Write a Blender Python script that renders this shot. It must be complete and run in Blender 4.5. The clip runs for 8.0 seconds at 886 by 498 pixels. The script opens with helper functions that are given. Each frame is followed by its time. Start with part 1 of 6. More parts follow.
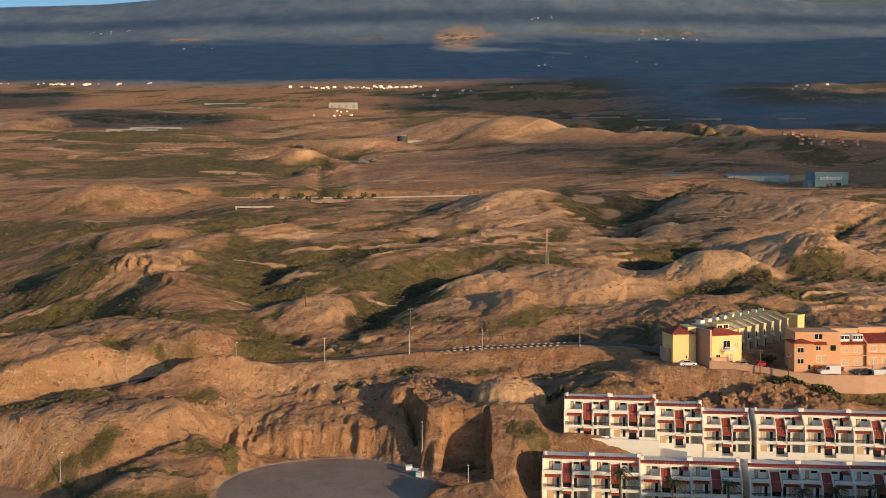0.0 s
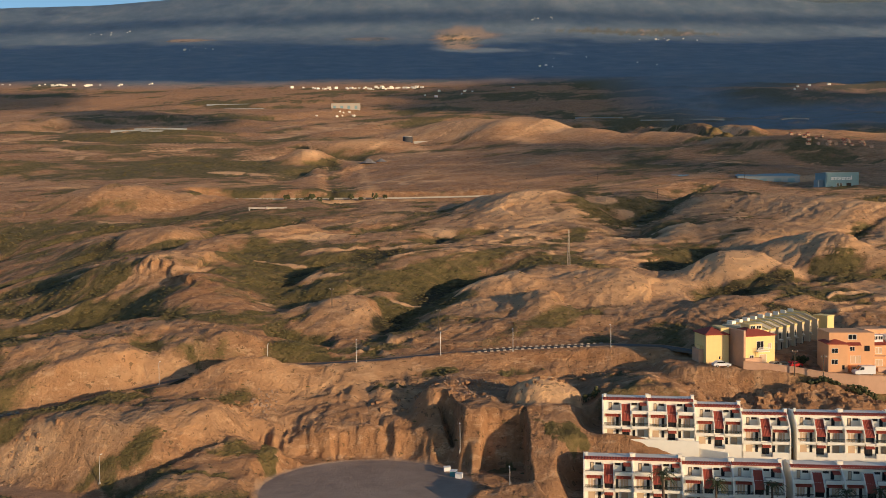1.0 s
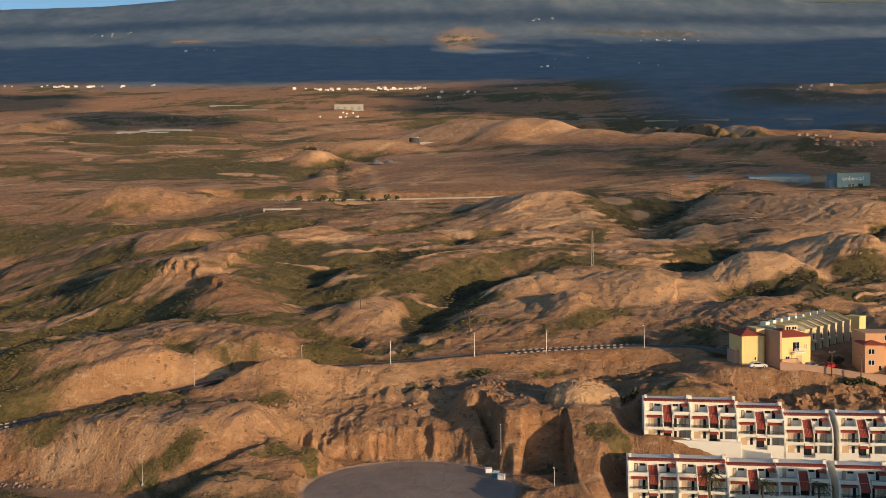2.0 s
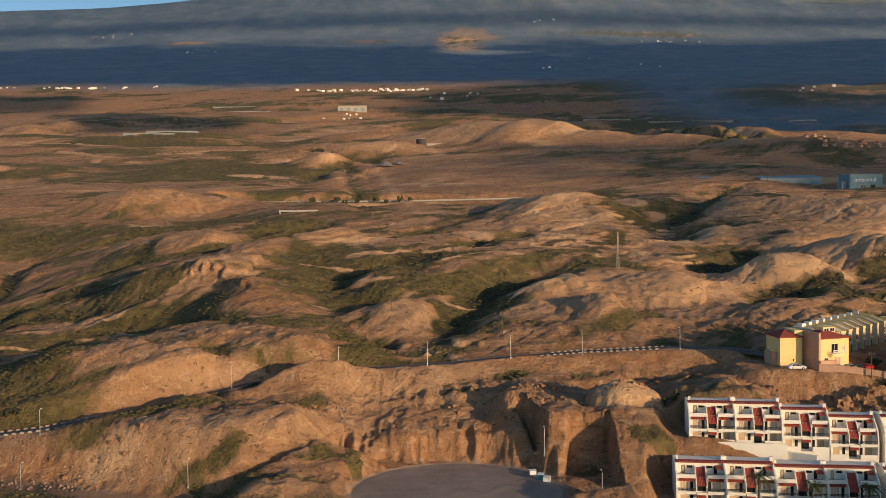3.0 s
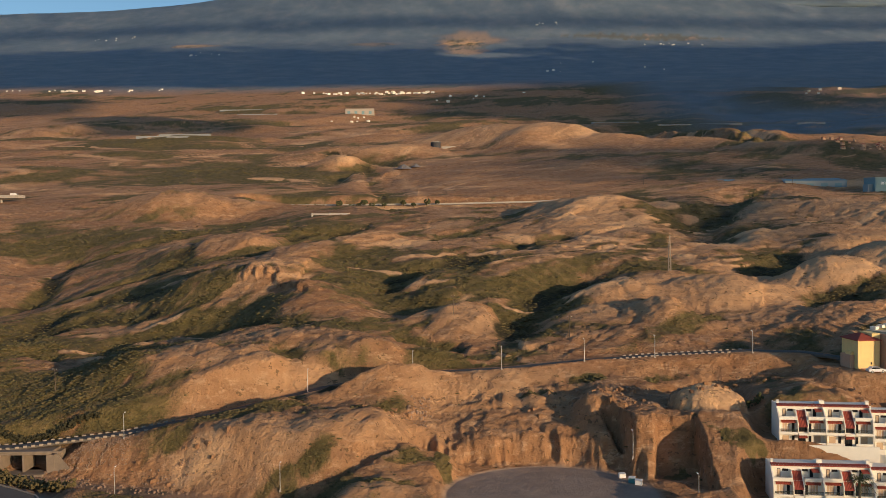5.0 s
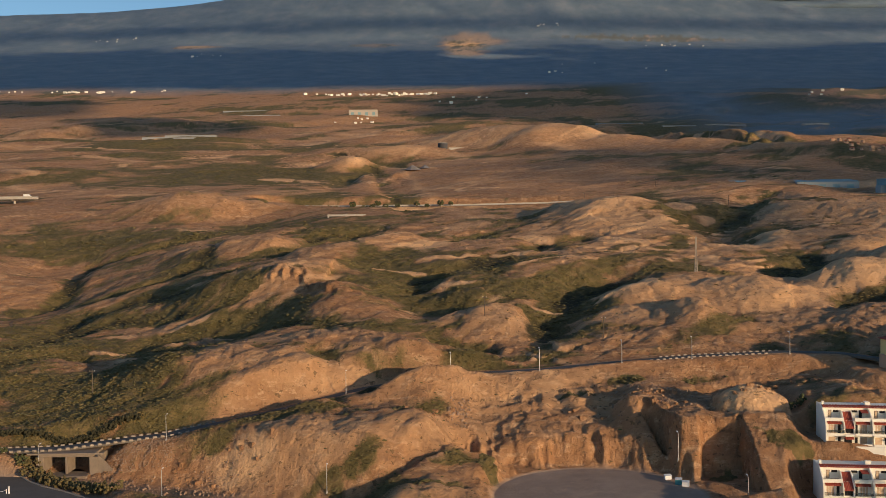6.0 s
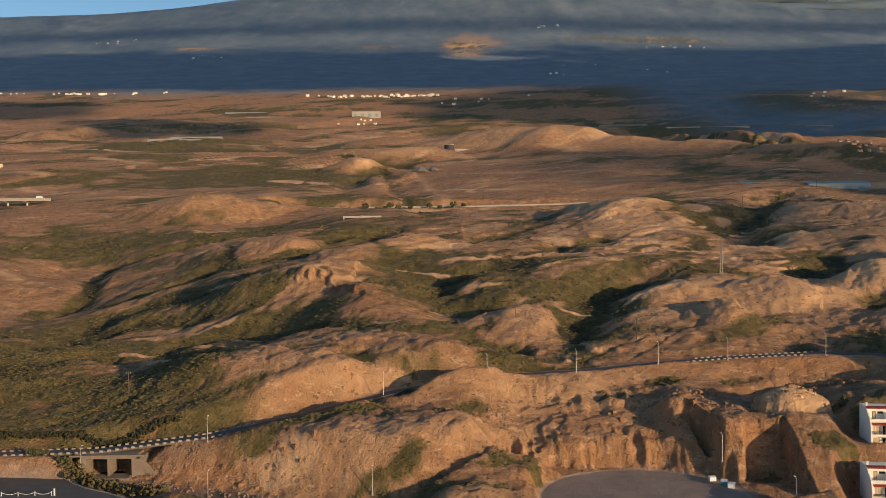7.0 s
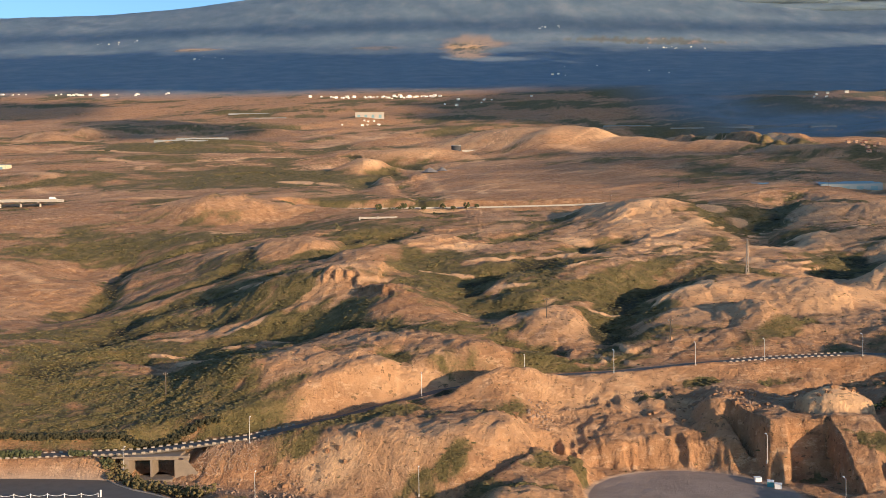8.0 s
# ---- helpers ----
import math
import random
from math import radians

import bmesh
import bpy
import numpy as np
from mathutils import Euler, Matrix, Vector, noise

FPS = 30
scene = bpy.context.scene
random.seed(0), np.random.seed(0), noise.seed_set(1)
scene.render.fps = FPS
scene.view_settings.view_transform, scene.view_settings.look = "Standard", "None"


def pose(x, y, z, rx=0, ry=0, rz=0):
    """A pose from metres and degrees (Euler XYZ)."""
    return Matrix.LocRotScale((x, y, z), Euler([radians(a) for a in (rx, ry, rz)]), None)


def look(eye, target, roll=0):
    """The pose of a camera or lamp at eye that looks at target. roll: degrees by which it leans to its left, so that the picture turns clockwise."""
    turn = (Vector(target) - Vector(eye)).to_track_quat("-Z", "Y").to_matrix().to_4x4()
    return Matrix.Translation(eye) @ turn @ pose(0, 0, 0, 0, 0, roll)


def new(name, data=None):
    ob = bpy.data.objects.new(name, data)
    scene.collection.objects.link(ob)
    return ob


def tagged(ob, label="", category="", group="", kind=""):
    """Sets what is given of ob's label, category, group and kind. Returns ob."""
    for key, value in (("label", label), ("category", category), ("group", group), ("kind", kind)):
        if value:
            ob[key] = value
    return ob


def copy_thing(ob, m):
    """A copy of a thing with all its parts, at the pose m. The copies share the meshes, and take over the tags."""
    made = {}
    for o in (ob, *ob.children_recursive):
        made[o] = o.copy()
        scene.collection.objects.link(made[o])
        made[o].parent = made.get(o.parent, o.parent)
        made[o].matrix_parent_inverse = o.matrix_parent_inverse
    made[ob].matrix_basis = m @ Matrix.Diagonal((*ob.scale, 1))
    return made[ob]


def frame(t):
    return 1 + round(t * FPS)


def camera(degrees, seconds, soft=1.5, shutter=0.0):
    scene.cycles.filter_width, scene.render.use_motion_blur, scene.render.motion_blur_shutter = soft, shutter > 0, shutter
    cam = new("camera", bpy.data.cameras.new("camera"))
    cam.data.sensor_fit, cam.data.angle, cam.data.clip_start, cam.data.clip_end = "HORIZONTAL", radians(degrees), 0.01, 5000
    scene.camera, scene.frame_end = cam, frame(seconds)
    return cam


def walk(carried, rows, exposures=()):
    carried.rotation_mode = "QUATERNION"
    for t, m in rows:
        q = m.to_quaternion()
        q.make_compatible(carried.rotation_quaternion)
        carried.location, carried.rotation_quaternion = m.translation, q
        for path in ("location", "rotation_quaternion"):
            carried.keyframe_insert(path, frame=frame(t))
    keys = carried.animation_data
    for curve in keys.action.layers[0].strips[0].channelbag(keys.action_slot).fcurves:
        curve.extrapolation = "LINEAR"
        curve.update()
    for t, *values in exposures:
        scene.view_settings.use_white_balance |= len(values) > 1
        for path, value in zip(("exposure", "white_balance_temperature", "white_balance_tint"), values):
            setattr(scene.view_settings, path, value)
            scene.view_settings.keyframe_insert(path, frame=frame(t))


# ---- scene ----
cam = camera(50.0, 8.0, soft=0.85)
METRES, EYE, TILT, LEAN, TURN = 75.0, 70.0, -2.5, 0.4, 0.0
ROWS = [
    (0.0, 0.0000, 0.0000, 0.0000, 0.000, 0.000, -0.000),
    (0.5, -0.0518, 0.0001, 0.0000, -0.033, 0.014, 0.055),
    (1.0, -0.1103, 0.0003, 0.0021, -0.068, 0.026, 0.082),
    (1.5, -0.1673, -0.0013, 0.0032, -0.080, 0.047, 0.123),
    (3.0, -0.3547, -0.0040, 0.0074, -0.157, 0.147, 0.203),
    (3.5, -0.4164, -0.0058, 0.0090, -0.174, 0.187, 0.213),
    (4.0, -0.4837, -0.0056, 0.0094, -0.193, 0.235, 0.223),
    (4.5, -0.5460, -0.0056, 0.0099, -0.211, 0.277, 0.235),
    (6.0, -0.7416, -0.0014, 0.0116, -0.286, 0.378, 0.249),
    (6.5, -0.8036, 0.0001, 0.0122, -0.331, 0.412, 0.274),
    (7.0, -0.8703, 0.0017, 0.0120, -0.370, 0.473, 0.272),
    (7.5, -0.9328, 0.0040, 0.0126, -0.394, 0.509, 0.306),
    (8.0, -0.9998, 0.0063, 0.0118, -0.427, 0.526, 0.308),
]
walk(cam, [(t, pose(0, 0, EYE, TILT, LEAN, TURN) @ pose(METRES * x, METRES * y, METRES * z, 90 + pitch, roll, yaw)) for t, x, y, z, yaw, pitch, roll in ROWS],
     exposures=[(0.0, 0.05, 6500, 10), (4.0, -0.05, 6500, 10), (6.6, -0.05, 6490, 10), (7.1, 0.03, 6450, 10), (7.4, 0.22, 6320, 10), (7.7, 0.53, 6120, 10), (8.0, 0.67, 6030, 10)])

# ---- light ----
SUN_ELEVATION, SUN_TURN = radians(9.0), radians(134.0)
SUN_WAY = Vector((math.sin(SUN_TURN) * math.cos(SUN_ELEVATION), math.cos(SUN_TURN) * math.cos(SUN_ELEVATION), math.sin(SUN_ELEVATION)))
world = bpy.data.worlds.new("sky")
scene.world = world
world.use_nodes = True
sky = world.node_tree.nodes.new("ShaderNodeTexSky")
sky.sky_type, sky.sun_disc = "NISHITA", False
sky.sun_elevation, sky.sun_rotation = SUN_ELEVATION, SUN_TURN
sky.dust_density, sky.air_density, sky.ozone_density = 0.8, 1.0, 3.2
world.node_tree.links.new(sky.outputs[0], world.node_tree.nodes["Background"].inputs[0])
world.node_tree.nodes["Background"].inputs[1].default_value = 0.15
sun = new("sun", bpy.data.lights.new("sun", "SUN"))
sun.data.energy, sun.data.angle, sun.data.color = 4.0, radians(0.6), (1.0, 0.725, 0.45)
sun.matrix_world = look((0, 0, 900), Vector((0, 0, 900)) - SUN_WAY)

# ---- materials ----
def matter(name, rough=0.9, metal=0.0):
    """An empty principled material; returns the material, its nodes, its links and the shader."""
    m = bpy.data.materials.new(name)
    m.use_nodes = True
    tree = m.node_tree
    shader = tree.nodes["Principled BSDF"]
    shader.inputs["Roughness"].default_value, shader.inputs["Metallic"].default_value = rough, metal
    shader.inputs["Specular IOR Level"].default_value = 0.25
    return m, tree.nodes, tree.links, shader


def speckle(tree_nodes, links, scale, detail=4.0, rough=0.6, where=None):
    n = tree_nodes.new("ShaderNodeTexNoise")
    n.inputs["Scale"].default_value, n.inputs["Detail"].default_value, n.inputs["Roughness"].default_value = scale, detail, rough
    if where is None:
        where = tree_nodes.new("ShaderNodeTexCoord").outputs["Object"]
    links.new(where, n.inputs["Vector"])
    return n.outputs["Fac"]


def ramp_of(tree_nodes, links, fac, stops):
    r = tree_nodes.new("ShaderNodeValToRGB")
    el = r.color_ramp.elements
    while len(el) < len(stops):
        el.new(0.5)
    for e, (p, c) in zip(el, stops):
        e.position, e.color = p, (*c, 1.0)
    links.new(fac, r.inputs["Fac"])
    return r.outputs["Color"]


def blend(tree_nodes, links, fac, a, b, how="MIX"):
    m = tree_nodes.new("ShaderNodeMix")
    m.data_type, m.blend_type = "RGBA", how
    for sock, v in ((m.inputs[0], fac), (m.inputs[6], a), (m.inputs[7], b)):
        if isinstance(v, (int, float)):
            sock.default_value = v
        elif isinstance(v, tuple):
            sock.default_value = (*v, 1.0)
        else:
            links.new(v, sock)
    return m.outputs[2]


def relief(tree_nodes, links, shader, height, strength, distance):
    b = tree_nodes.new("ShaderNodeBump")
    b.inputs["Strength"].default_value, b.inputs["Distance"].default_value = strength, distance
    links.new(height, b.inputs["Height"])
    links.new(b.outputs[0], shader.inputs["Normal"])


def plain(name, color, rough=0.8, metal=0.0, vary=0.25, scale=0.8, bump=0.0):
    """A surface of one colour with stains and grain at two scales."""
    m, n, l, s = matter(name, rough, metal)
    big, small = speckle(n, l, scale), speckle(n, l, scale * 9)
    dark, light = tuple(c * (1 - vary) for c in color), tuple(min(1, c * (1 + vary * 0.4)) for c in color)
    c1 = ramp_of(n, l, big, [(0.3, dark), (0.6, color)])
    l.new(blend(n, l, small, c1, light), s.inputs["Base Color"])
    if bump:
        relief(n, l, s, small, 0.6, bump)
    return m


def ground_matter():
    m, n, l, s = matter("dry_badland_ground", 0.95)
    at = n.new("ShaderNodeTexCoord").outputs["Object"]
    veg = n.new("ShaderNodeAttribute")
    veg.attribute_name = "cover"
    pale = n.new("ShaderNodeAttribute")
    pale.attribute_name = "pale"
    dark = n.new("ShaderNodeAttribute")
    dark.attribute_name = "gravel"
    big = speckle(n, l, 0.03, 5.0, 0.6, at)
    mid = speckle(n, l, 0.22, 6.0, 0.65, at)
    fine = speckle(n, l, 1.6, 5.0, 0.7, at)
    soil = ramp_of(n, l, big, [(0.25, (0.31, 0.145, 0.070)), (0.5, (0.45, 0.222, 0.102)), (0.75, (0.57, 0.31, 0.15))])
    soil = blend(n, l, 0.55, soil, ramp_of(n, l, mid, [(0.3, (0.17, 0.095, 0.052)), (0.55, (0.43, 0.248, 0.13)), (0.8, (0.60, 0.40, 0.235))]))
    # grey-brown wash and crusts in long patches
    wash = n.new("ShaderNodeMapping")
    wash.inputs["Rotation"].default_value, wash.inputs["Scale"].default_value = (0, 0, radians(-44)), (0.35, 1.0, 1.0)
    l.new(at, wash.inputs["Vector"])
    crust = speckle(n, l, 0.09, 7.0, 0.68, wash.outputs[0])
    soil = blend(n, l, ramp_of(n, l, crust, [(0.42, (0, 0, 0)), (0.62, (0.5, 0.5, 0.5))]), soil, ramp_of(n, l, mid, [(0.3, (0.22, 0.135, 0.08)), (0.7, (0.43, 0.28, 0.17))]))
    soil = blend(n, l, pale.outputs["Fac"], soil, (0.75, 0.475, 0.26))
    scrub = ramp_of(n, l, mid, [(0.3, (0.085, 0.074, 0.03)), (0.5, (0.15, 0.122, 0.05)), (0.72, (0.26, 0.185, 0.085))])
    chips = speckle(n, l, 0.5, 5.0, 0.75, wash.outputs[0])
    soil = blend(n, l, ramp_of(n, l, chips, [(0.54, (0, 0, 0)), (0.64, (0.6, 0.6, 0.6))]), soil, (0.66, 0.44, 0.265))
    soil = blend(n, l, ramp_of(n, l, chips, [(0.34, (0.6, 0.6, 0.6)), (0.41, (0, 0, 0))]), soil, (0.15, 0.092, 0.052))
    # scrub grows in tufts: the cover decides how many of them stand
    add = n.new("ShaderNodeMath")
    add.operation = "ADD"
    l.new(veg.outputs["Fac"], add.inputs[0])
    l.new(blend(n, l, 0.5, fine, mid), add.inputs[1])
    edge = n.new("ShaderNodeMapRange")
    edge.inputs["From Min"].default_value, edge.inputs["From Max"].default_value = 0.82, 1.12
    l.new(add.outputs[0], edge.inputs["Value"])
    col = blend(n, l, edge.outputs[0], soil, scrub)
    # dense shrubs, and the shade of gully beds put into the colour
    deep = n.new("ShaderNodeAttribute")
    deep.attribute_name = "thicket_shade"
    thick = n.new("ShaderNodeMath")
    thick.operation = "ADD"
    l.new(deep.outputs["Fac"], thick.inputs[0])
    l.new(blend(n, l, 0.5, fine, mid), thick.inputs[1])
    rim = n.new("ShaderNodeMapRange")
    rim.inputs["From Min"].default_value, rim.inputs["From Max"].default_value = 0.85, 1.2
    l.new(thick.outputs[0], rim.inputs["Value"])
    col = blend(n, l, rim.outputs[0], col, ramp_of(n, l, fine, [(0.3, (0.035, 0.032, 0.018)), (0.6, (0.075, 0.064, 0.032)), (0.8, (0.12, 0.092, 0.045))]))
    col = blend(n, l, dark.outputs["Fac"], col, ramp_of(n, l, blend(n, l, 0.65, mid, speckle(n, l, 0.07, 3.0, 0.5, at)), [(0.3, (0.24, 0.20, 0.17)), (0.7, (0.40, 0.335, 0.275))]))
    # distance haze put into the base colour as slate blue
    haze_attr = n.new("ShaderNodeAttribute")
    haze_attr.attribute_name = "haze_tint"
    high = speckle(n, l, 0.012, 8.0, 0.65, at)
    col = blend(n, l, haze_attr.outputs["Fac"], col, ramp_of(n, l, high, [(0.35, (0.15, 0.215, 0.27)), (0.52, (0.185, 0.25, 0.30)), (0.68, (0.24, 0.285, 0.32))]))
    # loose stones and single tufts: small dark spots of uneven size
    dots = n.new("ShaderNodeTexVoronoi")
    dots.inputs["Scale"].default_value = 0.55
    bend = n.new("ShaderNodeTexNoise")
    bend.inputs["Scale"].default_value, bend.inputs["Detail"].default_value = 1.1, 3.0
    l.new(at, bend.inputs["Vector"])
    warp = n.new("ShaderNodeVectorMath")
    warp.operation = "MULTIPLY_ADD"
    l.new(bend.outputs["Color"], warp.inputs[0])
    warp.inputs[1].default_value = (2.6, 2.6, 2.6)
    l.new(at, warp.inputs[2])
    l.new(warp.outputs[0], dots.inputs["Vector"])
    reach = n.new("ShaderNodeMath")
    reach.operation = "MULTIPLY"
    l.new(dots.outputs["Color"], reach.inputs[0])
    reach.inputs[1].default_value = 0.30
    near = n.new("ShaderNodeMath")
    near.operation = "LESS_THAN"
    l.new(dots.outputs["Distance"], near.inputs[0])
    l.new(reach.outputs[0], near.inputs[1])
    some = n.new("ShaderNodeMath")
    some.operation = "MULTIPLY"
    l.new(near.outputs[0], some.inputs[0])
    some.inputs[1].default_value = 0.6
    calm = n.new("ShaderNodeMath")
    calm.operation = "SUBTRACT"
    calm.use_clamp = True
    l.new(some.outputs[0], calm.inputs[0])
    l.new(dark.outputs["Fac"], calm.inputs[1])
    col = blend(n, l, calm.outputs[0], col, (0.10, 0.075, 0.04))
    col = blend(n, l, 1.0, col, (1.09, 1.04, 1.0), "MULTIPLY")
    l.new(col, s.inputs["Base Color"])
    rough = n.new("ShaderNodeMath")
    rough.operation = "MULTIPLY_ADD"
    l.new(mid, rough.inputs[0])
    rough.inputs[1].default_value = 2.2
    l.new(fine, rough.inputs[2])
    even = n.new("ShaderNodeMath")
    even.operation = "MULTIPLY_ADD"
    l.new(dark.outputs["Fac"], even.inputs[0])
    even.inputs[1].default_value, even.inputs[2].default_value = -0.95, 1.0
    tamed = n.new("ShaderNodeMath")
    tamed.operation = "MULTIPLY"
    l.new(rough.outputs[0], tamed.inputs[0])
    l.new(even.outputs[0], tamed.inputs[1])
    relief(n, l, s, tamed.outputs[0], 1.0, 0.75)
    return m


GROUND = ground_matter()
WHITE = plain("whitewashed_plaster", (0.91, 0.855, 0.73), 0.85, vary=0.08)
YELLOW = plain("yellow_plaster", (0.92, 0.69, 0.30), 0.85, vary=0.12)
ORANGE = plain("salmon_plaster", (0.76, 0.42, 0.22), 0.85, vary=0.12)
TILE_RED = plain("red_roof_tile", (0.36, 0.08, 0.052), 0.8, vary=0.3, scale=1.5)
ASPHALT = plain("old_asphalt", (0.14, 0.12, 0.10), 0.9, vary=0.3, scale=0.5)
CONCRETE = plain("weathered_concrete", (0.45, 0.40, 0.34), 0.9, vary=0.25, scale=0.7)
METAL = plain("galvanised_steel", (0.55, 0.55, 0.55), 0.45, 0.8, vary=0.15)

# ---- the land: one height field, shaped hill by hill ----
def lattice(ix, iy, seed):
    h = (ix.astype(np.int64) * 374761393 + iy.astype(np.int64) * 668265263 + seed * 974711) & 0x7FFFFFFF
    h = ((h ^ (h >> 13)) * 1274126177) & 0x7FFFFFFF
    return ((h ^ (h >> 16)) & 0xFFFF) / 65535.0


def grain(x, y, seed):
    """Smooth noise from -1 to 1 with a wavelength of about one."""
    ix, iy = np.floor(x), np.floor(y)
    u, v = x - ix, y - iy
    u, v = u * u * u * (u * (6 * u - 15) + 10), v * v * v * (v * (6 * v - 15) + 10)
    a, b = lattice(ix, iy, seed), lattice(ix + 1, iy, seed)
    c, d = lattice(ix, iy + 1, seed), lattice(ix + 1, iy + 1, seed)
    return 2 * ((a * (1 - u) + b * u) * (1 - v) + (c * (1 - u) + d * u) * v) - 1


def fbm(x, y, wave, octaves, seed, gain=0.5):
    total, amp = 0.0, 1.0
    for k in range(octaves):
        total = total + amp * grain(x / wave + 17.3 * k, y / wave - 9.1 * k, seed + k)
        wave, amp = wave / 2.03, amp * gain
    return total


def ridged(x, y, wave, octaves, seed, gain=0.5):
    total, amp = 0.0, 1.0
    for k in range(octaves):
        total = total + amp * (1 - 2 * np.abs(grain(x / wave + 5.7 * k, y / wave + 3.3 * k, seed + k)))
        wave, amp = wave / 2.03, amp * gain
    return total


def near_line(x, y, line):
    """Distance to a polyline, the signed side (left of its way: plus) and the way along it from 0 to 1."""
    best, side, along = np.full(x.shape, 1e9), np.zeros(x.shape), np.zeros(x.shape)
    lengths = [math.dist(a[:2], b[:2]) for a, b in zip(line, line[1:])]
    total, done = sum(lengths), 0.0
    for (a, b), n in zip(zip(line, line[1:]), lengths):
        dx, dy = (b[0] - a[0]) / n, (b[1] - a[1]) / n
        s = np.clip((x - a[0]) * dx + (y - a[1]) * dy, 0, n)
        d = np.hypot(x - a[0] - s * dx, y - a[1] - s * dy)
        closer = d < best
        best = np.where(closer, d, best)
        side = np.where(closer, dx * (y - a[1]) - dy * (x - a[0]), side)
        along = np.where(closer, (done + s) / total, along)
        done += n
    return best, np.sign(side), along


class Land:
    """Heights and ground cover at the points x, y."""

    def __init__(self, x, y):
        self.x, self.y = np.asarray(x, float), np.asarray(y, float)
        self.z = np.zeros(self.x.shape)
        self.cover, self.pale, self.gravel, self.haze_tint, self.thicket_shade = (np.zeros(self.x.shape) for _ in range(5))

    def slope(self, *knots):
        self.z += np.interp(self.y, [k[0] for k in knots], [k[1] for k in knots])

    def close(self, line, reach):
        xs, ys = [p[0] for p in line], [p[1] for p in line]
        return np.nonzero((self.x > min(xs) - reach) & (self.x < max(xs) + reach) & (self.y > min(ys) - reach) & (self.y < max(ys) + reach))

    def mound(self, x, y, r, h):
        k = self.close([(x, y)], 3.6 * r)
        self.z[k] += h * np.exp(-((self.x[k] - x) ** 2 + (self.y[k] - y) ** 2) / (2 * r * r))

    def oval(self, x, y, a, b, turn, soft):
        c, s = math.cos(radians(turn)), math.sin(radians(turn))
        k = self.close([(x, y)], 1.5 * max(a, b))
        u, v = (self.x[k] - x) * c + (self.y[k] - y) * s, (self.y[k] - y) * c - (self.x[k] - x) * s
        w = fbm(self.x[k], self.y[k], 0.5 * min(a, b), 3, 91)
        return k, np.clip((1 - np.hypot(u / a, v / b) + 0.22 * w) / soft, 0, 1)

    def hill(self, x, y, a, b, turn, h, flat=1.0):
        """An oval rise; flat below 1 gives it a level top and steep sides."""
        k, w = self.oval(x, y, a, b, turn, flat)
        self.z[k] += h * w * w * (3 - 2 * w)

    def scrub(self, x, y, a, b, turn, much):
        k, w = self.oval(x, y, a, b, turn, 0.5)
        self.cover[k] += much * w

    def chalk(self, x, y, a, b, turn, much):
        k, w = self.oval(x, y, a, b, turn, 0.4)
        self.pale[k] += much * w

    def gully(self, line, width, depth, green=0.5):
        k = self.close(line, 4 * width)
        wob = 0.35 * width * fbm(self.x[k], self.y[k], 2.2 * width, 3, 61)
        d, side, s = near_line(self.x[k] + wob, self.y[k] - wob, line)
        fade = np.clip(np.minimum(s, 1 - s) * 6, 0.12, 1)
        # one side falls gently away from the sun, the other is cut steep
        off = d * side * np.sign((line[-1][0] - line[0][0]) * -0.72 - (line[-1][1] - line[0][1]) * 0.69) + 0.8 * width
        cut = np.where(off > 0, np.exp(-((np.abs(off) / (2.0 * width)) ** 1.5)), np.exp(-((np.abs(off) / (0.8 * width)) ** 1.8)))
        rim = np.exp(-(((off - 3.2 * width) / (0.8 * width)) ** 2))
        self.z[k] += depth * fade * (0.2 * rim - cut)
        # rim paled like a lit crest, slope away from sun darkened as shaded scrub
        self.pale[k] += 0.35 * fade * np.exp(-(((off - 3.4 * width) / (0.5 * width)) ** 2))
        self.cover[k] += (green + 0.15) * fade * np.exp(-(((off - 0.7 * width) / (1.1 * width)) ** 2)) - 0.3 * fade * rim
        self.thicket_shade[k] += (0.5 + green) * fade * np.exp(-(((off - 0.3 * width) / (0.95 * width)) ** 2))

    def ridge(self, line, front, drop, back, bare=0.0):
        """A rounded crest along a line of x, y, z that falls by drop over front metres towards -y and over back metres behind."""
        # both ends run out gently
        (ax, ay, az), (bx, by, bz) = line[0], line[1]
        (cx, cy, cz), (ex, ey, ez) = line[-2], line[-1]
        m, n = 1.1 * front / math.hypot(ax - bx, ay - by), 1.1 * front / math.hypot(ex - cx, ey - cy)
        line = [(ax + m * (ax - bx), ay + m * (ay - by), az - 0.8 * drop), *line, (ex + n * (ex - cx), ey + n * (ey - cy), ez - 0.8 * drop)]
        k = self.close(line, 2.2 * max(front, back))
        wob = 0.16 * front * fbm(self.x[k], self.y[k], 1.1 * front, 3, 131)
        d, side, s = near_line(self.x[k] + wob, self.y[k] - wob, line)
        lengths = np.cumsum([0] + [math.dist(a[:2], b[:2]) for a, b in zip(line, line[1:])])
        top = np.interp(s * lengths[-1], lengths, [p[2] for p in line])
        q = d / np.where(side < 0, front, back)
        bell = (1 - np.clip(q / 1.35, 0, 1) ** 2) ** 2
        # rain has cut shallow rills down the flanks
        rill = (1 - np.abs(grain(s * lengths[-1] / (0.3 * front) + 0.8 * wob, 0.4 * q + 3.0 * s, 133))) ** 4
        lift = bell * np.maximum(top - self.z[k], 0) - 0.05 * drop * rill * bell * np.clip(2 * q, 0, 1)
        self.z[k] += lift
        # colour also carries the light: bare front paler, lee greener with shrubs and shade
        lit_face = np.clip(1.3 * bell, 0, 1) * (side < 0)
        shaded_lee = bell * (side > 0) * np.clip(q * 4, 0, 1)
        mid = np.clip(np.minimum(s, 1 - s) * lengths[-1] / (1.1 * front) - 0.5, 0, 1)
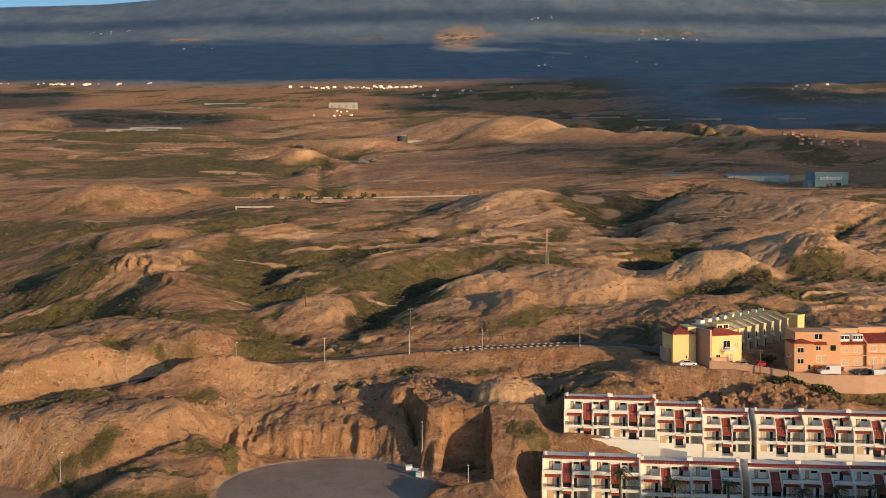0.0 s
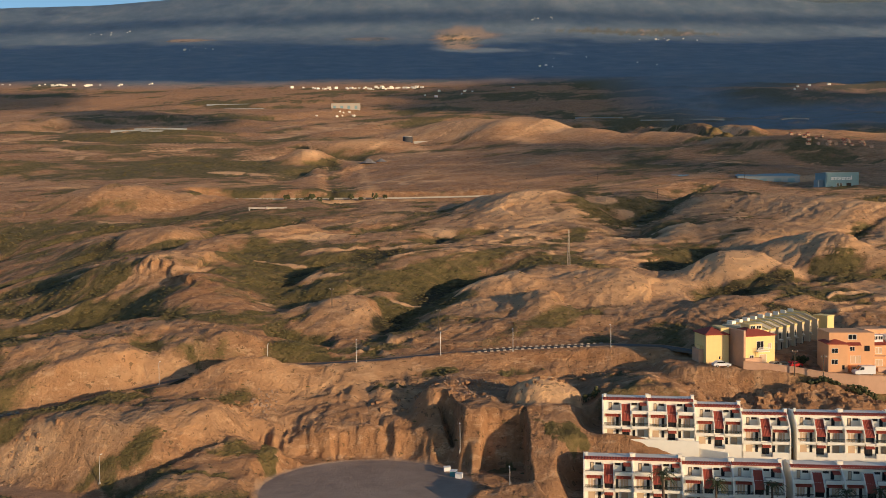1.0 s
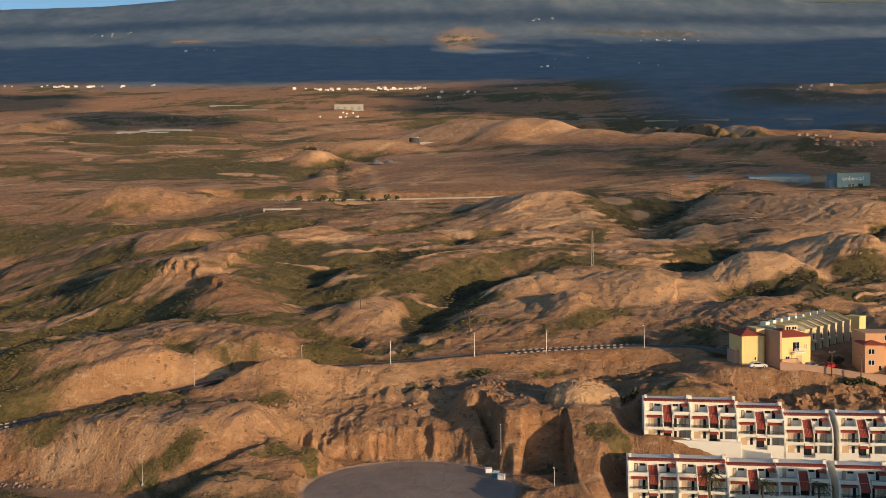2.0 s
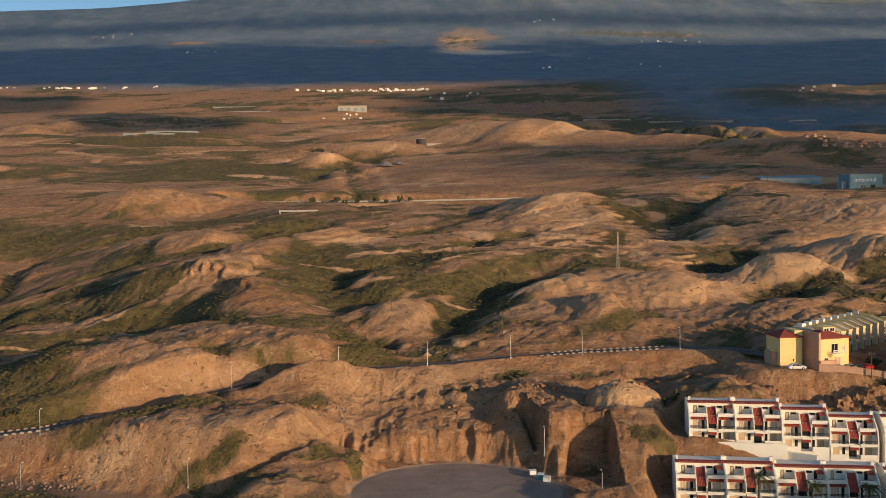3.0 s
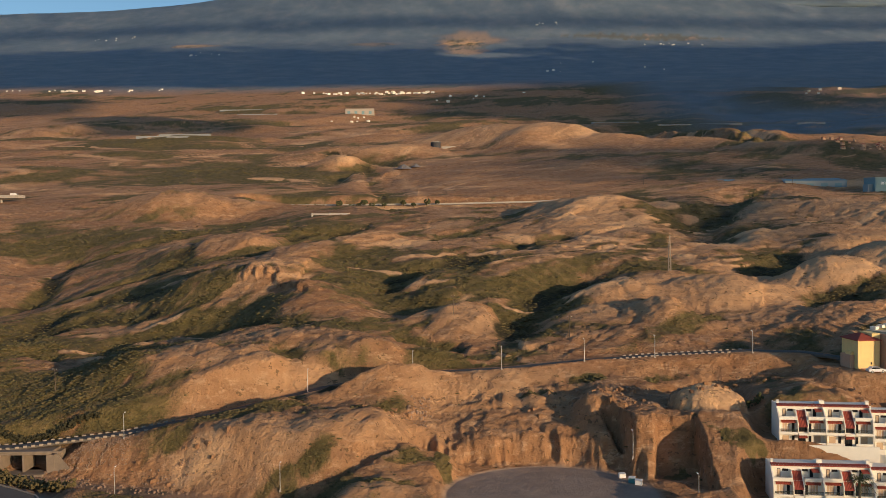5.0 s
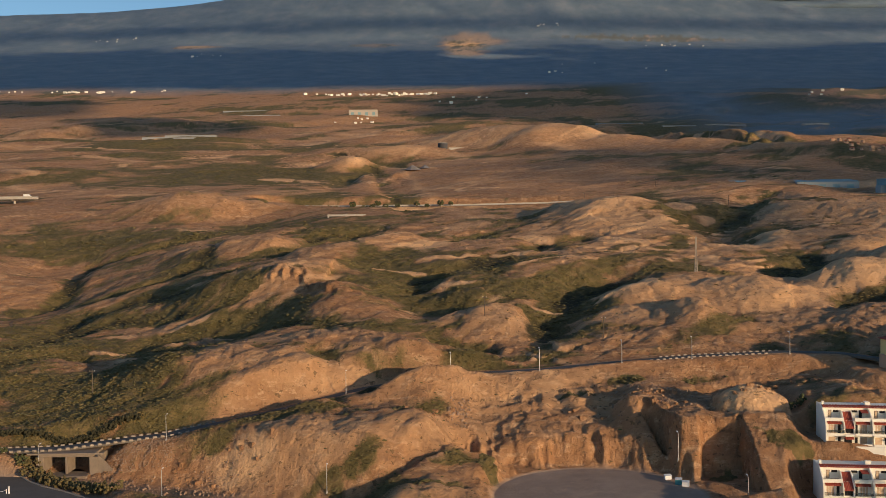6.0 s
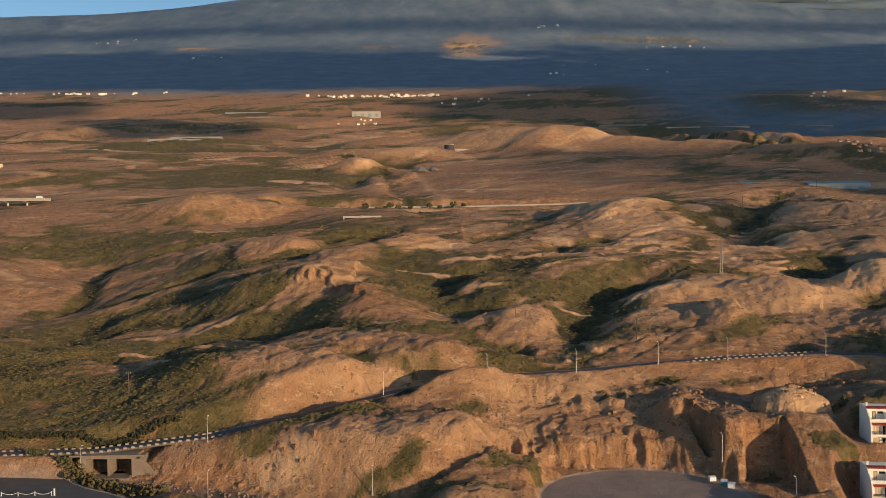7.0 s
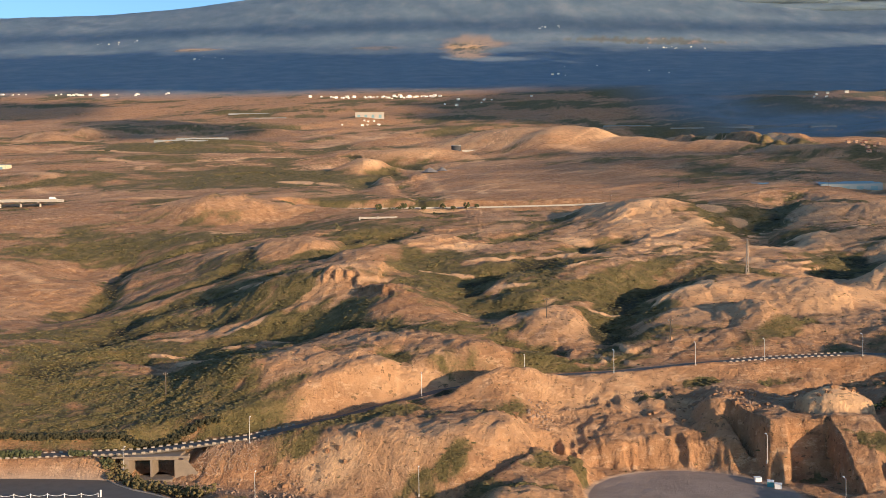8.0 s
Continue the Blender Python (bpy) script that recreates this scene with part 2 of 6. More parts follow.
        self.cover[k] += 0.22 * shaded_lee - 0.75 * bare * lit_face * mid
        self.pale[k] += 0.42 * bare * lit_face * mid

    def draw(self, line, width, depth, green=0.5):
        """A gully with scrub in its bed: steep banks, a flat bottom. The dark bed colour also stands in for shade."""
        k = self.close(line, 4 * width)
        wob = 0.35 * width * fbm(self.x[k], self.y[k], 2.2 * width, 3, 61)
        d, side, s = near_line(self.x[k] + wob, self.y[k] - wob, line)
        fade = np.clip(np.minimum(s, 1 - s) * 6, 0.1, 1)
        cut = np.exp(-((d / (1.25 * width)) ** 2.4))
        self.z[k] -= depth * fade * cut
        self.cover[k] += (0.25 + green) * fade * np.exp(-((d / (1.3 * width)) ** 2))
        self.thicket_shade[k] += (0.35 + green) * fade * np.exp(-((d / (0.95 * width)) ** 2))

    def vein(self, line, width, much):
        """A ledge of pale tuff that juts from the slope."""
        k = self.close(line, 5 * width)
        wob = 1.2 * width * fbm(self.x[k], self.y[k], 6 * width, 3, 137)
        d, side, s = near_line(self.x[k] + wob, self.y[k] - wob, line)
        on = np.exp(-((d / width) ** 2)) * np.clip(1.1 + 1.4 * fbm(self.x[k], self.y[k], 9.0, 2, 139), 0, 1)
        self.z[k] += 0.5 * on
        self.pale[k] += much * on
        self.cover[k] -= 1.2 * on
        self.thicket_shade[k] *= 1 - np.clip(1.5 * on, 0, 1)

    def scarp(self, line, height, run, back, rough=1.0):
        """A step down to the right of the line, rilled by rain; the ground rises to it over back metres."""
        k = self.close(line, back + 6)
        wob = rough * (1.5 * ridged(self.x[k], self.y[k], 4.5, 3, 71) + 0.5 * fbm(self.x[k], self.y[k], 14.0, 2, 72))
        d, side, s = near_line(self.x[k], self.y[k], line)
        d = d * side + wob
        ends = np.clip(np.minimum(s, 1 - s) * 7, 0, 1)
        up = np.clip(d / run + 0.5, 0, 1)
        self.cover[k] -= 0.7 * ends * np.exp(-((d / (2.5 * run)) ** 2))
        self.z[k] += height * ends * up * up * (3 - 2 * up) * np.clip(1 - d / back, 0, 1)

    def bed(self, line, half, soft, gravel=0.0):
        """A level strip along a line of x, y, z."""
        k = self.close(line, half + soft + 2)
        d, side, s = near_line(self.x[k], self.y[k], line)
        lengths = np.cumsum([0] + [math.dist(a[:2], b[:2]) for a, b in zip(line, line[1:])])
        z = np.interp(s * lengths[-1], lengths, [p[2] for p in line])
        w = np.clip(1 - (d - half) / soft, 0, 1)
        w = w * w * (3 - 2 * w)
        self.z[k] = self.z[k] * (1 - w) + z * w
        self.gravel[k] = np.maximum(self.gravel[k], gravel * np.clip(1.5 - d / half, 0, 1))
        self.cover[k] *= 1 - np.clip(1.6 - d / half, 0, 1)
        self.thicket_shade[k] *= 1 - np.clip(1.6 - d / half, 0, 1)

    def pad(self, x, y, a, b, turn, z, soft, gravel=0.0, rough=0.0):
        """A level oval."""
        c, s = math.cos(radians(turn)), math.sin(radians(turn))
        k = self.close([(x, y)], 2 * max(a, b) + soft)
        u, v = (self.x[k] - x) * c + (self.y[k] - y) * s, (self.y[k] - y) * c - (self.x[k] - x) * s
        r = (np.hypot(u / a, v / b) - 1) * min(a, b)
        flat = r
        if rough:
            r = r + rough * (ridged(self.x[k], self.y[k], 4.2, 3, 75) + 0.6 * fbm(self.x[k], self.y[k], 11.0, 2, 76))
        w = np.clip(1 - r / soft, 0, 1)
        w = w * w * (3 - 2 * w)
        self.z[k] = self.z[k] * (1 - w) + z * w
        self.gravel[k] = np.maximum(self.gravel[k], gravel * np.clip(1 - r / 1.5, 0, 1))
        self.cover[k] *= 1 - np.clip(1 - r / 2, 0, 1)
        self.thicket_shade[k] *= 1 - np.clip(1 - r / 2, 0, 1)


ROAD = [(-230, 204, 19.4), (-200, 208, 19.4), (-165, 210, 19.4), (-142, 211.5, 19.6), (-118, 216.5, 21.4), (-97, 226, 24.0), (-75, 238, 27.4),
        (-53, 243.5, 29.8), (-30, 243, 30.8), (-9, 245.5, 32.2), (10, 248.5, 33.0), (35, 248, 34.0), (48, 245, 34.0), (55, 238, 33.6), (59, 231, 33.0)]


def shape_land(land, fine=True):
    x, y = land.x, land.y
    land.slope((-900, -4), (60, 0), (100, 4.7), (165, 12.2), (200, 19.8), (245, 32.2), (300, 38.4), (350, 43.5), (450, 53.8), (550, 70.6), (650, 81.8), (850, 108),
               (1050, 139), (1350, 174), (1500, 180), (1800, 238), (2133, 290), (2650, 408), (3300, 560), (4000, 745), (4300, 830), (4700, 1010), (4950, 1120), (6000, 1250))
    land.mound(20, 194, 15, 7.6)
    land.mound(-130, 194, 9, 2.2)
    land.mound(-86, 201, 9, 5.0)
    land.mound(-16, 204, 9, -3.3)
    land.mound(3, 206, 9, 3.8)
    land.mound(41, 208, 9, 4.5)
    land.mound(76, 212, 10, 4.8)
    land.mound(60, 221, 10, -2.3)
    land.mound(-9, 221, 10, 4.9)
    land.mound(-26, 222, 18, -5.5)
    land.mound(40, 223, 10, 2.9)
    land.mound(-39, 231, 10, 2.8)
    land.mound(-70, 233, 10, -2.3)
    land.mound(-158, 237, 19, -4.2)
    land.mound(7, 243, 11, -2.2)
    land.mound(-174, 243, 11, -2.3)
    land.mound(35, 247, 20, -2.9)
    land.mound(-63, 247, 11, 5.2)
    land.mound(-90, 247, 11, -3.3)
    land.mound(-110, 252, 11, 4.1)
    land.mound(-46, 254, 11, -3.3)
    land.mound(-80, 261, 12, 3.1)
    land.mound(14, 264, 12, 2.6)
    land.mound(71, 268, 12, 2.8)
    land.mound(87, 282, 13, 2.7)
    land.mound(-145, 286, 23, -8.3)
    land.mound(-40, 290, 23, -2.3)
    land.mound(-112, 300, 14, -2.8)
    land.mound(109, 308, 25, 1.6)
    land.mound(-88, 310, 14, 5.1)
    land.mound(28, 316, 14, 2.5)
    land.mound(-59, 317, 14, -6.8)
    land.mound(-122, 319, 14, -5.1)
    land.mound(-155, 321, 14, -3.1)
    land.mound(62, 324, 15, -5.1)
    land.mound(9, 325, 15, 1.8)
    land.mound(-48, 327, 15, 3.8)
    land.mound(-180, 338, 27, -3.7)
    land.mound(-123, 341, 15, 5.4)
    land.mound(37, 343, 15, 3.0)
    land.mound(-5, 350, 16, -1.7)
    land.mound(-71, 365, 16, -4.5)
    land.mound(-145, 371, 17, 1.7)
    land.mound(-232, 372, 60, -11.4)
    land.mound(-87, 388, 62, 6.5)
    land.mound(116, 389, 31, -0.8)
    land.mound(-219, 390, 18, -3.8)
    land.mound(-215, 416, 19, -2.2)
    land.mound(72, 432, 19, 4.9)
    land.mound(98, 434, 130, 4.4)
    land.mound(98, 434, 20, -2.7)
    land.mound(33, 448, 36, 3.0)
    land.mound(-267, 453, 20, 2.8)
    land.mound(132, 455, 20, 4.3)
    land.mound(-80, 468, 21, -1.8)
    land.mound(-244, 470, 21, -8.6)
    land.mound(-170, 475, 21, -1.8)
    land.mound(17, 492, 22, 2.8)
    land.mound(191, 508, 23, 2.7)
    land.mound(-255, 512, 41, -6.3)
    land.mound(62, 524, 24, -4.1)
    land.mound(126, 541, 24, 3.8)
    land.mound(-168, 556, 25, -7.2)
    land.mound(153, 563, 25, 4.8)
    land.mound(-1, 581, 46, -2.4)
    land.mound(-239, 618, 28, -3.7)
    land.mound(-204, 632, 28, 5.5)
    land.mound(-39, 648, 29, -1.5)
    land.mound(-127, 654, 29, -2.4)
    land.mound(245, 684, 31, -5.7)
    land.mound(-72, 762, 34, -6.9)
    land.mound(-398, 779, 35, -4.9)
    land.mound(-409, 854, 38, 8.3)
    land.mound(16, 862, 39, 1.9)
    land.mound(186, 884, 141, 2.7)
    land.mound(-208, 886, 40, 4.9)
    land.mound(-80, 941, 151, -8.5)
    land.mound(370, 974, 78, 6.2)
    land.mound(370, 974, 44, 6.1)
    land.mound(-168, 1023, 82, -3.6)
    land.mound(-49, 1166, 52, -2.7)
    land.mound(-443, 1304, 209, 4.8)
    land.mound(326, 1318, 59, -7.5)
    land.mound(31, 1356, 61, 8.3)
    land.mound(31, 1356, 109, 7.3)
    if not fine:
        return
    # crests of the low hills, then the gullies between them, pale ledges, scrub and bare soil
    land.ridge([(-249, 622, 76.5), (-234, 609, 84.5), (-214, 600, 88.0), (-198, 608, 86.2), (-181, 618, 81.1), (-172, 625, 77.0)], 30, 11.5, 40, 0.6)
    land.ridge([(-174, 613, 76.6), (-160, 620, 80.9), (-146, 630, 83.5), (-134, 630, 79.6)], 20, 5.4, 30, 0.6)
    land.ridge([(8, 586, 73.2), (22, 582, 77.5), (35, 562, 81.1), (44, 513, 80.0), (51, 493, 73.1), (54, 463, 64.6), (57, 453, 59.8)], 40, 8.1, 45, 0.5)
    land.ridge([(198, 540, 75.9), (204, 515, 74.9), (212, 498, 72.2), (228, 489, 68.6)], 45, 13.0, 60, 0.5)
    land.ridge([(131, 537, 74.0), (150, 540, 76.2), (174, 545, 76.1), (186, 535, 73.6)], 22, 4.0, 30, 0.4)
    land.ridge([(86, 564, 77.0), (95, 542, 74.4), (99, 521, 69.2)], 14, 5.0, 20, 0.5)
    land.ridge([(-171, 474, 53.7), (-163, 463, 57.4), (-152, 452, 61.3), (-140, 454, 63.0), (-129, 463, 61.6)], 28, 6.5, 30, 0.6)
    land.ridge([(-122, 402, 53.1), (-114, 403, 56.8), (-102, 404, 59.0), (-88, 410, 60.6), (-70, 432, 62.9), (-62, 435, 60.7)], 18, 5.3, 22, 0.5)
    land.ridge([(85, 432, 58.3), (93, 438, 60.4), (108, 454, 61.6), (123, 452, 60.7), (132, 449, 59.4)], 16, 3.7, 25, 0.5)
    land.ridge([(113, 407, 53.4), (126, 419, 58.3), (136, 428, 60.0), (153, 431, 59.6)], 14, 5.9, 20, 0.4)
    land.ridge([(132, 400, 50.4), (136, 389, 55.8), (137, 375, 60.0), (141, 367, 59.3), (149, 365, 53.7), (159, 368, 49.1)], 24, 8.0, 30, 0.6)
    land.ridge([(-59, 385, 51.3), (-46, 381, 54.8), (-32, 384, 55.2), (-17, 394, 55.9), (-7, 398, 54.3)], 14, 3.7, 16, 0.4)
    land.ridge([(81, 356, 43.1), (85, 352, 45.9), (92, 347, 50.3), (99, 344, 53.1), (107, 347, 53.1), (114, 348, 48.8), (119, 345, 46.0), (123, 341, 44.3)], 22, 3.7, 26, 0.6)
    land.ridge([(-66, 338, 38.7), (-59, 344, 42.8), (-51, 345, 46.2), (-40, 347, 49.3), (-27, 356, 52.8), (-12, 368, 54.7), (11, 380, 55.2), (27, 383, 53.7)], 26, 5.8, 16, 0)
    land.ridge([(33, 331, 45.5), (37, 328, 47.2), (45, 321, 48.7), (51, 316, 49.0), (59, 316, 47.7), (67, 316, 45.4), (72, 310, 42.5)], 20, 5.9, 24, 0.6)
    land.ridge([(-7, 319, 42.1), (-1, 319, 44.7), (7, 318, 47.5), (16, 318, 48.9), (21, 320, 47.6)], 13, 3.9, 14, 0.5)
    land.ridge([(-14, 300, 38.0), (-6, 299, 40.3), (4, 299, 41.4), (14, 301, 41.5), (20, 291, 44.8), (24, 285, 44.6), (31, 286, 39.9)], 12, 2.9, 12, 0.4)
    land.ridge([(-140, 363, 48.7), (-130, 355, 52.7), (-119, 353, 54.5), (-107, 353, 55.4), (-95, 359, 54.4), (-90, 357, 51.0)], 20, 7.3, 24, 0.5)
    land.ridge([(-164, 331, 31.4), (-149, 326, 33.1), (-141, 326, 35.6), (-131, 328, 39.9), (-121, 332, 42.6), (-114, 335, 45.0)], 12, 4.2, 14, 0.6)
    land.ridge([(-56, 331, 42.2), (-48, 325, 45.5), (-42, 324, 46.0), (-37, 324, 43.6)], 12, 4.0, 14, 0.3)
    land.ridge([(-49, 305, 37.9), (-44, 301, 41.4), (-37, 297, 43.1), (-32, 295, 41.8), (-26, 295, 38.6), (-22, 296, 35.7)], 20, 4.5, 16, 0.7)
    land.ridge([(-113, 258, 33.4), (-107, 254, 35.7), (-98, 250, 36.9), (-92, 248, 36.1), (-86, 248, 33.3), (-83, 252, 29.3)], 22, 7.2, 22, 0.7)
    land.ridge([(-109, 269, 36.3), (-97, 274, 38.0), (-84, 271, 38.4), (-71, 262, 37.8)], 18, 3.4, 20, 0.2)
    land.ridge([(-79, 244, 26.1), (-73, 243, 29.1), (-66, 243, 34.1), (-61, 243, 36.6), (-56, 245, 35.4), (-52, 247, 31.8)], 14, 4.9, 9, 0.7)
    land.ridge([(-84, 209, 23.9), (-76, 210, 26.0), (-69, 212, 26.5), (-62, 213, 27.1), (-55, 219, 24.7), (-50, 226, 21.2)], 16, 5.2, 18, 0.6)
    land.ridge([(-106, 205, 20.8), (-96, 204, 24.0), (-84, 205, 26.1)], 14, 5.4, 16, 0.1)
    land.ridge([(-26, 236, 26.2), (-19, 232, 26.5), (-11, 226, 27.8), (-6, 220, 28.2)], 12, 4.8, 12, 0.4)
    land.ridge([(-45, 240, 27.1), (-38, 235, 30.3), (-30, 240, 30.0), (-22, 248, 27.9)], 16, 4.0, 14, 0.6)
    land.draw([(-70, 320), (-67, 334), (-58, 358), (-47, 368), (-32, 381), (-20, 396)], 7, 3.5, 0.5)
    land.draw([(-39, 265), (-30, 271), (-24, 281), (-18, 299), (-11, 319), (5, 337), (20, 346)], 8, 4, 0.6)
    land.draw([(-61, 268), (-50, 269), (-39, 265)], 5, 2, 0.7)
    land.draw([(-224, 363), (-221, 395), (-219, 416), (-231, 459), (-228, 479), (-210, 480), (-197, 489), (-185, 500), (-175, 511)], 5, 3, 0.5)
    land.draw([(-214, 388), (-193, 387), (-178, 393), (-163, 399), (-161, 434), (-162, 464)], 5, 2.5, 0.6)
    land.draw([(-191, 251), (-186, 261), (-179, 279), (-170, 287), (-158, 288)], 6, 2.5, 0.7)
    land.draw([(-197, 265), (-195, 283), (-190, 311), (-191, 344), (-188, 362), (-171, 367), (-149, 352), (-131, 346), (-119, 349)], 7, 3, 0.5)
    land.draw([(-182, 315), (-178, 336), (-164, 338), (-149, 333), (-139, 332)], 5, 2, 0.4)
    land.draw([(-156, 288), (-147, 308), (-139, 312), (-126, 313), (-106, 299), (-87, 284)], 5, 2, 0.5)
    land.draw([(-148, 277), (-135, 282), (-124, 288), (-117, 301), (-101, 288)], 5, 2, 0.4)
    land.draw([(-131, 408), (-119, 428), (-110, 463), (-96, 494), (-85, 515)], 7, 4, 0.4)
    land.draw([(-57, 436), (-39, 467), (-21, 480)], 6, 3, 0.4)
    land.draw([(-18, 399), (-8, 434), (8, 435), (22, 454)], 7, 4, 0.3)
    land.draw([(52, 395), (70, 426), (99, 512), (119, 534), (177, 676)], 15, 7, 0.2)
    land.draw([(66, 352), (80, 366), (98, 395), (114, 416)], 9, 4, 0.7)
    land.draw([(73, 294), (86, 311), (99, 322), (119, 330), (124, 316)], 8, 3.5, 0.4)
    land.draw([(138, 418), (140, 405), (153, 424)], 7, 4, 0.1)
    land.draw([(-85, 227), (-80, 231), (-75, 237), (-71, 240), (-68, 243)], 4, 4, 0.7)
    land.scrub(-88, 247, 4, 4, 0, 0.9)
    land.draw([(-51, 220), (-50, 216), (-54, 207), (-63, 197), (-72, 189), (-81, 184)], 2, 2.5, -0.1)
    land.draw([(-20, 227), (-26, 226), (-28, 229), (-16, 233)], 5, 2.5, 0.3)
    land.draw([(-141, 460), (-128, 473), (-112, 492), (-93, 496)], 6, 3, 0.5)
    land.draw([(52, 564), (77, 595), (105, 630)], 8, 3, 0.3)
    land.vein([(-27, 352), (-13, 361), (4, 360)], 1.3, 0.9)
    land.vein([(-82, 371), (-71, 367), (-62, 365)], 2, 0.9)
    land.vein([(-62, 381), (-45, 388), (-22, 392), (-6, 400)], 2, 0.9)
    land.vein([(-18, 452), (-7, 443)], 4, 0.9)
    land.vein([(19, 479), (44, 529)], 4, 0.9)
    land.vein([(17, 422), (27, 410), (29, 403)], 3, 0.9)
    land.vein([(-117, 413), (-104, 431), (-84, 456)], 3, 0.9)
    land.vein([(75, 414), (103, 441)], 5, 0.9)
    land.vein([(111, 295), (129, 302)], 1.5, 0.9)
    land.vein([(132, 301), (136, 294)], 1.2, 0.9)
    land.vein([(-162, 292), (-154, 297)], 1.2, 0.9)
    land.vein([(-164, 315), (-145, 317), (-135, 321)], 2, 0.9)
    land.vein([(-142, 301), (-130, 307), (-122, 312)], 3, 0.9)
    land.vein([(-149, 281), (-138, 284), (-125, 278)], 2.5, 0.9)
    land.vein([(91, 442), (109, 451)], 4, 0.9)
    land.vein([(33, 324), (54, 343)], 1.5, 0.9)
    land.vein([(-10, 306), (5, 314), (17, 317)], 2, 0.9)
    land.vein([(-56, 333), (-44, 329)], 2, 0.9)
    land.vein([(-26, 310), (-15, 308)], 1.5, 0.9)
    land.vein([(24, 425), (36, 415)], 4, 0.9)
    land.vein([(108, 680), (141, 688)], 3, 0.9)
    land.scrub(-149, 245, 40, 28, 0, 0.55)
    land.scrub(-175, 250, 19, 12, 0, 0.3)
    land.scrub(-95, 220, 20, 6, 0, 0.5)
    land.scrub(-29, 370, 31, 16, 0, 0.5)
    land.scrub(-68, 380, 14, 33, 0, 0.35)
    land.scrub(-73, 332, 14, 28, 0, 0.3)
    land.scrub(-99, 310, 15, 12, 0, 0.35)
    land.scrub(-86, 249, 7, 5, 0, 0.5)
    land.scrub(43, 317, 9, 19, 0, 0.4)
    land.scrub(46, 445, 15, 60, 0, 0.4)
    land.scrub(-8, 274, 17, 8, 0, 0.45)
    land.scrub(37, 365, 14, 31, 0, 0.45)
    land.scrub(-186, 446, 33, 36, 0, 0.25)
    land.scrub(-178, 354, 26, 24, 0, 0.25)
    land.scrub(-45, 282, 10, 8, 0, 0.35)
    land.scrub(-205, 521, 64, 30, 0, 0.3)
    land.scrub(-6, 511, 36, 36, 0, 0.35)
    land.scrub(-91, 393, 14, 23, 0, 0.3)
    land.scrub(141, 343, 20, 28, 0, 0.45)
    land.scrub(110, 302, 23, 17, 0, 0.3)
    land.scrub(101, 384, 19, 18, 0, 0.2)
    land.scrub(-84, 731, 28, 75, 0, 0.2)
    land.scrub(-226, 912, 60, 83, 0, 0.4)
    land.scrub(-174, 614, 75, 25, 0, 0.25)
    land.scrub(5, 191, 4, 3, 0, 0.3)
    land.scrub(-90, 231, 4, 6, 0, 0.3)
    land.scrub(-245, 446, 30, 61, 0, -0.35)
    land.scrub(-97, 241, 12, 13, 0, -0.7)
    land.scrub(-62, 239, 10, 6, 0, -0.7)
    land.scrub(-64, 209, 14, 10, 0, -0.6)
    land.scrub(55, 323, 23, 25, 0, -0.5)
    land.scrub(3, 316, 13, 10, 0, -0.5)
    land.scrub(-106, 358, 17, 21, 0, -0.5)
    land.scrub(-35, 292, 11, 15, 0, -0.5)
    land.scrub(-153, 465, 17, 34, 0, -0.6)
    land.scrub(-210, 652, 37, 70, 0, -0.5)
    land.scrub(45, 592, 28, 61, 0, -0.4)
    land.scrub(93, 346, 19, 22, 0, -0.6)
    land.scrub(147, 391, 15, 43, 0, -0.6)
    land.scrub(196, 498, 28, 69, 0, -0.4)
    land.scrub(-35, 231, 10, 8, 0, -0.6)
    land.scrub(-18, 250, 31, 3, 0, -0.5)
    land.scrub(-31, 936, 76, 183, 0, -0.4)
    land.scrub(-21, 219, 16, 5, 0, -0.5)
    land.scrub(-43, 205, 12, 8, 0, -0.6)
    land.ridge([(-72, 186, 16.3), (-64, 186, 18.1), (-57, 186, 18.8), (-50, 186, 16.8)], 8, 2.7, 8, 0.8)
    land.ridge([(-38, 1318, 176.0), (13, 1277, 185.9), (85, 1232, 183.5), (128, 1218, 176.9), (176, 1200, 165.1), (214, 1197, 156.8)], 110, 27.3, 150, 0.9)
    land.ridge([(217, 1120, 150.4), (252, 1072, 151.7), (276, 1054, 147.0)], 40, 10.6, 50, 0.8)
    land.ridge([(267, 1012, 136.8), (286, 1010, 143.6), (307, 1002, 141.7), (325, 985, 137.4)], 40, 8.6, 50, 0.9)
    land.ridge([(-168, 958, 122.0), (-151, 962, 128.9), (-135, 974, 125.5)], 25, 12.1, 35, 0.9)
    land.ridge([(-161, 1120, 147.7), (-120, 1108, 149.9), (-68, 1109, 148.3)], 50, 16.0, 60, 0.6)
    land.draw([(-193, 1109), (-140, 1054), (-84, 994), (-53, 962)], 10, 5, 0.4)
    land.draw([(-133, 712), (-142, 813), (-138, 882), (-100, 917), (-69, 946)], 9, 2.5, -0.1)
    land.draw([(-290, 900), (-251, 935), (-192, 892), (-161, 865)], 10, 4, 0.5)
    land.vein([(-218, 1650), (-136, 1610)], 14, 0.7)
    land.vein([(-120, 1107), (-71, 1160)], 6, 0.7)
    land.vein([(-165, 982), (-135, 956)], 8, 0.7)
    land.vein([(-92, 952), (-67, 956)], 6, 0.7)
    land.vein([(29, 1312), (157, 1687)], 8, 0.7)
    land.vein([(237, 1152), (347, 1340)], 6, 0.7)
    land.vein([(-61, 773), (-2, 729)], 5, 0.7)
    land.vein([(-32, 646), (16, 601)], 4, 0.7)
    land.vein([(-558, 1202), (-419, 1155)], 8, 0.7)
    land.vein([(-441, 1030), (-366, 991)], 7, 0.7)
    land.vein([(-264, 651), (-239, 678)], 5, 0.7)
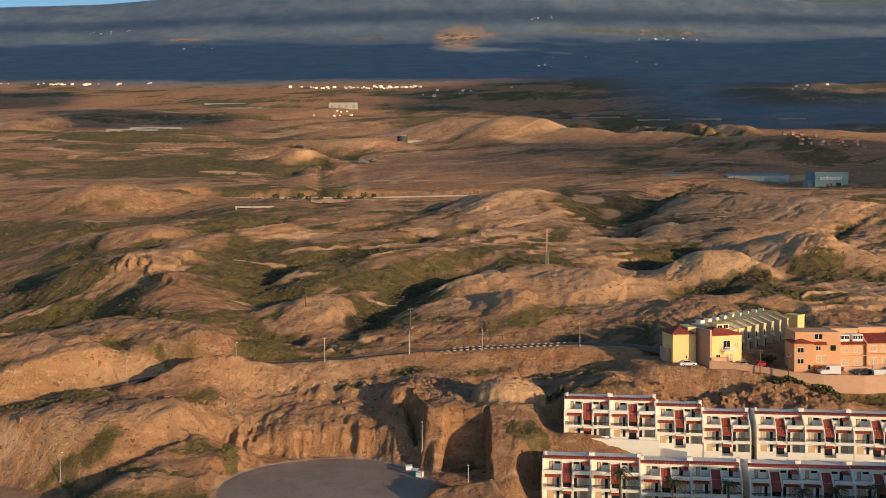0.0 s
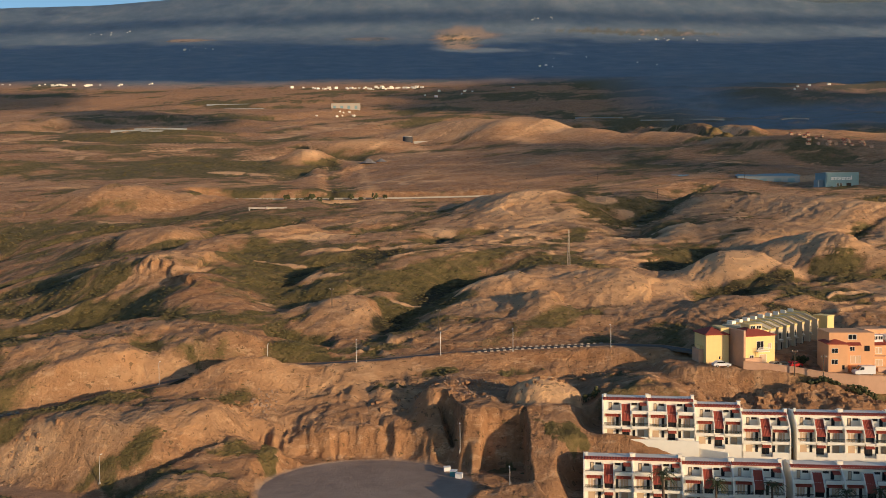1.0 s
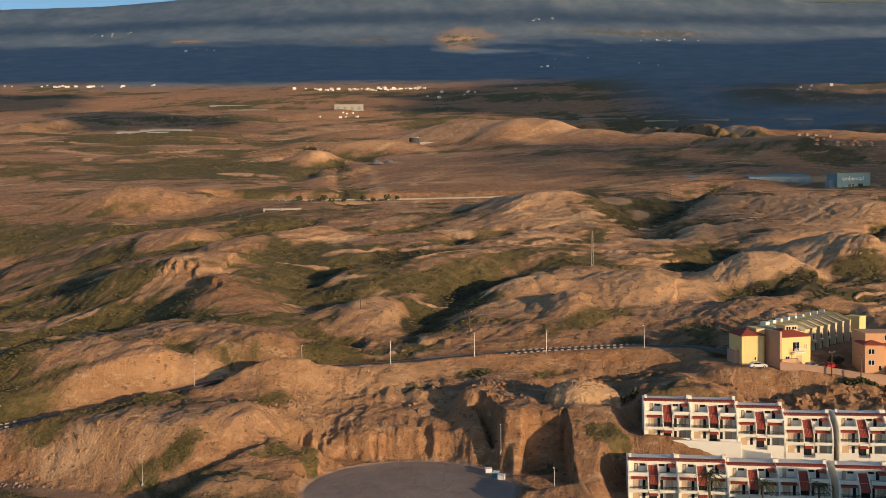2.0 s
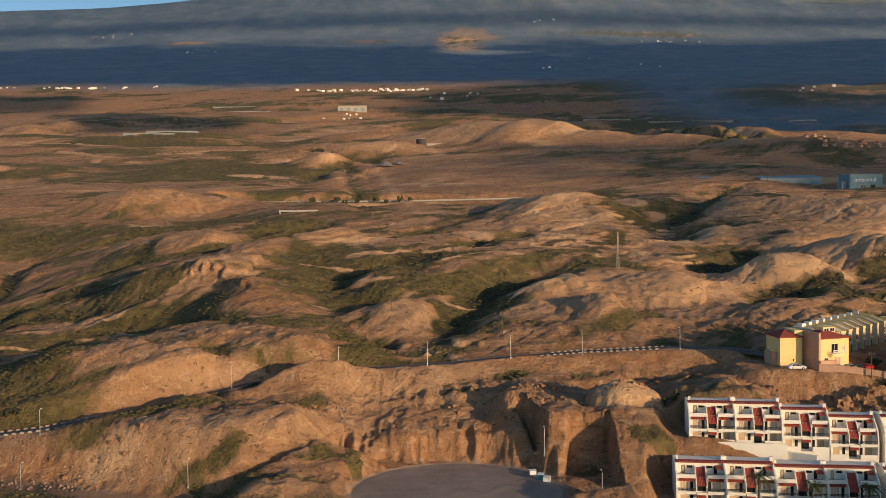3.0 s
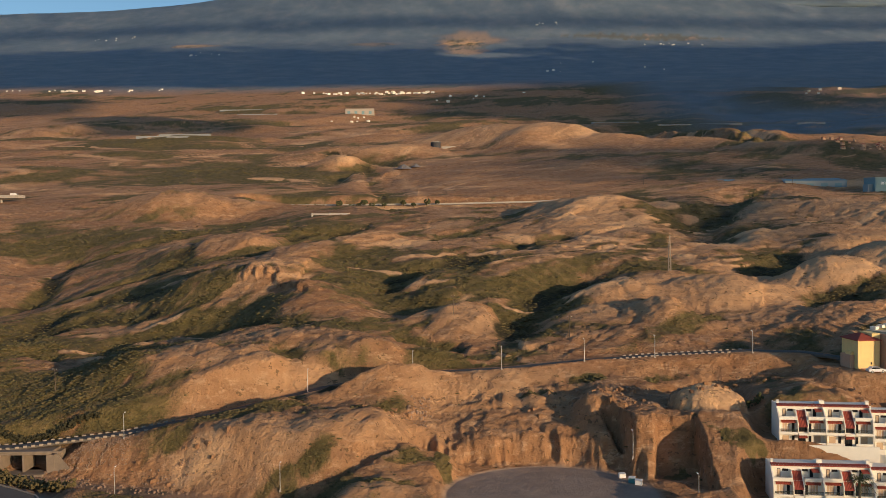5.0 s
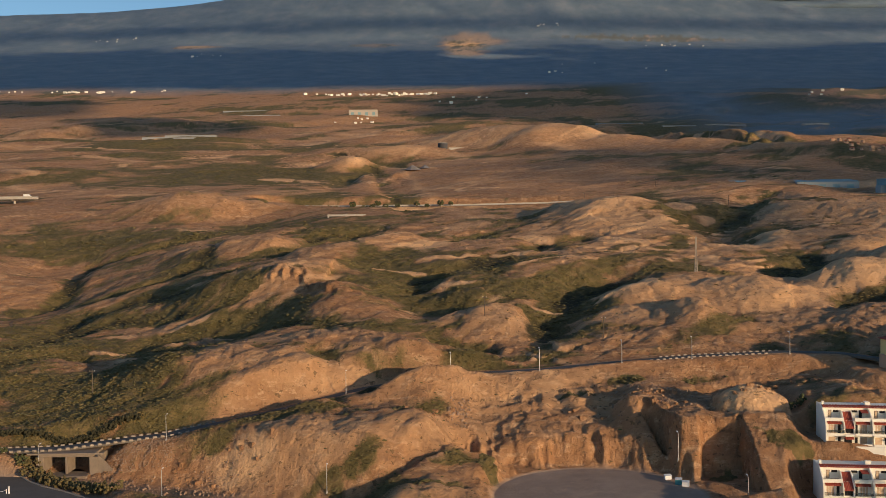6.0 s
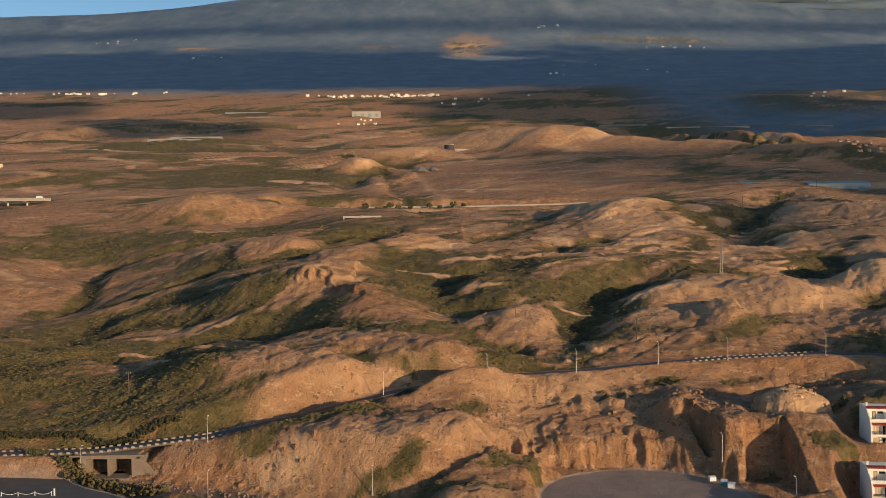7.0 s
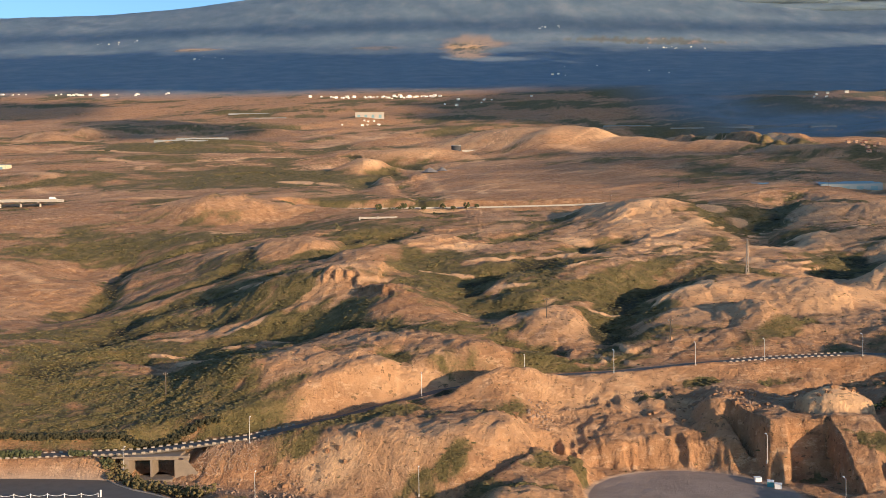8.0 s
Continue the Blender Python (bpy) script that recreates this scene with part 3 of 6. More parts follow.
    land.vein([(-212, 844), (-166, 840)], 6, 0.7)
    land.vein([(-229, 1274), (-154, 1593)], 8, 0.7)
    land.vein([(-306, 683), (-258, 701)], 4, 0.7)
    land.vein([(-474, 877), (-394, 818)], 6, 0.7)
    land.vein([(-403, 782), (-329, 726)], 5, 0.7)
    land.vein([(-283, 454), (-246, 421)], 4, 0.7)
    land.scrub(-51, 192, 10, 8, 0, -0.8)
    land.scrub(-98, 298, 20, 11, 0, -0.25)
    land.scrub(-139, 305, 24, 11, 0, -0.35)
    land.scrub(-43, 420, 29, 31, 0, -0.3)
    land.scrub(-77, 291, 10, 12, 0, -0.25)
    land.scrub(20, 286, 13, 9, 0, -0.4)
    land.scrub(-70, 259, 18, 9, 0, -0.3)
    land.scrub(-114, 407, 29, 46, 0, -0.25)
    land.scrub(15, 403, 24, 26, 0, -0.25)
    land.scrub(-203, 535, 51, 38, 0, -0.25)
    land.scrub(-173, 231, 16, 11, 0, 0.4)
    land.scrub(-185, 249, 10, 7, 0, 0.3)
    land.scrub(-126, 257, 9, 25, 0, 0.3)
    land.scrub(-63, 193, 13, 7, 0, -0.8)
    land.scrub(-81, 190, 11, 5, 0, -0.6)
    # gullies and stream beds: line, width, depth, greenery
    land.gully([(-60, 515), (-114, 951), (-149, 872)], 9, 3, 0.4)
    land.gully([(217, 466), (192, 450), (161, 411), (141, 398)], 5, 2.4, 0.4)
    land.gully([(106, 270), (92, 273), (83, 280)], 6, 1.8, 0.3)
    # rain-cut steps: line, height, run, back
    land.scarp([(-119, 334), (-112, 334), (-104, 333), (-88, 307)], 2.4, 1.6, 12, 1)
    land.scarp([(54, 228), (59, 227), (65, 226), (69, 223)], 3.5, 1.5, 10, 1.4)
    # hills: place, half axes, turn, height, flatness
    land.hill(-142, 1002, 36, 53, 0, 8, 1)
    land.hill(-107, 882, 31, 68, 0, 6, 1)
    land.hill(28, 1532, 155, 318, 0, 12, 1)
    land.hill(280, 1276, 27, 172, 0, 12, 1)
    land.hill(303, 1150, 25, 155, 0, 14, 1)
    land.hill(362, 1238, 40, 246, 0, 10, 1)
    land.hill(-736, 1712, 121, 124, 0, 14, 1)
    # green scrub and bare ground
    land.scrub(-291, 910, 150, 182, 0, 0.3)
    land.scrub(-429, 1381, 195, 266, 0, 0.3)
    land.scrub(148, 830, 74, 68, 0, 0.2)
    land.scrub(13, 191, 5, 4, 0, 0.25)
    land.scrub(-30, 222, 8, 2, 0, 0.5)
    land.scrub(-183, 751, 41, 94, 0, 0.25)
    land.scrub(-358, 1187, 135, 161, 0, 0.2)
    land.scrub(346, 879, 42, 82, 0, 0.4)
    land.scrub(-39, 229, 9, 7, 0, -0.5)
    land.scrub(-24, 211, 16, 6, 0, -0.6)
    land.scrub(-1, 826, 121, 159, 0, -0.35)
    land.scrub(94, 1436, 129, 283, 0, -0.9)
    land.scrub(18, 221, 9, 13, 0, -0.6)
    land.scrub(3, 195, 8, 9, 0, -0.5)
    land.scrub(56, 226, 19, 13, 0, -0.6)
    land.scrub(-13, 230, 16, 9, 0, -0.4)
    land.scrub(14, 207, 7, 19, 0, -0.4)
    land.scrub(53, 232, 17, 7, 0, -0.4)
    land.scrub(-678, 1450, 143, 266, 0, -0.3)
    land.scrub(-142, 1002, 36, 53, 0, -0.5)
    # pale chalky outcrops
    land.chalk(17, 220, 8, 11, 0, 0.8)
    land.chalk(-142, 1006, 18, 31, 0, 0.5)
    land.chalk(58, 1484, 130, 272, 0, 0.85)
    land.chalk(332, 1292, 32, 199, 0, 0.9)
    land.chalk(332, 1161, 27, 168, 0, 0.9)
    # rain-cut relief, drawn out along the way the water runs
    u, v = 0.72 * x + 0.69 * y, 0.72 * y - 0.69 * x
    far = np.clip((y - 420) / 900, 0, 1)
    amp = np.clip((y - 150) / 60, 0.25, 1)
    calm = np.clip((1000 - y) / 500, 0, 1)
    land.z += amp * (0.3 + 0.7 * calm) * 0.4 * (ridged(u / 2.3, v, 34, 2, 11, 0.45) + 0.15) * (1 - 0.4 * far)
    land.z += amp * calm * 0.24 * ridged(u / 1.2, v, 11, 3, 15, 0.5)
    crease = (1 - np.abs(grain(u / 62 + 0.3 * grain(x / 40, y / 40, 34), v / 26, 33))) ** 7 + 0.5 * (1 - np.abs(grain(u / 27, v / 12, 35))) ** 7
    land.z -= amp * (0.3 + 0.7 * calm) * 0.8 * crease
    land.cover += 0.3 * crease
    land.z += 0.22 * calm * amp * fbm(x, y, 3.2, 3, 19)
    land.z += 0.14 * calm * amp * ridged(x, y, 4.6, 2, 21)
    land.z += far * (0.12 + 0.88 * np.clip((2700 - y) / 700, 0, 1)) * 7.0 * fbm(u / 1.8, v, 120, 4, 23)
    high = np.clip((y - 2200) / 1800, 0, 1)
    land.z += high * 12 * (ridged(x, y, 900, 4, 29, 0.4) - 0.3)
    land.z += 210 * np.exp(-(((x - 250) / 1300) ** 2) - ((y - 5000) / 420) ** 2) * np.clip((5200 - y) / 200, 0, 1) - 8 * np.clip((-x - 900) / 900, 0, 1) * np.clip((y - 4200) / 400, 0, 1)
    land.cover += 0.29 + 0.30 * fbm(u / 2, v, 45, 4, 41, 0.6) + 0.34 * fbm(u / 2.2, v, 9, 4, 47, 0.6) * (1 - far)
    land.pale += 0.5 * np.clip(fbm(u / 3, v, 30, 3, 51) - 0.5, 0, 1) * np.clip((2400 - y) / 600, 0, 1)
    land.cover += far * (0.3 * fbm(x / 2.6, y, 85, 4, 43, 0.6) - 0.06)
    land.pale += far * 0.8 * np.clip(ridged(x / 3.5, y, 55, 3, 45) - 0.75, 0, 1) * np.clip((2300 - y) / 600, 0, 1)
    ledge = np.clip((ridged(u / 4.5, v, 20, 2, 57) - 1.02) * 4, 0, 1) * np.clip(fbm(x, y, 60, 2, 58) + 0.35, 0, 1)
    land.pale += 0.85 * ledge * np.clip((y - 240) / 60, 0, 1) * np.clip((2000 - y) / 600, 0, 1)
    land.cover -= 0.3 * ledge
    # hard beds in the tuff stand out as ledges along the slopes
    level = (land.z + 3.2 * fbm(x, y, 38, 3, 63) + 0.02 * x) / 2.6
    part_way = level - np.floor(level)
    where = np.clip(1.9 * fbm(u / 2, v, 40, 3, 65) + 0.1, 0, 1) * np.clip((y - 190) / 60, 0, 1) * np.clip((1500 - y) / 500, 0, 1) * np.clip((x + 25 + 0.33 * y) / 60, 0, 1)
    riser = np.clip((part_way - 0.42) / 0.16, 0, 1)
    land.z += where * 2.6 * (0.38 - 0.22 * np.clip((y - 330) / 80, 0, 1)) * (riser * riser * (3 - 2 * riser) - part_way)
    edge = np.exp(-(((part_way - 0.53) / 0.10) ** 2)) * np.clip(where * 2 * (0.4 + fbm(x, y, 17, 2, 67)), 0, 1)
    land.pale += (0.85 - 0.45 * np.clip((y - 330) / 80, 0, 1)) * edge
    land.cover -= 0.5 * edge
    land.bed(ROAD, 2.6, 6.0)
    # a low earth bank on the valley side of the road
    d, side, s = near_line(x, y, ROAD)
    land.z += 0.75 * np.exp(-(((d - 3.0) / 0.7) ** 2)) * (side < 0) * np.clip((x + 112) / 8, 0, 1) * np.clip((4 - x) / 6, 0, 1) * (0.8 + 0.4 * fbm(x, y, 6, 2, 141))
    land.scrub(30, 240, 34, 6, 0, -0.7)
    land.bed([(-150, 636, 73.0), (-127, 634, 71.6), (-39, 632, 72.0), (20, 628, 74.0), (60, 616, 76.0)], 12.0, 16.0)
    land.bed([(-172, 664, 77.0), (-127, 660, 76.4), (-39, 656, 76.4), (20, 652, 77.2), (70, 640, 79.3)], 8.0, 9.0)
    land.chalk(-90, 645, 52, 6, 0, 0.7)
    # low cliff behind the gravel lot, with a sloping shelf above it
    w = np.clip((x + 60) / 16, 0, 1) * np.clip((-8 - x) / 7, 0, 1) * np.clip((y - 202) / 4, 0, 1) * np.clip((239 - y) / 8, 0, 1)
    w = w * w * (3 - 2 * w)
    brow = y + 1.6 * ridged(x, y, 5.5, 3, 75) + 1.0 * fbm(x, y, 13.0, 2, 76) - 0.006 * (x + 26) ** 2
    shelf = np.interp(brow, [208.6, 211.0, 213.5, 219, 226, 236], [14.6, 18.6, 20.0, 21.8, 23.4, 27.4]) + 0.06 * np.clip(x + 40, 0, 32) * np.clip((brow - 211) / 4, 0, 1) + 0.35 * ridged(x / 1.6, y, 9, 3, 78)
    land.z += w * (shelf - land.z)
    land.thicket_shade *= 1 - w
    land.cover -= 0.5 * w
    # spur with the hollow: steep bare flanks that climb to a flat-topped knoll
    w = np.clip((x + 17) / 6, 0, 1) * np.clip((28 - x) / 6, 0, 1) * np.clip((y - 177) / 6, 0, 1) * np.clip((229 - y) / 8, 0, 1)
    w = w * w * (3 - 2 * w)
    bend = x + 0.9 * fbm(x, y, 7, 3, 107)
    foot = np.interp(bend, [-16, -7, -5.5, -4, -1, 0, 8.4, 9.4, 14, 25], [204.5, 203, 199.5, 197, 197, 200.5, 200.5, 184, 183, 183])
    run = np.interp(bend, [-16, -7, -5.5, -4, -1, 0, 8.4, 9.4, 14, 25], [16, 15, 9, 6.5, 6, 3, 3, 20, 21, 22])
    climb = np.clip((y + 0.25 * ridged(x, y, 3.4, 3, 108) - foot) / run, 0, 1)
    spur = 14.9 - 0.16 * np.maximum(193 - y, 0) + climb ** 0.85 * (np.interp(x, [-9, -4], [13.6, 12.0]) - 0.4 * np.maximum(x - 19, 0)) + 0.3 * ridged(x, y / 1.6, 6, 3, 107) * climb
    land.z += w * (spur - land.z)
    land.cover -= 0.7 * w
    land.thicket_shade *= 1 - w
    land.draw([(-9.5, 218), (-6.8, 211), (-5.6, 205), (-5.4, 199)], 0.8, 3.6, 0.1)
    # the pale knoll on its back
    q = np.hypot((x - 14.6) / 8.6, (y - 213.4 + 0.2 * (x - 14.6)) / 6.4) + 0.06 * fbm(x, y, 4, 3, 112)
    land.z += np.where(q < 1, np.maximum(27.0 + 1.3 * np.clip((1 - q) / 0.1, 0, 1) + 3.7 * (1 - np.clip(q, 0, 1) ** 1.7) - land.z, 0), 0)
    inside = np.clip((bend + 0.4) / 0.9, 0, 1) * np.clip((9.2 - bend) / 0.9, 0, 1) * np.clip((205.0 - 0.1 * (x - 4) - y - 0.5 * ridged(x, y, 3.4, 2, 113)) / 1.3, 0, 1) * np.clip((y - 190) / 3, 0, 1)
    land.z += inside * (np.minimum(land.z, 15.2 + 0.5 * np.maximum(y - 194, 0) + 0.8 * fbm(x, y, 4, 3, 114)) - land.z)
    land.chalk(14.6, 211, 9, 6.0, -10, 1.0)
    land.chalk(14.6, 209, 9, 2.4, -10, 0.5)
    land.scrub(17, 197, 7, 4.0, -30, 1.5)
    land.scrub(-12, 212, 6, 2.5, -30, 1.2)
    land.scrub(-9, 236, 8, 3.5, 0, 1.3)
    # scrub cover also darkens this bank in place of its dimmer light
    land.scrub(12, 239, 12, 2.6, 8, 0.9)
    land.scrub(-22, 231, 7, 3, 0, 1.4)
    land.draw([(5, 230), (20, 236), (34, 236)], 1.6, 2.4, 0.3)
    k, w = land.oval(66, 212, 34, 8, -3, 0.5)
    land.cover[k] -= 0.8 * w
    land.thicket_shade[k] *= 1 - w
    land.z[k] += w * (1.4 * ridged(x[k], y[k], 7.5, 3, 109) - 0.4)
    land.scrub(3.5, 198, 4.5, 4, 0, 1.4)
    land.pad(-24, 187.5, 21.5, 21.0, 0, 14.6, 5.0, 0.0, 1.0)
    land.pad(-24, 187.5, 21.0, 20.5, 0, 14.6, 1.0, 0.8)
    land.scrub(-45.5, 199, 2.5, 7, 0, 0.9)
    land.scrub(-38, 208.5, 5, 1.6, 0, 0.7)
    land.pad(-172, 197, 34, 9, 0, 15.3, 2.0, 0.9)
    land.pad(-172, 183, 48, 21, 0, 14.4, 3.0, 0.9)
    # dry stream under the bridge
    land.bed([(-137.8, 209, 15.0), (-137.5, 204, 14.7), (-128, 200.5, 14.0), (-112, 198, 13.2), (-92, 191.5, 12.6), (-78, 186, 12.0)], 3.0, 12.0, 0.3)
    k, w = land.oval(-112, 196.6, 30, 5, -12, 0.5)
    land.thicket_shade[k] += 0.65 * w
    land.chalk(-98, 203.5, 8, 5, 0, 0.6)
    land.mound(-128, 248, 8, 2.6)
    bank = np.clip(1 - np.hypot((x + 105) / 36, (y - 203) / 15), 0, 1) ** 0.5 * (land.gravel < 0.1)
    land.z += bank * (0.5 * fbm(x, y, 8, 4, 87, 0.6) + 0.2 * ridged(x, y, 3.2, 2, 89))
    land.cover -= 0.35 * bank
    land.cover -= 0.09 * np.clip((x + 60) / 60, 0, 1) * np.clip((600 - y) / 200, 0, 1)
    # thin growth on the fields beyond the far road
    k, w = land.oval(-96, 810, 45, 150, 0, 0.5)
    land.thicket_shade[k] *= 1 - 0.85 * w
    land.cover[k] -= 0.3 * w
    # ground with little scrub on the hills beyond the road is paler
    land.pale += 0.3 * np.clip((0.5 - land.cover) / 0.3, 0, 1) * np.clip((y - 255) / 40, 0, 1) * np.clip((640 - y) / 80, 0, 1) * np.clip((x + 70) / 60, 0, 1)
    # terraces of the white houses and of the estate above them
    land.bed([(28, 201.5, 22.4), (44, 199, 21.2), (54, 197.6, 19.9), (64, 196, 20.0), (140, 185, 20.0)], 5.0, 3.5)
    land.bed([(22.5, 187.5, 13.6), (60, 182, 13.2), (140, 171, 13.2)], 5.0, 4.0)
    land.bed([(47, 191.2, 14.0), (140, 177.6, 13.6)], 4.2, 1.5)
    land.bed([(18, 178.2, 10.8), (60, 173, 10.8), (140, 162, 10.5)], 4.5, 5.0)
    land.bed([(54, 231, 32.2), (80, 228, 31.0), (150, 229, 31.0)], 8.0, 4.0)
    land.bed([(72, 240, 33.0), (95, 260, 35.0)], 8.0, 6.0)
    # unseen spur added out of view to shade the lower right houses
    land.ridge([(88, 139, 28.5), (120, 134, 31), (165, 127, 32)], 16, 12, 20, 0.2)
    # high slopes: sunlit pale rock, scrub, and blue haze put into the base colour
    land.chalk(105, 4240, 180, 150, 0, 0.55)
    land.chalk(70, 4060, 110, 220, 0, 0.6)
    land.chalk(-1110, 4200, 120, 70, 0, 0.7)
    land.chalk(900, 4330, 420, 40, 0, 0.6)
    land.chalk(-330, 4190, 120, 50, 0, 0.4)
    haze_mask = np.maximum(np.clip((y - 2620 + 60 * fbm(x, y, 300, 3, 83)) / 260, 0, 1), 0.9 * np.clip((y - 1500 + 60 * fbm(x, y, 260, 3, 84)) / 200, 0, 1) * np.clip((x - 260 - 0.05 * y) / 200, 0, 1))
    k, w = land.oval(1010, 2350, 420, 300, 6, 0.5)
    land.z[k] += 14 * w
    haze_mask[k] *= 1 - 0.85 * w
    land.haze_tint += haze_mask * (1 - np.clip(land.pale, 0, 1))
    land.cover += 0.35 * np.clip((y - 1500) / 150, 0, 1) * np.clip((x - 250) / 200, 0, 1)
    k, w = land.oval(-88, 204, 21, 10, 8, 0.5)
    land.cover[k] -= 0.9 * w
    land.pale[k] += 0.25 * w
    # small cracks and crumbling edges on the bare slopes near by
    near = np.clip((330 - y) / 80, 0, 1) * (land.gravel < 0.05) * np.clip(near_line(x, y, ROAD)[0] / 3 - 1.4, 0, 1) * np.clip((y - 168) / 8, 0, 1)
    crack = (1 - np.abs(grain(x / 7 + 0.6 * grain(x / 4, y / 4, 101), y / 9, 102))) ** 9 + 0.6 * (1 - np.abs(grain(x / 3.1, y / 4.3, 103))) ** 9
    land.z += near * (0.12 * ridged(x, y, 2.6, 3, 104) - 0.6 * crack * np.clip(fbm(x, y, 25, 2, 105) + 0.45, 0, 1))


SHEET_GRID = {}


def ground_height(x, y):
    """The height of the ground sheet at a place."""
    rows, cols, z = SHEET_GRID["rows"], SHEET_GRID["cols"], SHEET_GRID["z"]
    i = min(max(int(np.searchsorted(rows, y)) - 1, 0), len(rows) - 2)
    u = (x + 37) / max(y + 80, 200)
    j = min(max(int(np.searchsorted(cols, u)) - 1, 0), len(cols) - 2)
    s, t = (y - rows[i]) / (rows[i + 1] - rows[i]), (u - cols[j]) / (cols[j + 1] - cols[j])
    return float((z[i, j] * (1 - t) + z[i, j + 1] * t) * (1 - s) + (z[i + 1, j] * (1 - t) + z[i + 1, j + 1] * t) * s)

# ---- the ground sheet ----
def ground_sheet():
    rows = [-900.0, -500, -250, -100, -20, 40, 80, 105, 120, 130]
    step = 0.0019
    while rows[-1] < 5400:
        y = rows[-1]
        rows.append(y + (y + 80) * (step if y < 500 else 0.0042 if y < 1600 else 0.007))
    cols = np.concatenate([[-14, -6, -3, -1.8, -1.1, -0.8, -0.65, -0.57], np.linspace(-0.52, 0.52, 900), [0.57, 0.65, 0.8, 1.1, 1.8, 3, 6, 14]])
    yy = np.repeat(np.array(rows)[:, None], len(cols), 1)
    xx = -37 + cols[None, :] * np.maximum(yy + 80, 200)
    land = Land(xx, yy)
    shape_land(land)
    nr, nc = xx.shape
    SHEET_GRID.update(rows=np.array(rows), cols=cols, z=land.z)
    mesh = bpy.data.meshes.new("ground")
    mesh.vertices.add(nr * nc)
    mesh.vertices.foreach_set("co", np.stack([xx, yy, land.z], -1).ravel())
    a = (np.arange(nr - 1)[:, None] * nc + np.arange(nc - 1)[None, :]).ravel()
    quads = np.stack([a, a + 1, a + nc + 1, a + nc], -1).ravel()
    mesh.loops.add(len(quads))
    mesh.loops.foreach_set("vertex_index", quads)
    mesh.polygons.add(len(a))
    mesh.polygons.foreach_set("loop_start", np.arange(len(a)) * 4)
    mesh.polygons.foreach_set("use_smooth", np.ones(len(a), bool))
    for name, values in (("cover", land.cover), ("pale", land.pale), ("gravel", land.gravel), ("haze_tint", land.haze_tint), ("thicket_shade", land.thicket_shade * np.clip(0.75 + 0.7 * fbm(xx, yy, 9.0, 3, 97), 0.2, 1.3))):
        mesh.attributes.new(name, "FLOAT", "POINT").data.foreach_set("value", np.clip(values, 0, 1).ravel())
    mesh.update(calc_edges=True)
    mesh.materials.append(GROUND)
    return tagged(new("ground", mesh), "eroded tan badland hills with green scrub rising to mountains", "ground", kind="structure")


ground = ground_sheet()

# ---- clouds ----
CLOUD = plain("grey_cloud", (0.75, 0.76, 0.78), 1.0, vary=0.1, scale=0.01)


def puffs(spots):
    """One mesh of many rounded billows: (place, radii)."""
    verts, faces = [], []
    bm = bmesh.new()
    bmesh.ops.create_icosphere(bm, subdivisions=1 if len(spots) > 300 else 2, radius=1)
    unit = np.array([v.co[:] for v in bm.verts])
    tris = np.array([[v.index for v in f.verts] for f in bm.faces])
    bm.free()
    lumps = [1 + 0.25 * fbm(unit[:, 0] * 1.3 + 7 * k, unit[:, 1] * 1.3 + unit[:, 2], 1.0, 2, 200 + k) for k in range(30)]
    for k, (c, r) in enumerate(spots):
        verts.append(unit * lumps[k % 30][:, None] * np.array(r) + np.array(c))
        faces.append(tris + k * len(unit))
    me = bpy.data.meshes.new("cloud")
    me.from_pydata(np.concatenate(verts).tolist(), [], np.concatenate(faces).tolist())
    me.polygons.foreach_set("use_smooth", np.ones(len(me.polygons), bool))
    return me


def shade_cloud(corners, height, count, size, seed, label, wide=1.0, gaps=()):
    """A bank of low cloud, placed unseen towards the sun, whose shadow falls on the ground between the corners (near
    left, near right, far left, far right).
    """
    rng = random.Random(seed)
    spots = []
    for _ in range(count):
        s, t = rng.random(), rng.random()
        a, b, c, d = (Vector(p) for p in corners)
        g = (a * (1 - s) + b * s) * (1 - t) + (c * (1 - s) + d * s) * t
        z = height + rng.uniform(-0.1, 0.1) * min(height, 600)
        if any(math.hypot((g.x - x) / a, (g.y - y) / b) < rng.uniform(0.8, 1.2) for x, y, a, b in gaps):
            continue
        g = g + SUN_WAY * ((z - g.z) / SUN_WAY.z)
        r = size * rng.uniform(0.5, 1.15)
        spots.append((tuple(g), (r * wide, r * 1.1, r * 0.28)))
    ob = new("cloud", puffs(spots))
    ob.data.materials.append(CLOUD)
    return tagged(ob, label, "cloud", kind="stuff")


shade_cloud([(-2100, 2880, 450), (1700, 2830, 440), (-2300, 4000, 750), (2000, 4050, 760)], 1450, 1900, 85, 3, "broad grey cloud bank drifting over the mountain slopes", gaps=[(70, 4060, 200, 330)])
shade_cloud([(-60, 2130, 295), (260, 2000, 265), (-110, 2420, 358), (320, 2800, 445)], 1200, 160, 60, 18, "ragged grey cloud drifting above the plain")
shade_cloud([(210, 1560, 190), (1050, 1560, 190), (330, 2850, 445), (1700, 2800, 445)], 1400, 150, 150, 4, "broken grey cloud drifting above the plain", gaps=[(1010, 2360, 230, 190)])
shade_cloud([(-640, 1660, 215), (-400, 1680, 215), (-860, 2200, 306), (-430, 1850, 250)], 1000, 260, 42, 5, "small ragged grey cloud above the dry plain")
shade_cloud([(-1300, 2170, 298), (-920, 2230, 312), (-1550, 2560, 390), (-1010, 2500, 378)], 1100, 200, 60, 6, "small ragged grey cloud above the dry plain")
shade_cloud([(-2200, 3960, 735), (2000, 3960, 735), (-2200, 4170, 790), (2000, 4170, 790)], 1450, 34, 105, 33, "ragged edge of the grey cloud bank over the mountain", gaps=[(100, 4150, 260, 340), (-1120, 4180, 160, 120)])
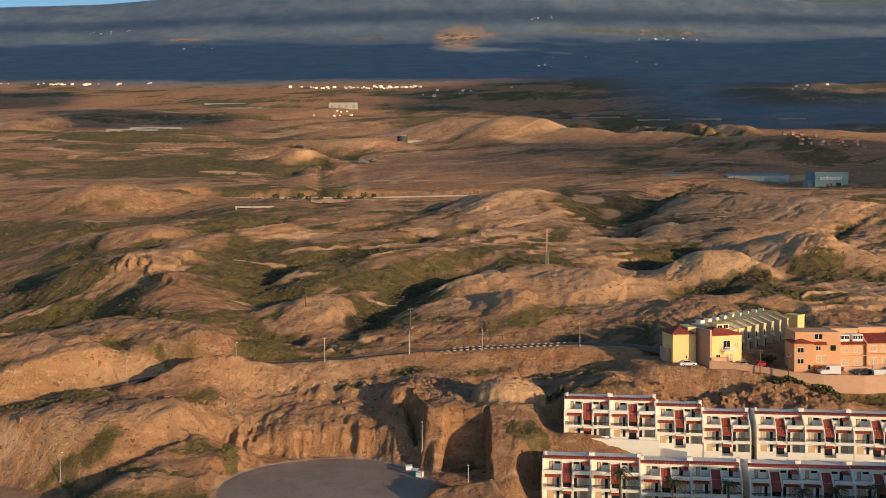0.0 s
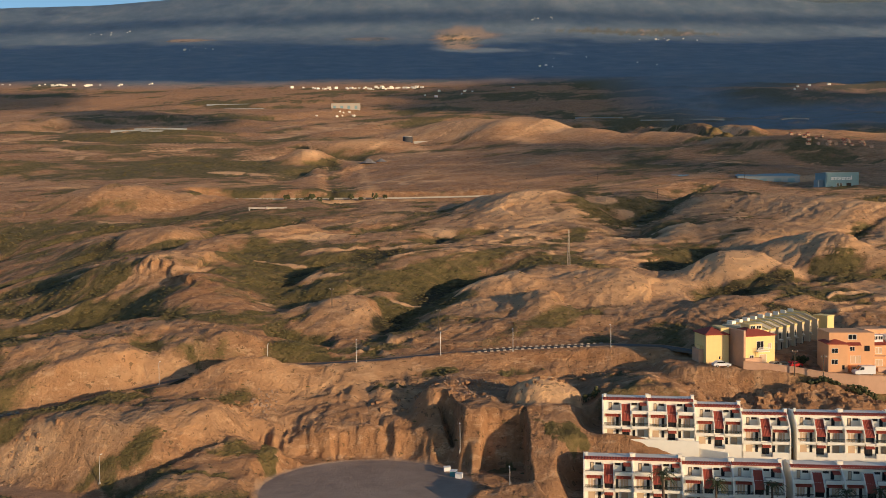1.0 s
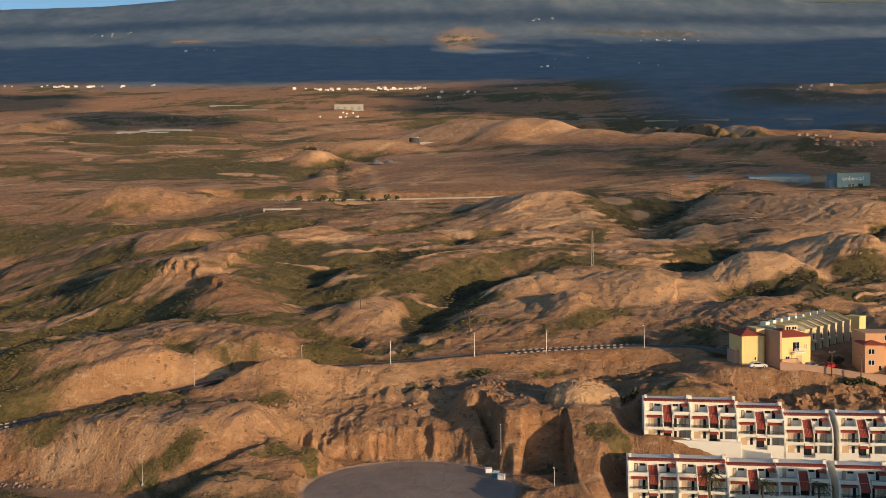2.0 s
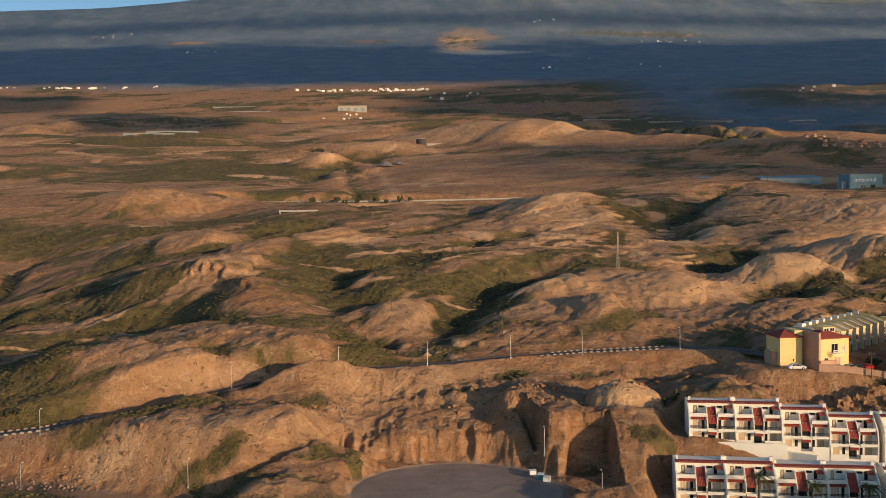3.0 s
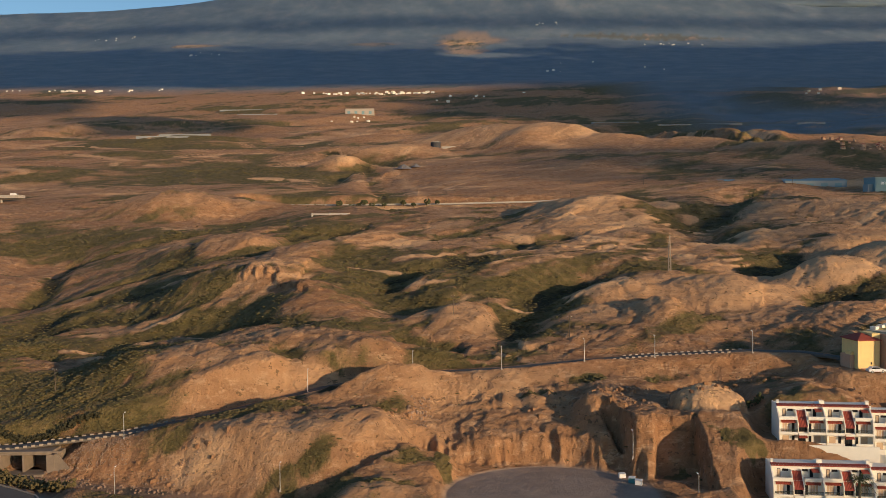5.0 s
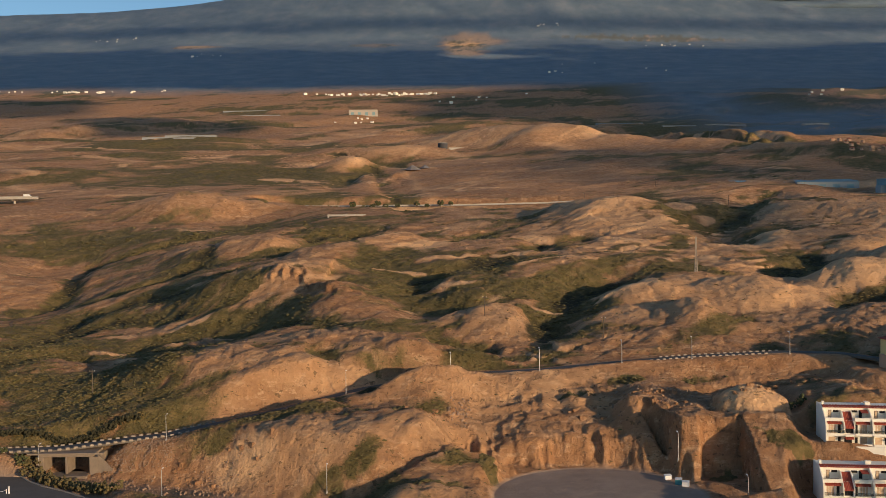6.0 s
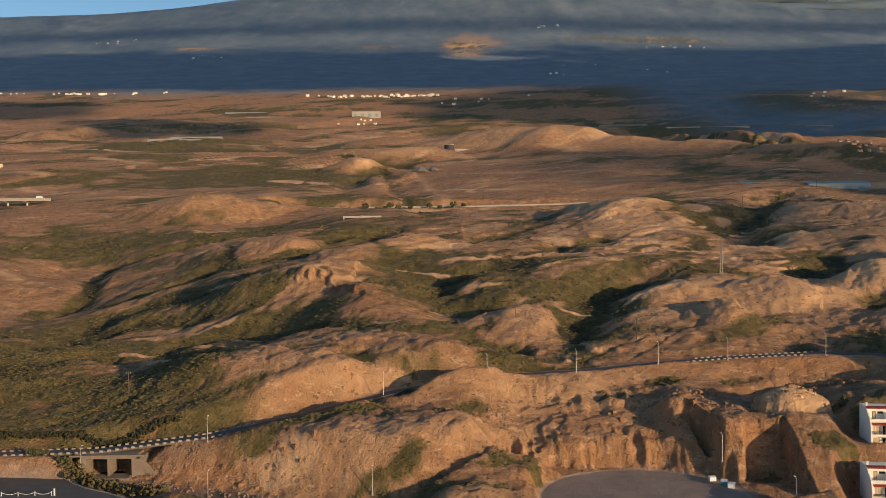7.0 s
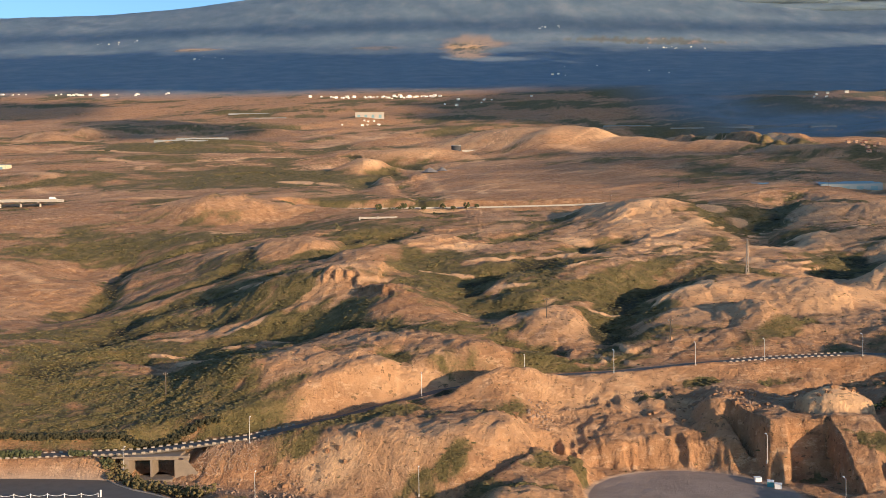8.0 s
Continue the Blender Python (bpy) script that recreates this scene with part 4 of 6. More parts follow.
# unseen small clouds added to spread half light over the upper mountain
for seed, corners, count in ((7, [(-2400, 4230, 810), (2300, 4230, 810), (-2500, 4480, 900), (2400, 4480, 900)], 520), (17, [(-2400, 4480, 900), (2400, 4480, 900), (-2500, 4640, 975), (2400, 4640, 975)], 2300),
                             (27, [(-2400, 4640, 975), (2400, 4640, 975), (-2500, 5100, 1200), (2400, 5100, 1200)], 1900), (37, [(-2300, 3980, 740), (20, 3980, 740), (-2300, 4230, 810), (10, 4230, 810)], 420), (47, [(190, 3980, 740), (2200, 3980, 740), (200, 4230, 810), (2200, 4230, 810)], 380)):
    shade_cloud(corners, 2300, int(2.2 * count), 13, seed, "unseen thin cloud veil that half shades the upper mountain", 2.2, gaps=[(105, 4200, 130, 150), (-1100, 4230, 130, 60), (800, 4340, 260, 45), (1300, 4330, 180, 30)])
shade_cloud([(232, 640, 82), (420, 600, 82), (400, 1120, 145), (720, 1120, 150)], 900, 60, 60, 8, "small ragged grey cloud above the works")
shade_cloud([(20, 800, 103), (230, 760, 98), (60, 1060, 140), (330, 1040, 140)], 700, 60, 26, 16, "thin ragged grey cloud above the bare plain")
# unseen low cloud added to darken the valley floor
shade_cloud([(64, 440, 55), (96, 440, 57), (100, 620, 78), (168, 590, 78)], 520, 72, 17, 9, "unseen ragged grey cloud that shades the valley")

# shade on the crest cloud put into its dark base colour
SHADED_CLOUD = plain("shaded_grey_cloud", (0.17, 0.225, 0.27), 1.0, vary=0.3, scale=0.004)
rng = random.Random(21)
spots = []
for _ in range(260):
    x = rng.uniform(-250, 3300)
    rise = rng.random() ** 1.6
    r = rng.uniform(28, 75)
    spots.append(((x, 4930 + rng.uniform(-60, 60), 1098 + 130 * rise - 45 * max(0, (900 - x) / 1150)), (r * rng.uniform(2.5, 5), r, r * 0.42)))
crest_cloud = new("cloud", puffs(spots))
crest_cloud.data.materials.append(SHADED_CLOUD)
tagged(crest_cloud, "low grey cloud bank lying along the mountain crest", "cloud", kind="stuff")
# ---- small building tools ----
def link_mesh(name, bm, material, parent=None, label=""):
    bmesh.ops.recalc_face_normals(bm, faces=bm.faces)
    me = bpy.data.meshes.new(name)
    bm.to_mesh(me)
    bm.free()
    me.materials.append(material)
    ob = new(name, me)
    if parent is not None:
        ob.parent = parent
    if label:
        ob["label"] = label
    return ob


def part(name, bm, material, parent, label=""):
    """Links a bmesh as one mesh object under a thing or a part."""
    return link_mesh(name, bm, material, parent, label)


def thing(name, label, category, group="", m=None):
    ob = new(name)
    if m is not None:
        ob.matrix_basis = m
    return tagged(ob, label, category, group)


def box(x0, x1, y0, y1, z0, z1, bm=None, bevel=0.0, turn=0.0):
    bm = bm or bmesh.new()
    got = bmesh.ops.create_cube(bm, size=1, matrix=Matrix.Translation(((x0 + x1) / 2, (y0 + y1) / 2, (z0 + z1) / 2)) @ Matrix.Rotation(radians(turn), 4, "Z") @ Matrix.Diagonal((x1 - x0, y1 - y0, z1 - z0, 1)))
    if bevel:
        edges = {e for v in got["verts"] for e in v.link_edges}
        bmesh.ops.bevel(bm, geom=list(edges), offset=bevel, segments=1, affect="EDGES")
    return bm


def tube(a, b, r0, r1, sides=8, bm=None):
    """A tapered round bar from a to b."""
    bm = bm or bmesh.new()
    a, b = Vector(a), Vector(b)
    m = Matrix.Translation((a + b) / 2) @ (b - a).to_track_quat("Z", "Y").to_matrix().to_4x4()
    bmesh.ops.create_cone(bm, cap_ends=True, segments=sides, radius1=r0, radius2=r1, depth=(b - a).length, matrix=m)
    return bm


def prism(outline, lo, hi, axis="x", bm=None):
    """An outline of (across, up) pairs, drawn out along x from lo to hi, or along y, or along z (outline x, y)."""
    bm = bm or bmesh.new()
    put = {"x": lambda p, s: (s, p[0], p[1]), "y": lambda p, s: (p[0], s, p[1]), "z": lambda p, s: (p[0], p[1], s)}[axis]
    a, b = [bm.verts.new(put(p, lo)) for p in outline], [bm.verts.new(put(p, hi)) for p in outline]
    n = len(outline)
    bm.faces.new(a)
    bm.faces.new(b[::-1])
    for i in range(n):
        bm.faces.new((a[i], b[i], b[(i + 1) % n], a[(i + 1) % n]))
    return bm


def tiled_slope(x0, x1, y0, z0, y1, z1, pitch=0.3, thick=0.09, bm=None):
    """A slope of round tiles, from its low front edge (y0, z0) to its high back edge (y1, z1)."""
    bm = bm or bmesh.new()
    count = max(2, int((x1 - x0) / pitch))
    rows = []
    for (y, z) in ((y0, z0), (y1, z1)):
        top = []
        for i in range(count * 2 + 1):
            x = x0 + (x1 - x0) * i / (count * 2)
            top.append(bm.verts.new((x, y, z + (thick if i % 2 else 0.0))))
        low = [bm.verts.new((x0, y, z - thick)), bm.verts.new((x1, y, z - thick))]
        rows.append((top, low))
    (ta, la), (tb, lb) = rows
    for i in range(len(ta) - 1):
        bm.faces.new((ta[i], ta[i + 1], tb[i + 1], tb[i]))
    bm.faces.new((la[0], lb[0], lb[1], la[1]))
    for t, l in rows:
        bm.faces.new((l[0], *t, l[1]))
    bm.faces.new((la[0], ta[0], tb[0], lb[0]))
    bm.faces.new((la[1], ta[-1], tb[-1], lb[1]))
    return bm


def hip_roof(x0, x1, y0, y1, z, rise, over=0.4, bm=None):
    bm = bm or bmesh.new()
    x0, x1, y0, y1 = x0 - over, x1 + over, y0 - over, y1 + over
    w, d = x1 - x0, y1 - y0
    k = min(w, d) / 2
    base = [bm.verts.new(p) for p in ((x0, y0, z), (x1, y0, z), (x1, y1, z), (x0, y1, z))]
    eave = [bm.verts.new((v.co.x, v.co.y, z + 0.18)) for v in base]
    if w >= d:
        r = [bm.verts.new((x0 + k, y0 + k, z + rise)), bm.verts.new((x1 - k - 1e-3, y0 + k, z + rise))]
        tops = ((eave[0], eave[1], r[1], r[0]), (eave[1], eave[2], r[1]), (eave[2], eave[3], r[0], r[1]), (eave[3], eave[0], r[0]))
    else:
        r = [bm.verts.new((x0 + k, y0 + k, z + rise)), bm.verts.new((x0 + k, y1 - k, z + rise))]
        tops = ((eave[0], eave[1], r[0]), (eave[1], eave[2], r[1], r[0]), (eave[2], eave[3], r[1]), (eave[3], eave[0], r[0], r[1]))
    for f in tops:
        bm.faces.new(f)
    bm.faces.new(base[::-1])
    for i in range(4):
        bm.faces.new((base[i], base[(i + 1) % 4], eave[(i + 1) % 4], eave[i]))
    return bm


def window(parent, x0, x1, y, z0, z1, frame_mat, pane_mat, bars=1, name="window"):
    """A framed window that stands 6 cm proud of a wall facing -y at y: the frame, with its pane and bars."""
    bm = bmesh.new()
    t = 0.07
    rings = []
    for inset, depth in ((0, y - 0.06), (0, y + 0.02), (t, y + 0.02), (t, y - 0.06)):
        rings.append([bm.verts.new(p) for p in ((x0 + inset, depth, z0 + inset), (x1 - inset, depth, z0 + inset), (x1 - inset, depth, z1 - inset), (x0 + inset, depth, z1 - inset))])
    for a, b in zip(rings, rings[1:] + rings[:1]):
        for k in range(4):
            bm.faces.new((a[k], a[(k + 1) % 4], b[(k + 1) % 4], b[k]))
    w = part(name, bm, frame_mat, parent)
    for k in range(bars):
        x = x0 + (x1 - x0) * (k + 1) / (bars + 1)
        part("glazing_bar", box(x - 0.03, x + 0.03, y - 0.05, y + 0.01, z0 + t, z1 - t), frame_mat, w)
    part("pane", box(x0 + t, x1 - t, y - 0.025, y - 0.005, z0 + t, z1 - t), pane_mat, w)
    return w


def railing(parent, x0, x1, y, z0, z1, mat, gap=0.35):
    bm = bmesh.new()
    box(x0, x1, y - 0.04, y + 0.04, z1 - 0.1, z1, bm)
    box(x0, x1, y - 0.02, y + 0.02, z0 + (z1 - z0) * 0.45, z0 + (z1 - z0) * 0.45 + 0.09, bm)
    n = max(2, int((x1 - x0) / gap))
    for i in range(n + 1):
        x = x0 + (x1 - x0) * i / n
        box(x - 0.02, x + 0.02, y - 0.02, y + 0.02, z0, z1 - 0.07, bm)
    return part("railing", bm, mat, parent)


GLASS = matter("dark_window_glass", 0.08)[0]
GLASS.node_tree.nodes["Principled BSDF"].inputs["Base Color"].default_value = (0.02, 0.023, 0.027, 1)
GLASS.node_tree.nodes["Principled BSDF"].inputs["Specular IOR Level"].default_value = 0.6
CURTAIN = plain("beige_blind", (0.62, 0.45, 0.30), 0.9, vary=0.15)
DARKWOOD = plain("dark_stained_wood", (0.045, 0.032, 0.025), 0.7, vary=0.3)
WHITE_PAINT = plain("white_paint", (0.82, 0.80, 0.76), 0.6, vary=0.08)
PEACH = plain("peach_plaster", (0.62, 0.38, 0.25), 0.9, vary=0.2)
GREY_PLASTER = plain("cream_plaster", (0.66, 0.56, 0.40), 0.9, vary=0.15)

# ---- scrub: low shrubs in tufts over the slopes ----
def scrub_matter():
    m, n, l, s = matter("scrub_leaves", 0.9)
    geo = n.new("ShaderNodeNewGeometry")
    col = ramp_of(n, l, geo.outputs["Random Per Island"], [(0.0, (0.085, 0.08, 0.033)), (0.45, (0.14, 0.12, 0.05)), (0.8, (0.2, 0.15, 0.07)), (1.0, (0.26, 0.18, 0.09))])
    fine = speckle(n, l, 5.0, 3.0, 0.7)
    l.new(blend(n, l, fine, col, (0.16, 0.135, 0.058)), s.inputs["Base Color"])
    relief(n, l, s, fine, 0.9, 0.3)
    return m


SCRUB = scrub_matter()


def scrub(count, y_near, y_far, small, large, need, seed):
    rng = np.random.default_rng(seed)
    n = count * 6
    y = (y_near + 80) * ((y_far + 80) / (y_near + 80)) ** rng.random(n) - 80
    x = -37 + rng.uniform(-0.5, 0.5, n) * (y + 80)
    land = Land(x, y)
    shape_land(land)
    chance = np.clip((land.cover + 0.6 * land.thicket_shade - need) * 1.6, 0, 1) * (land.gravel < 0.05) + 0.02 * (land.gravel < 0.05)
    keep = np.nonzero((rng.random(n) < chance) & ~((x > 14) & (y < 212)) & ~((x > 50) & (y > 219) & (y < 246)))[0][:count]
    d = near_line(x[keep], y[keep], ROAD)[0]
    keep = keep[d > 3.6]
    bm = bmesh.new()
    bmesh.ops.create_icosphere(bm, subdivisions=1, radius=1)
    unit = np.array([v.co[:] for v in bm.verts])
    tris = np.array([[v.index for v in f.verts] for f in bm.faces])
    bm.free()
    size = small + (large - small) * rng.random(len(keep)) ** 2.2
    size *= 0.75 + 0.5 * np.clip(land.cover[keep], 0, 1)
    jag = 1 + 0.38 * rng.standard_normal((len(keep), len(unit)))
    flat = rng.uniform(0.16, 0.4, len(keep))
    co = unit[None] * np.clip(jag, 0.35, 1.7)[..., None] * size[:, None, None]
    co[..., 0] *= rng.uniform(0.8, 1.4, len(keep))[:, None]
    co[..., 2] = co[..., 2] * flat[:, None] + (size * flat * 0.45)[:, None]
    co += np.stack([x[keep], y[keep], land.z[keep]], -1)[:, None]
    faces = (tris[None] + (np.arange(len(keep)) * len(unit))[:, None, None]).reshape(-1, 3)
    me = bpy.data.meshes.new("scrub")
    me.vertices.add(co.size // 3)
    me.vertices.foreach_set("co", co.ravel())
    me.loops.add(faces.size)
    me.loops.foreach_set("vertex_index", faces.ravel())
    me.polygons.add(len(faces))
    me.polygons.foreach_set("loop_start", np.arange(len(faces)) * 3)
    me.update(calc_edges=True)
    me.materials.append(SCRUB)
    return tagged(new("scrub", me), "low olive-green scrub bushes dotting the dry slopes", "scrub", kind="stuff")


scrub(20000, 168, 300, 0.12, 0.5, 0.38, 1)
scrub(13000, 280, 520, 0.2, 0.7, 0.45, 2)
scrub(4000, 480, 1300, 0.4, 1.2, 0.55, 3)

# ---- the winding road, its guard blocks, lamps and bridge ----
def ribbon(line, offsets, lift):
    """A strip along a line of x, y, z; offsets: (across, up) pairs of its section."""
    bm = bmesh.new()
    pts = []
    for a, b in zip(line, line[1:]):
        n = max(1, int(math.dist(a[:2], b[:2]) / 3))
        pts += [Vector(a).lerp(Vector(b), i / n) for i in range(n)]
    pts.append(Vector(line[-1]))
    rows = []
    for i, p in enumerate(pts):
        d = (pts[min(i + 1, len(pts) - 1)] - pts[max(i - 1, 0)]).normalized()
        side = Vector((d.y, -d.x, 0)).normalized()
        rows.append([bm.verts.new(p + side * o + Vector((0, 0, u + lift))) for o, u in offsets])
    for r, s in zip(rows, rows[1:]):
        for i in range(len(offsets) - 1):
            bm.faces.new((r[i], r[i + 1], s[i + 1], s[i]))
    return bm, pts


def along(line, step, start=0.0, end=1e9):
    """Places and headings every step metres along a line."""
    out, done, want = [], 0.0, start
    for a, b in zip(line, line[1:]):
        n = math.dist(a[:2], b[:2])
        while want <= done + n and want <= end:
            p = Vector(a).lerp(Vector(b), (want - done) / n)
            out.append((p, math.atan2(b[1] - a[1], b[0] - a[0])))
            want += step
        done += n
    return out


bm, _ = ribbon(ROAD, [(-1.75, -0.5), (-1.65, 0.0), (-0.8, 0.04), (0, 0.06), (0.8, 0.04), (1.65, 0.0), (1.75, -0.5)], 0.08)
tagged(link_mesh("road", bm, ASPHALT), "narrow worn asphalt road winding along the hillside", "road", kind="structure")

BLOCK = plain("whitewashed_concrete_block", (0.38, 0.31, 0.24), 0.9, vary=0.4, scale=2.0)


def guard_block(m):
    bm = box(-0.42, 0.42, -0.1, 0.1, -0.2, 0.26, bevel=0.04)
    ob = link_mesh("guard_block", bm, BLOCK)
    ob.matrix_basis = m
    return tagged(ob, "whitewashed concrete guard block along the road edge", "guard block", "guard blocks along the road")


first = None
for side, spans in ((1, ((8, 118), (236, 268))), (-1, ((8, 125), (240, 272)))):
    for s0, s1 in spans:
        for p, h in along(ROAD, 1.7, s0, s1):
            m = Matrix.Translation(p + Vector((math.sin(h), -math.cos(h), 0)) * 1.95 * side + Vector((0, 0, 0.1))) @ Matrix.Rotation(h, 4, "Z")
            if first is None:
                first = guard_block(m)
            else:
                copy_thing(first, m)


def street_lamp(m, height=5.6):
    t = thing("street_lamp", "tall grey steel street lamp beside the hillside road", "street lamp", "street lamps", m)
    part("base", box(-0.2, 0.2, -0.2, 0.2, -0.6, 0.25, bevel=0.03), CONCRETE, t)
    part("pole", tube((0, 0, 0.2), (0, 0, height), 0.085, 0.055), METAL, t)
    part("arm", tube((0, 0, height - 0.1), (0, 0.9, height + 0.12), 0.045, 0.04), METAL, t)
    part("lamp_head", box(-0.14, 0.14, 0.7, 1.35, height + 0.05, height + 0.19, bevel=0.04), WHITE_PAINT, t, "pale lamp head")
    return t


lamp = None
for x, y in ((-117.3, 212.2), (-144, 207.3), (-79.0, 235.0), (-52.9, 240.3), (-30.3, 239.8), (-8.9, 242.2), (9.9, 245.2), (35.2, 244.7), (-79.1, 193.3), (-4.8, 201.2), (-112, 190)):
    m = pose(x, y, ground_height(x, y))
    lamp = street_lamp(m) if lamp is None else copy_thing(lamp, m)


OLD_CONCRETE = plain("stained_old_concrete", (0.25, 0.195, 0.145), 0.95, vary=0.4, scale=0.6)


def bridge():
    t = thing("road_bridge", "low concrete road bridge with two square openings over a dry stream", "bridge")
    y0, y1 = 207.2, 213.5
    part("deck", box(-143.9, -132.0, y0, y1, 18.75, 19.35, bevel=0.06), OLD_CONCRETE, t)
    part("kerb_beam", box(-146.5, -129.5, y0 - 0.15, y0 + 0.25, 19.25, 19.62, bevel=0.04), OLD_CONCRETE, t)
    part("pier", box(-138.2, -137.75, y0 + 0.1, y1, 14.0, 18.75, bevel=0.04), OLD_CONCRETE, t)
    part("abutment", box(-144.6, -142.9, y0 + 0.05, y1, 13.6, 18.75, bevel=0.05), OLD_CONCRETE, t)
    part("abutment", box(-132.9, -131.0, y0 + 0.05, y1, 13.6, 18.75, bevel=0.05), OLD_CONCRETE, t)
    part("wing_wall", prism([(-131.0, 13.6), (-131.0, 19.1), (-130.2, 18.6), (-127.6, 15.4), (-127.6, 13.6)], y0 + 0.1, y0 + 0.5, "y"), OLD_CONCRETE, t)
    part("apron", box(-142.9, -132.9, y0 - 2, y1 + 1, 14.0, 15.0, bevel=0.08), OLD_CONCRETE, t, "stained concrete floor under the bridge")
    return t


bridge()

# ---- rows of white terraced houses ----
RAIL = plain("dark_green_railing_paint", (0.035, 0.045, 0.035), 0.6, vary=0.2)


def white_house(m, width=9.35):
    """A three-storey stepped house: two bays with balconies and a red-tiled stair slope between them. Its front faces -y."""
    t = thing("terraced_house", "white stepped terraced house with red tile canopies and balconies", "house", "white terraced houses on the slope", m)
    w, s0, s1 = width, 3.75, 5.75
    part("foundation", box(0.06, w - 0.06, -1.0, 6.8, -6.4, -0.1), WHITE, t)
    part("ground_storey", box(0.05, w - 0.05, 0.5, 7.0, -0.1, 2.6), WHITE, t)
    part("middle_storey", box(0.05, w - 0.05, 0.55, 7.0, 2.6, 5.5), WHITE, t)
    part("upper_storey", box(0.05, w - 0.05, 2.7, 7.0, 5.5, 7.85), WHITE, t)
    part("roof_slab", box(0.0, w, 2.45, 7.1, 7.85, 8.0, bevel=0.03), WHITE, t)
    part("roof_tiles", tiled_slope(0.02, w - 0.02, 2.25, 7.9, 3.3, 8.2), TILE_RED, t, "strip of red roof tiles")
    profile = [(-1.05, -6.4), (-1.05, 2.7), (-1.0, 3.9), (-0.75, 5.1), (-0.25, 6.0), (0.7, 6.7), (1.7, 7.25), (2.3, 7.85), (3.0, 8.1), (7.15, 8.1), (7.15, -6.4)]
    for x in (-0.12, w - 0.13):
        part("party_wall", prism(profile, x, x + 0.25), WHITE, t)
    # stair slope between its two cheek walls
    cheek = [(-0.75, 2.6), (-0.75, 4.55), (1.6, 7.05), (2.7, 7.2), (2.7, 2.6)]
    for x in (s0 - 0.1, s1 - 0.1):
        part("stair_wall", prism(cheek, x, x + 0.2), WHITE, t)
    part("stair_roof", tiled_slope(s0 + 0.1, s1 - 0.1, -0.85, 4.15, 2.2, 6.95), TILE_RED, t, "steep red-tiled stair roof")
    part("stair_wall_front", box(s0 + 0.1, s1 - 0.1, -0.3, 0.5, 2.6, 4.0), WHITE, t)
    window(t, s0 + 0.2, s1 - 0.2, -0.3, 3.0, 3.95, DARKWOOD, GLASS, 2)
    part("stair_parapet", box(s0 + 0.1, s1 - 0.1, -0.95, -0.75, 2.35, 2.85), WHITE, t)
    part("stair_canopy", tiled_slope(s0 + 0.12, s1 - 0.12, -0.95, 1.85, -0.2, 2.3), TILE_RED, t, "small red tile canopy")
    window(t, s0 + 0.25, s1 - 0.25, 0.5, 0.1, 1.75, DARKWOOD, GLASS, 1, "door")
    for x0, x1, flip in ((0.15, s0 - 0.12, False), (s1 + 0.12, w - 0.15, True)):
        # ground floor: terrace wall, shutters, dark window
        part("terrace_wall", box(x0, x1, -1.02, -0.82, -0.5, 0.85, bevel=0.03), WHITE, t)
        a, b = (x0 + 0.7, x0 + 2.0) if not flip else (x1 - 2.0, x1 - 0.7)
        part("shutter", box(a, b, 0.44, 0.52, 0.35, 1.95, bevel=0.02), CURTAIN, t, "closed beige shutter")
        c, d = (x0 + 2.55, x0 + 3.1) if not flip else (x1 - 3.1, x1 - 2.55)
        window(t, c, d, 0.5, 0.1, 1.95, DARKWOOD, GLASS, 0, "door")
        # middle floor: balcony, rail, glazed door with blinds, tile canopy
        bal = part("balcony", box(x0, x1, -1.0, 0.55, 2.48, 2.66, bevel=0.02), WHITE, t)
        part("balcony_wall", box(x0, x1, -1.0, -0.86, 2.66, 3.05), WHITE, bal)
        railing(bal, x0, x1, -0.93, 3.05, 3.68, RAIL, 0.22)
        a, b = (x0 + 0.6, x0 + 2.15) if not flip else (x1 - 2.15, x1 - 0.6)
        window(t, a, b, 0.55, 2.72, 4.65, WHITE_PAINT, CURTAIN, 2, "balcony_door")
        c, d = (x0 + 2.55, x0 + 3.1) if not flip else (x1 - 3.1, x1 - 2.55)
        window(t, c, d, 0.55, 2.72, 4.6, DARKWOOD, GLASS, 0, "door")
        part("canopy", tiled_slope(x0 + 0.35, x1 - 0.2, -0.12, 4.86, 0.62, 5.32), TILE_RED, t, "red tile canopy over the balcony")
        # upper floor: roof terrace with its wall, a door and a slit window
        part("terrace_parapet", box(x0, x1, -0.2, 0.0, 5.4, 6.15, bevel=0.03), WHITE, t)
        part("terrace_floor", box(x0, x1, -0.1, 2.7, 5.42, 5.54), CONCRETE, t)
        c, d = (x0 + 1.1, x0 + 1.75) if not flip else (x1 - 1.75, x1 - 1.1)
        window(t, c, d, 2.7, 5.6, 7.2, DARKWOOD, GLASS if flip else CURTAIN, 0, "door")
        c, d = (x0 + 2.1, x0 + 3.2) if not flip else (x1 - 3.2, x1 - 2.1)
        window(t, c, d, 2.7, 6.75, 7.2, DARKWOOD, GLASS, 2)
    part("awning", tiled_slope(s1 + 1.9, w - 0.3, 1.2, 6.95, 2.7, 7.3, pitch=0.6, thick=0.03), TILE_RED, t, "faded red terrace awning")
    stack = part("chimney", box(w - 0.35, w + 0.3, 3.9, 4.5, 7.9, 8.75), WHITE, t)
    part("chimney_cap", box(w - 0.42, w + 0.37, 3.83, 4.57, 8.75, 8.87), WHITE, stack)
    stack = part("chimney", box(0.3, 0.75, 4.2, 4.6, 7.9, 8.65), WHITE, t)
    part("chimney_cap", box(0.24, 0.81, 4.14, 4.66, 8.65, 8.75), WHITE, stack)
    return t


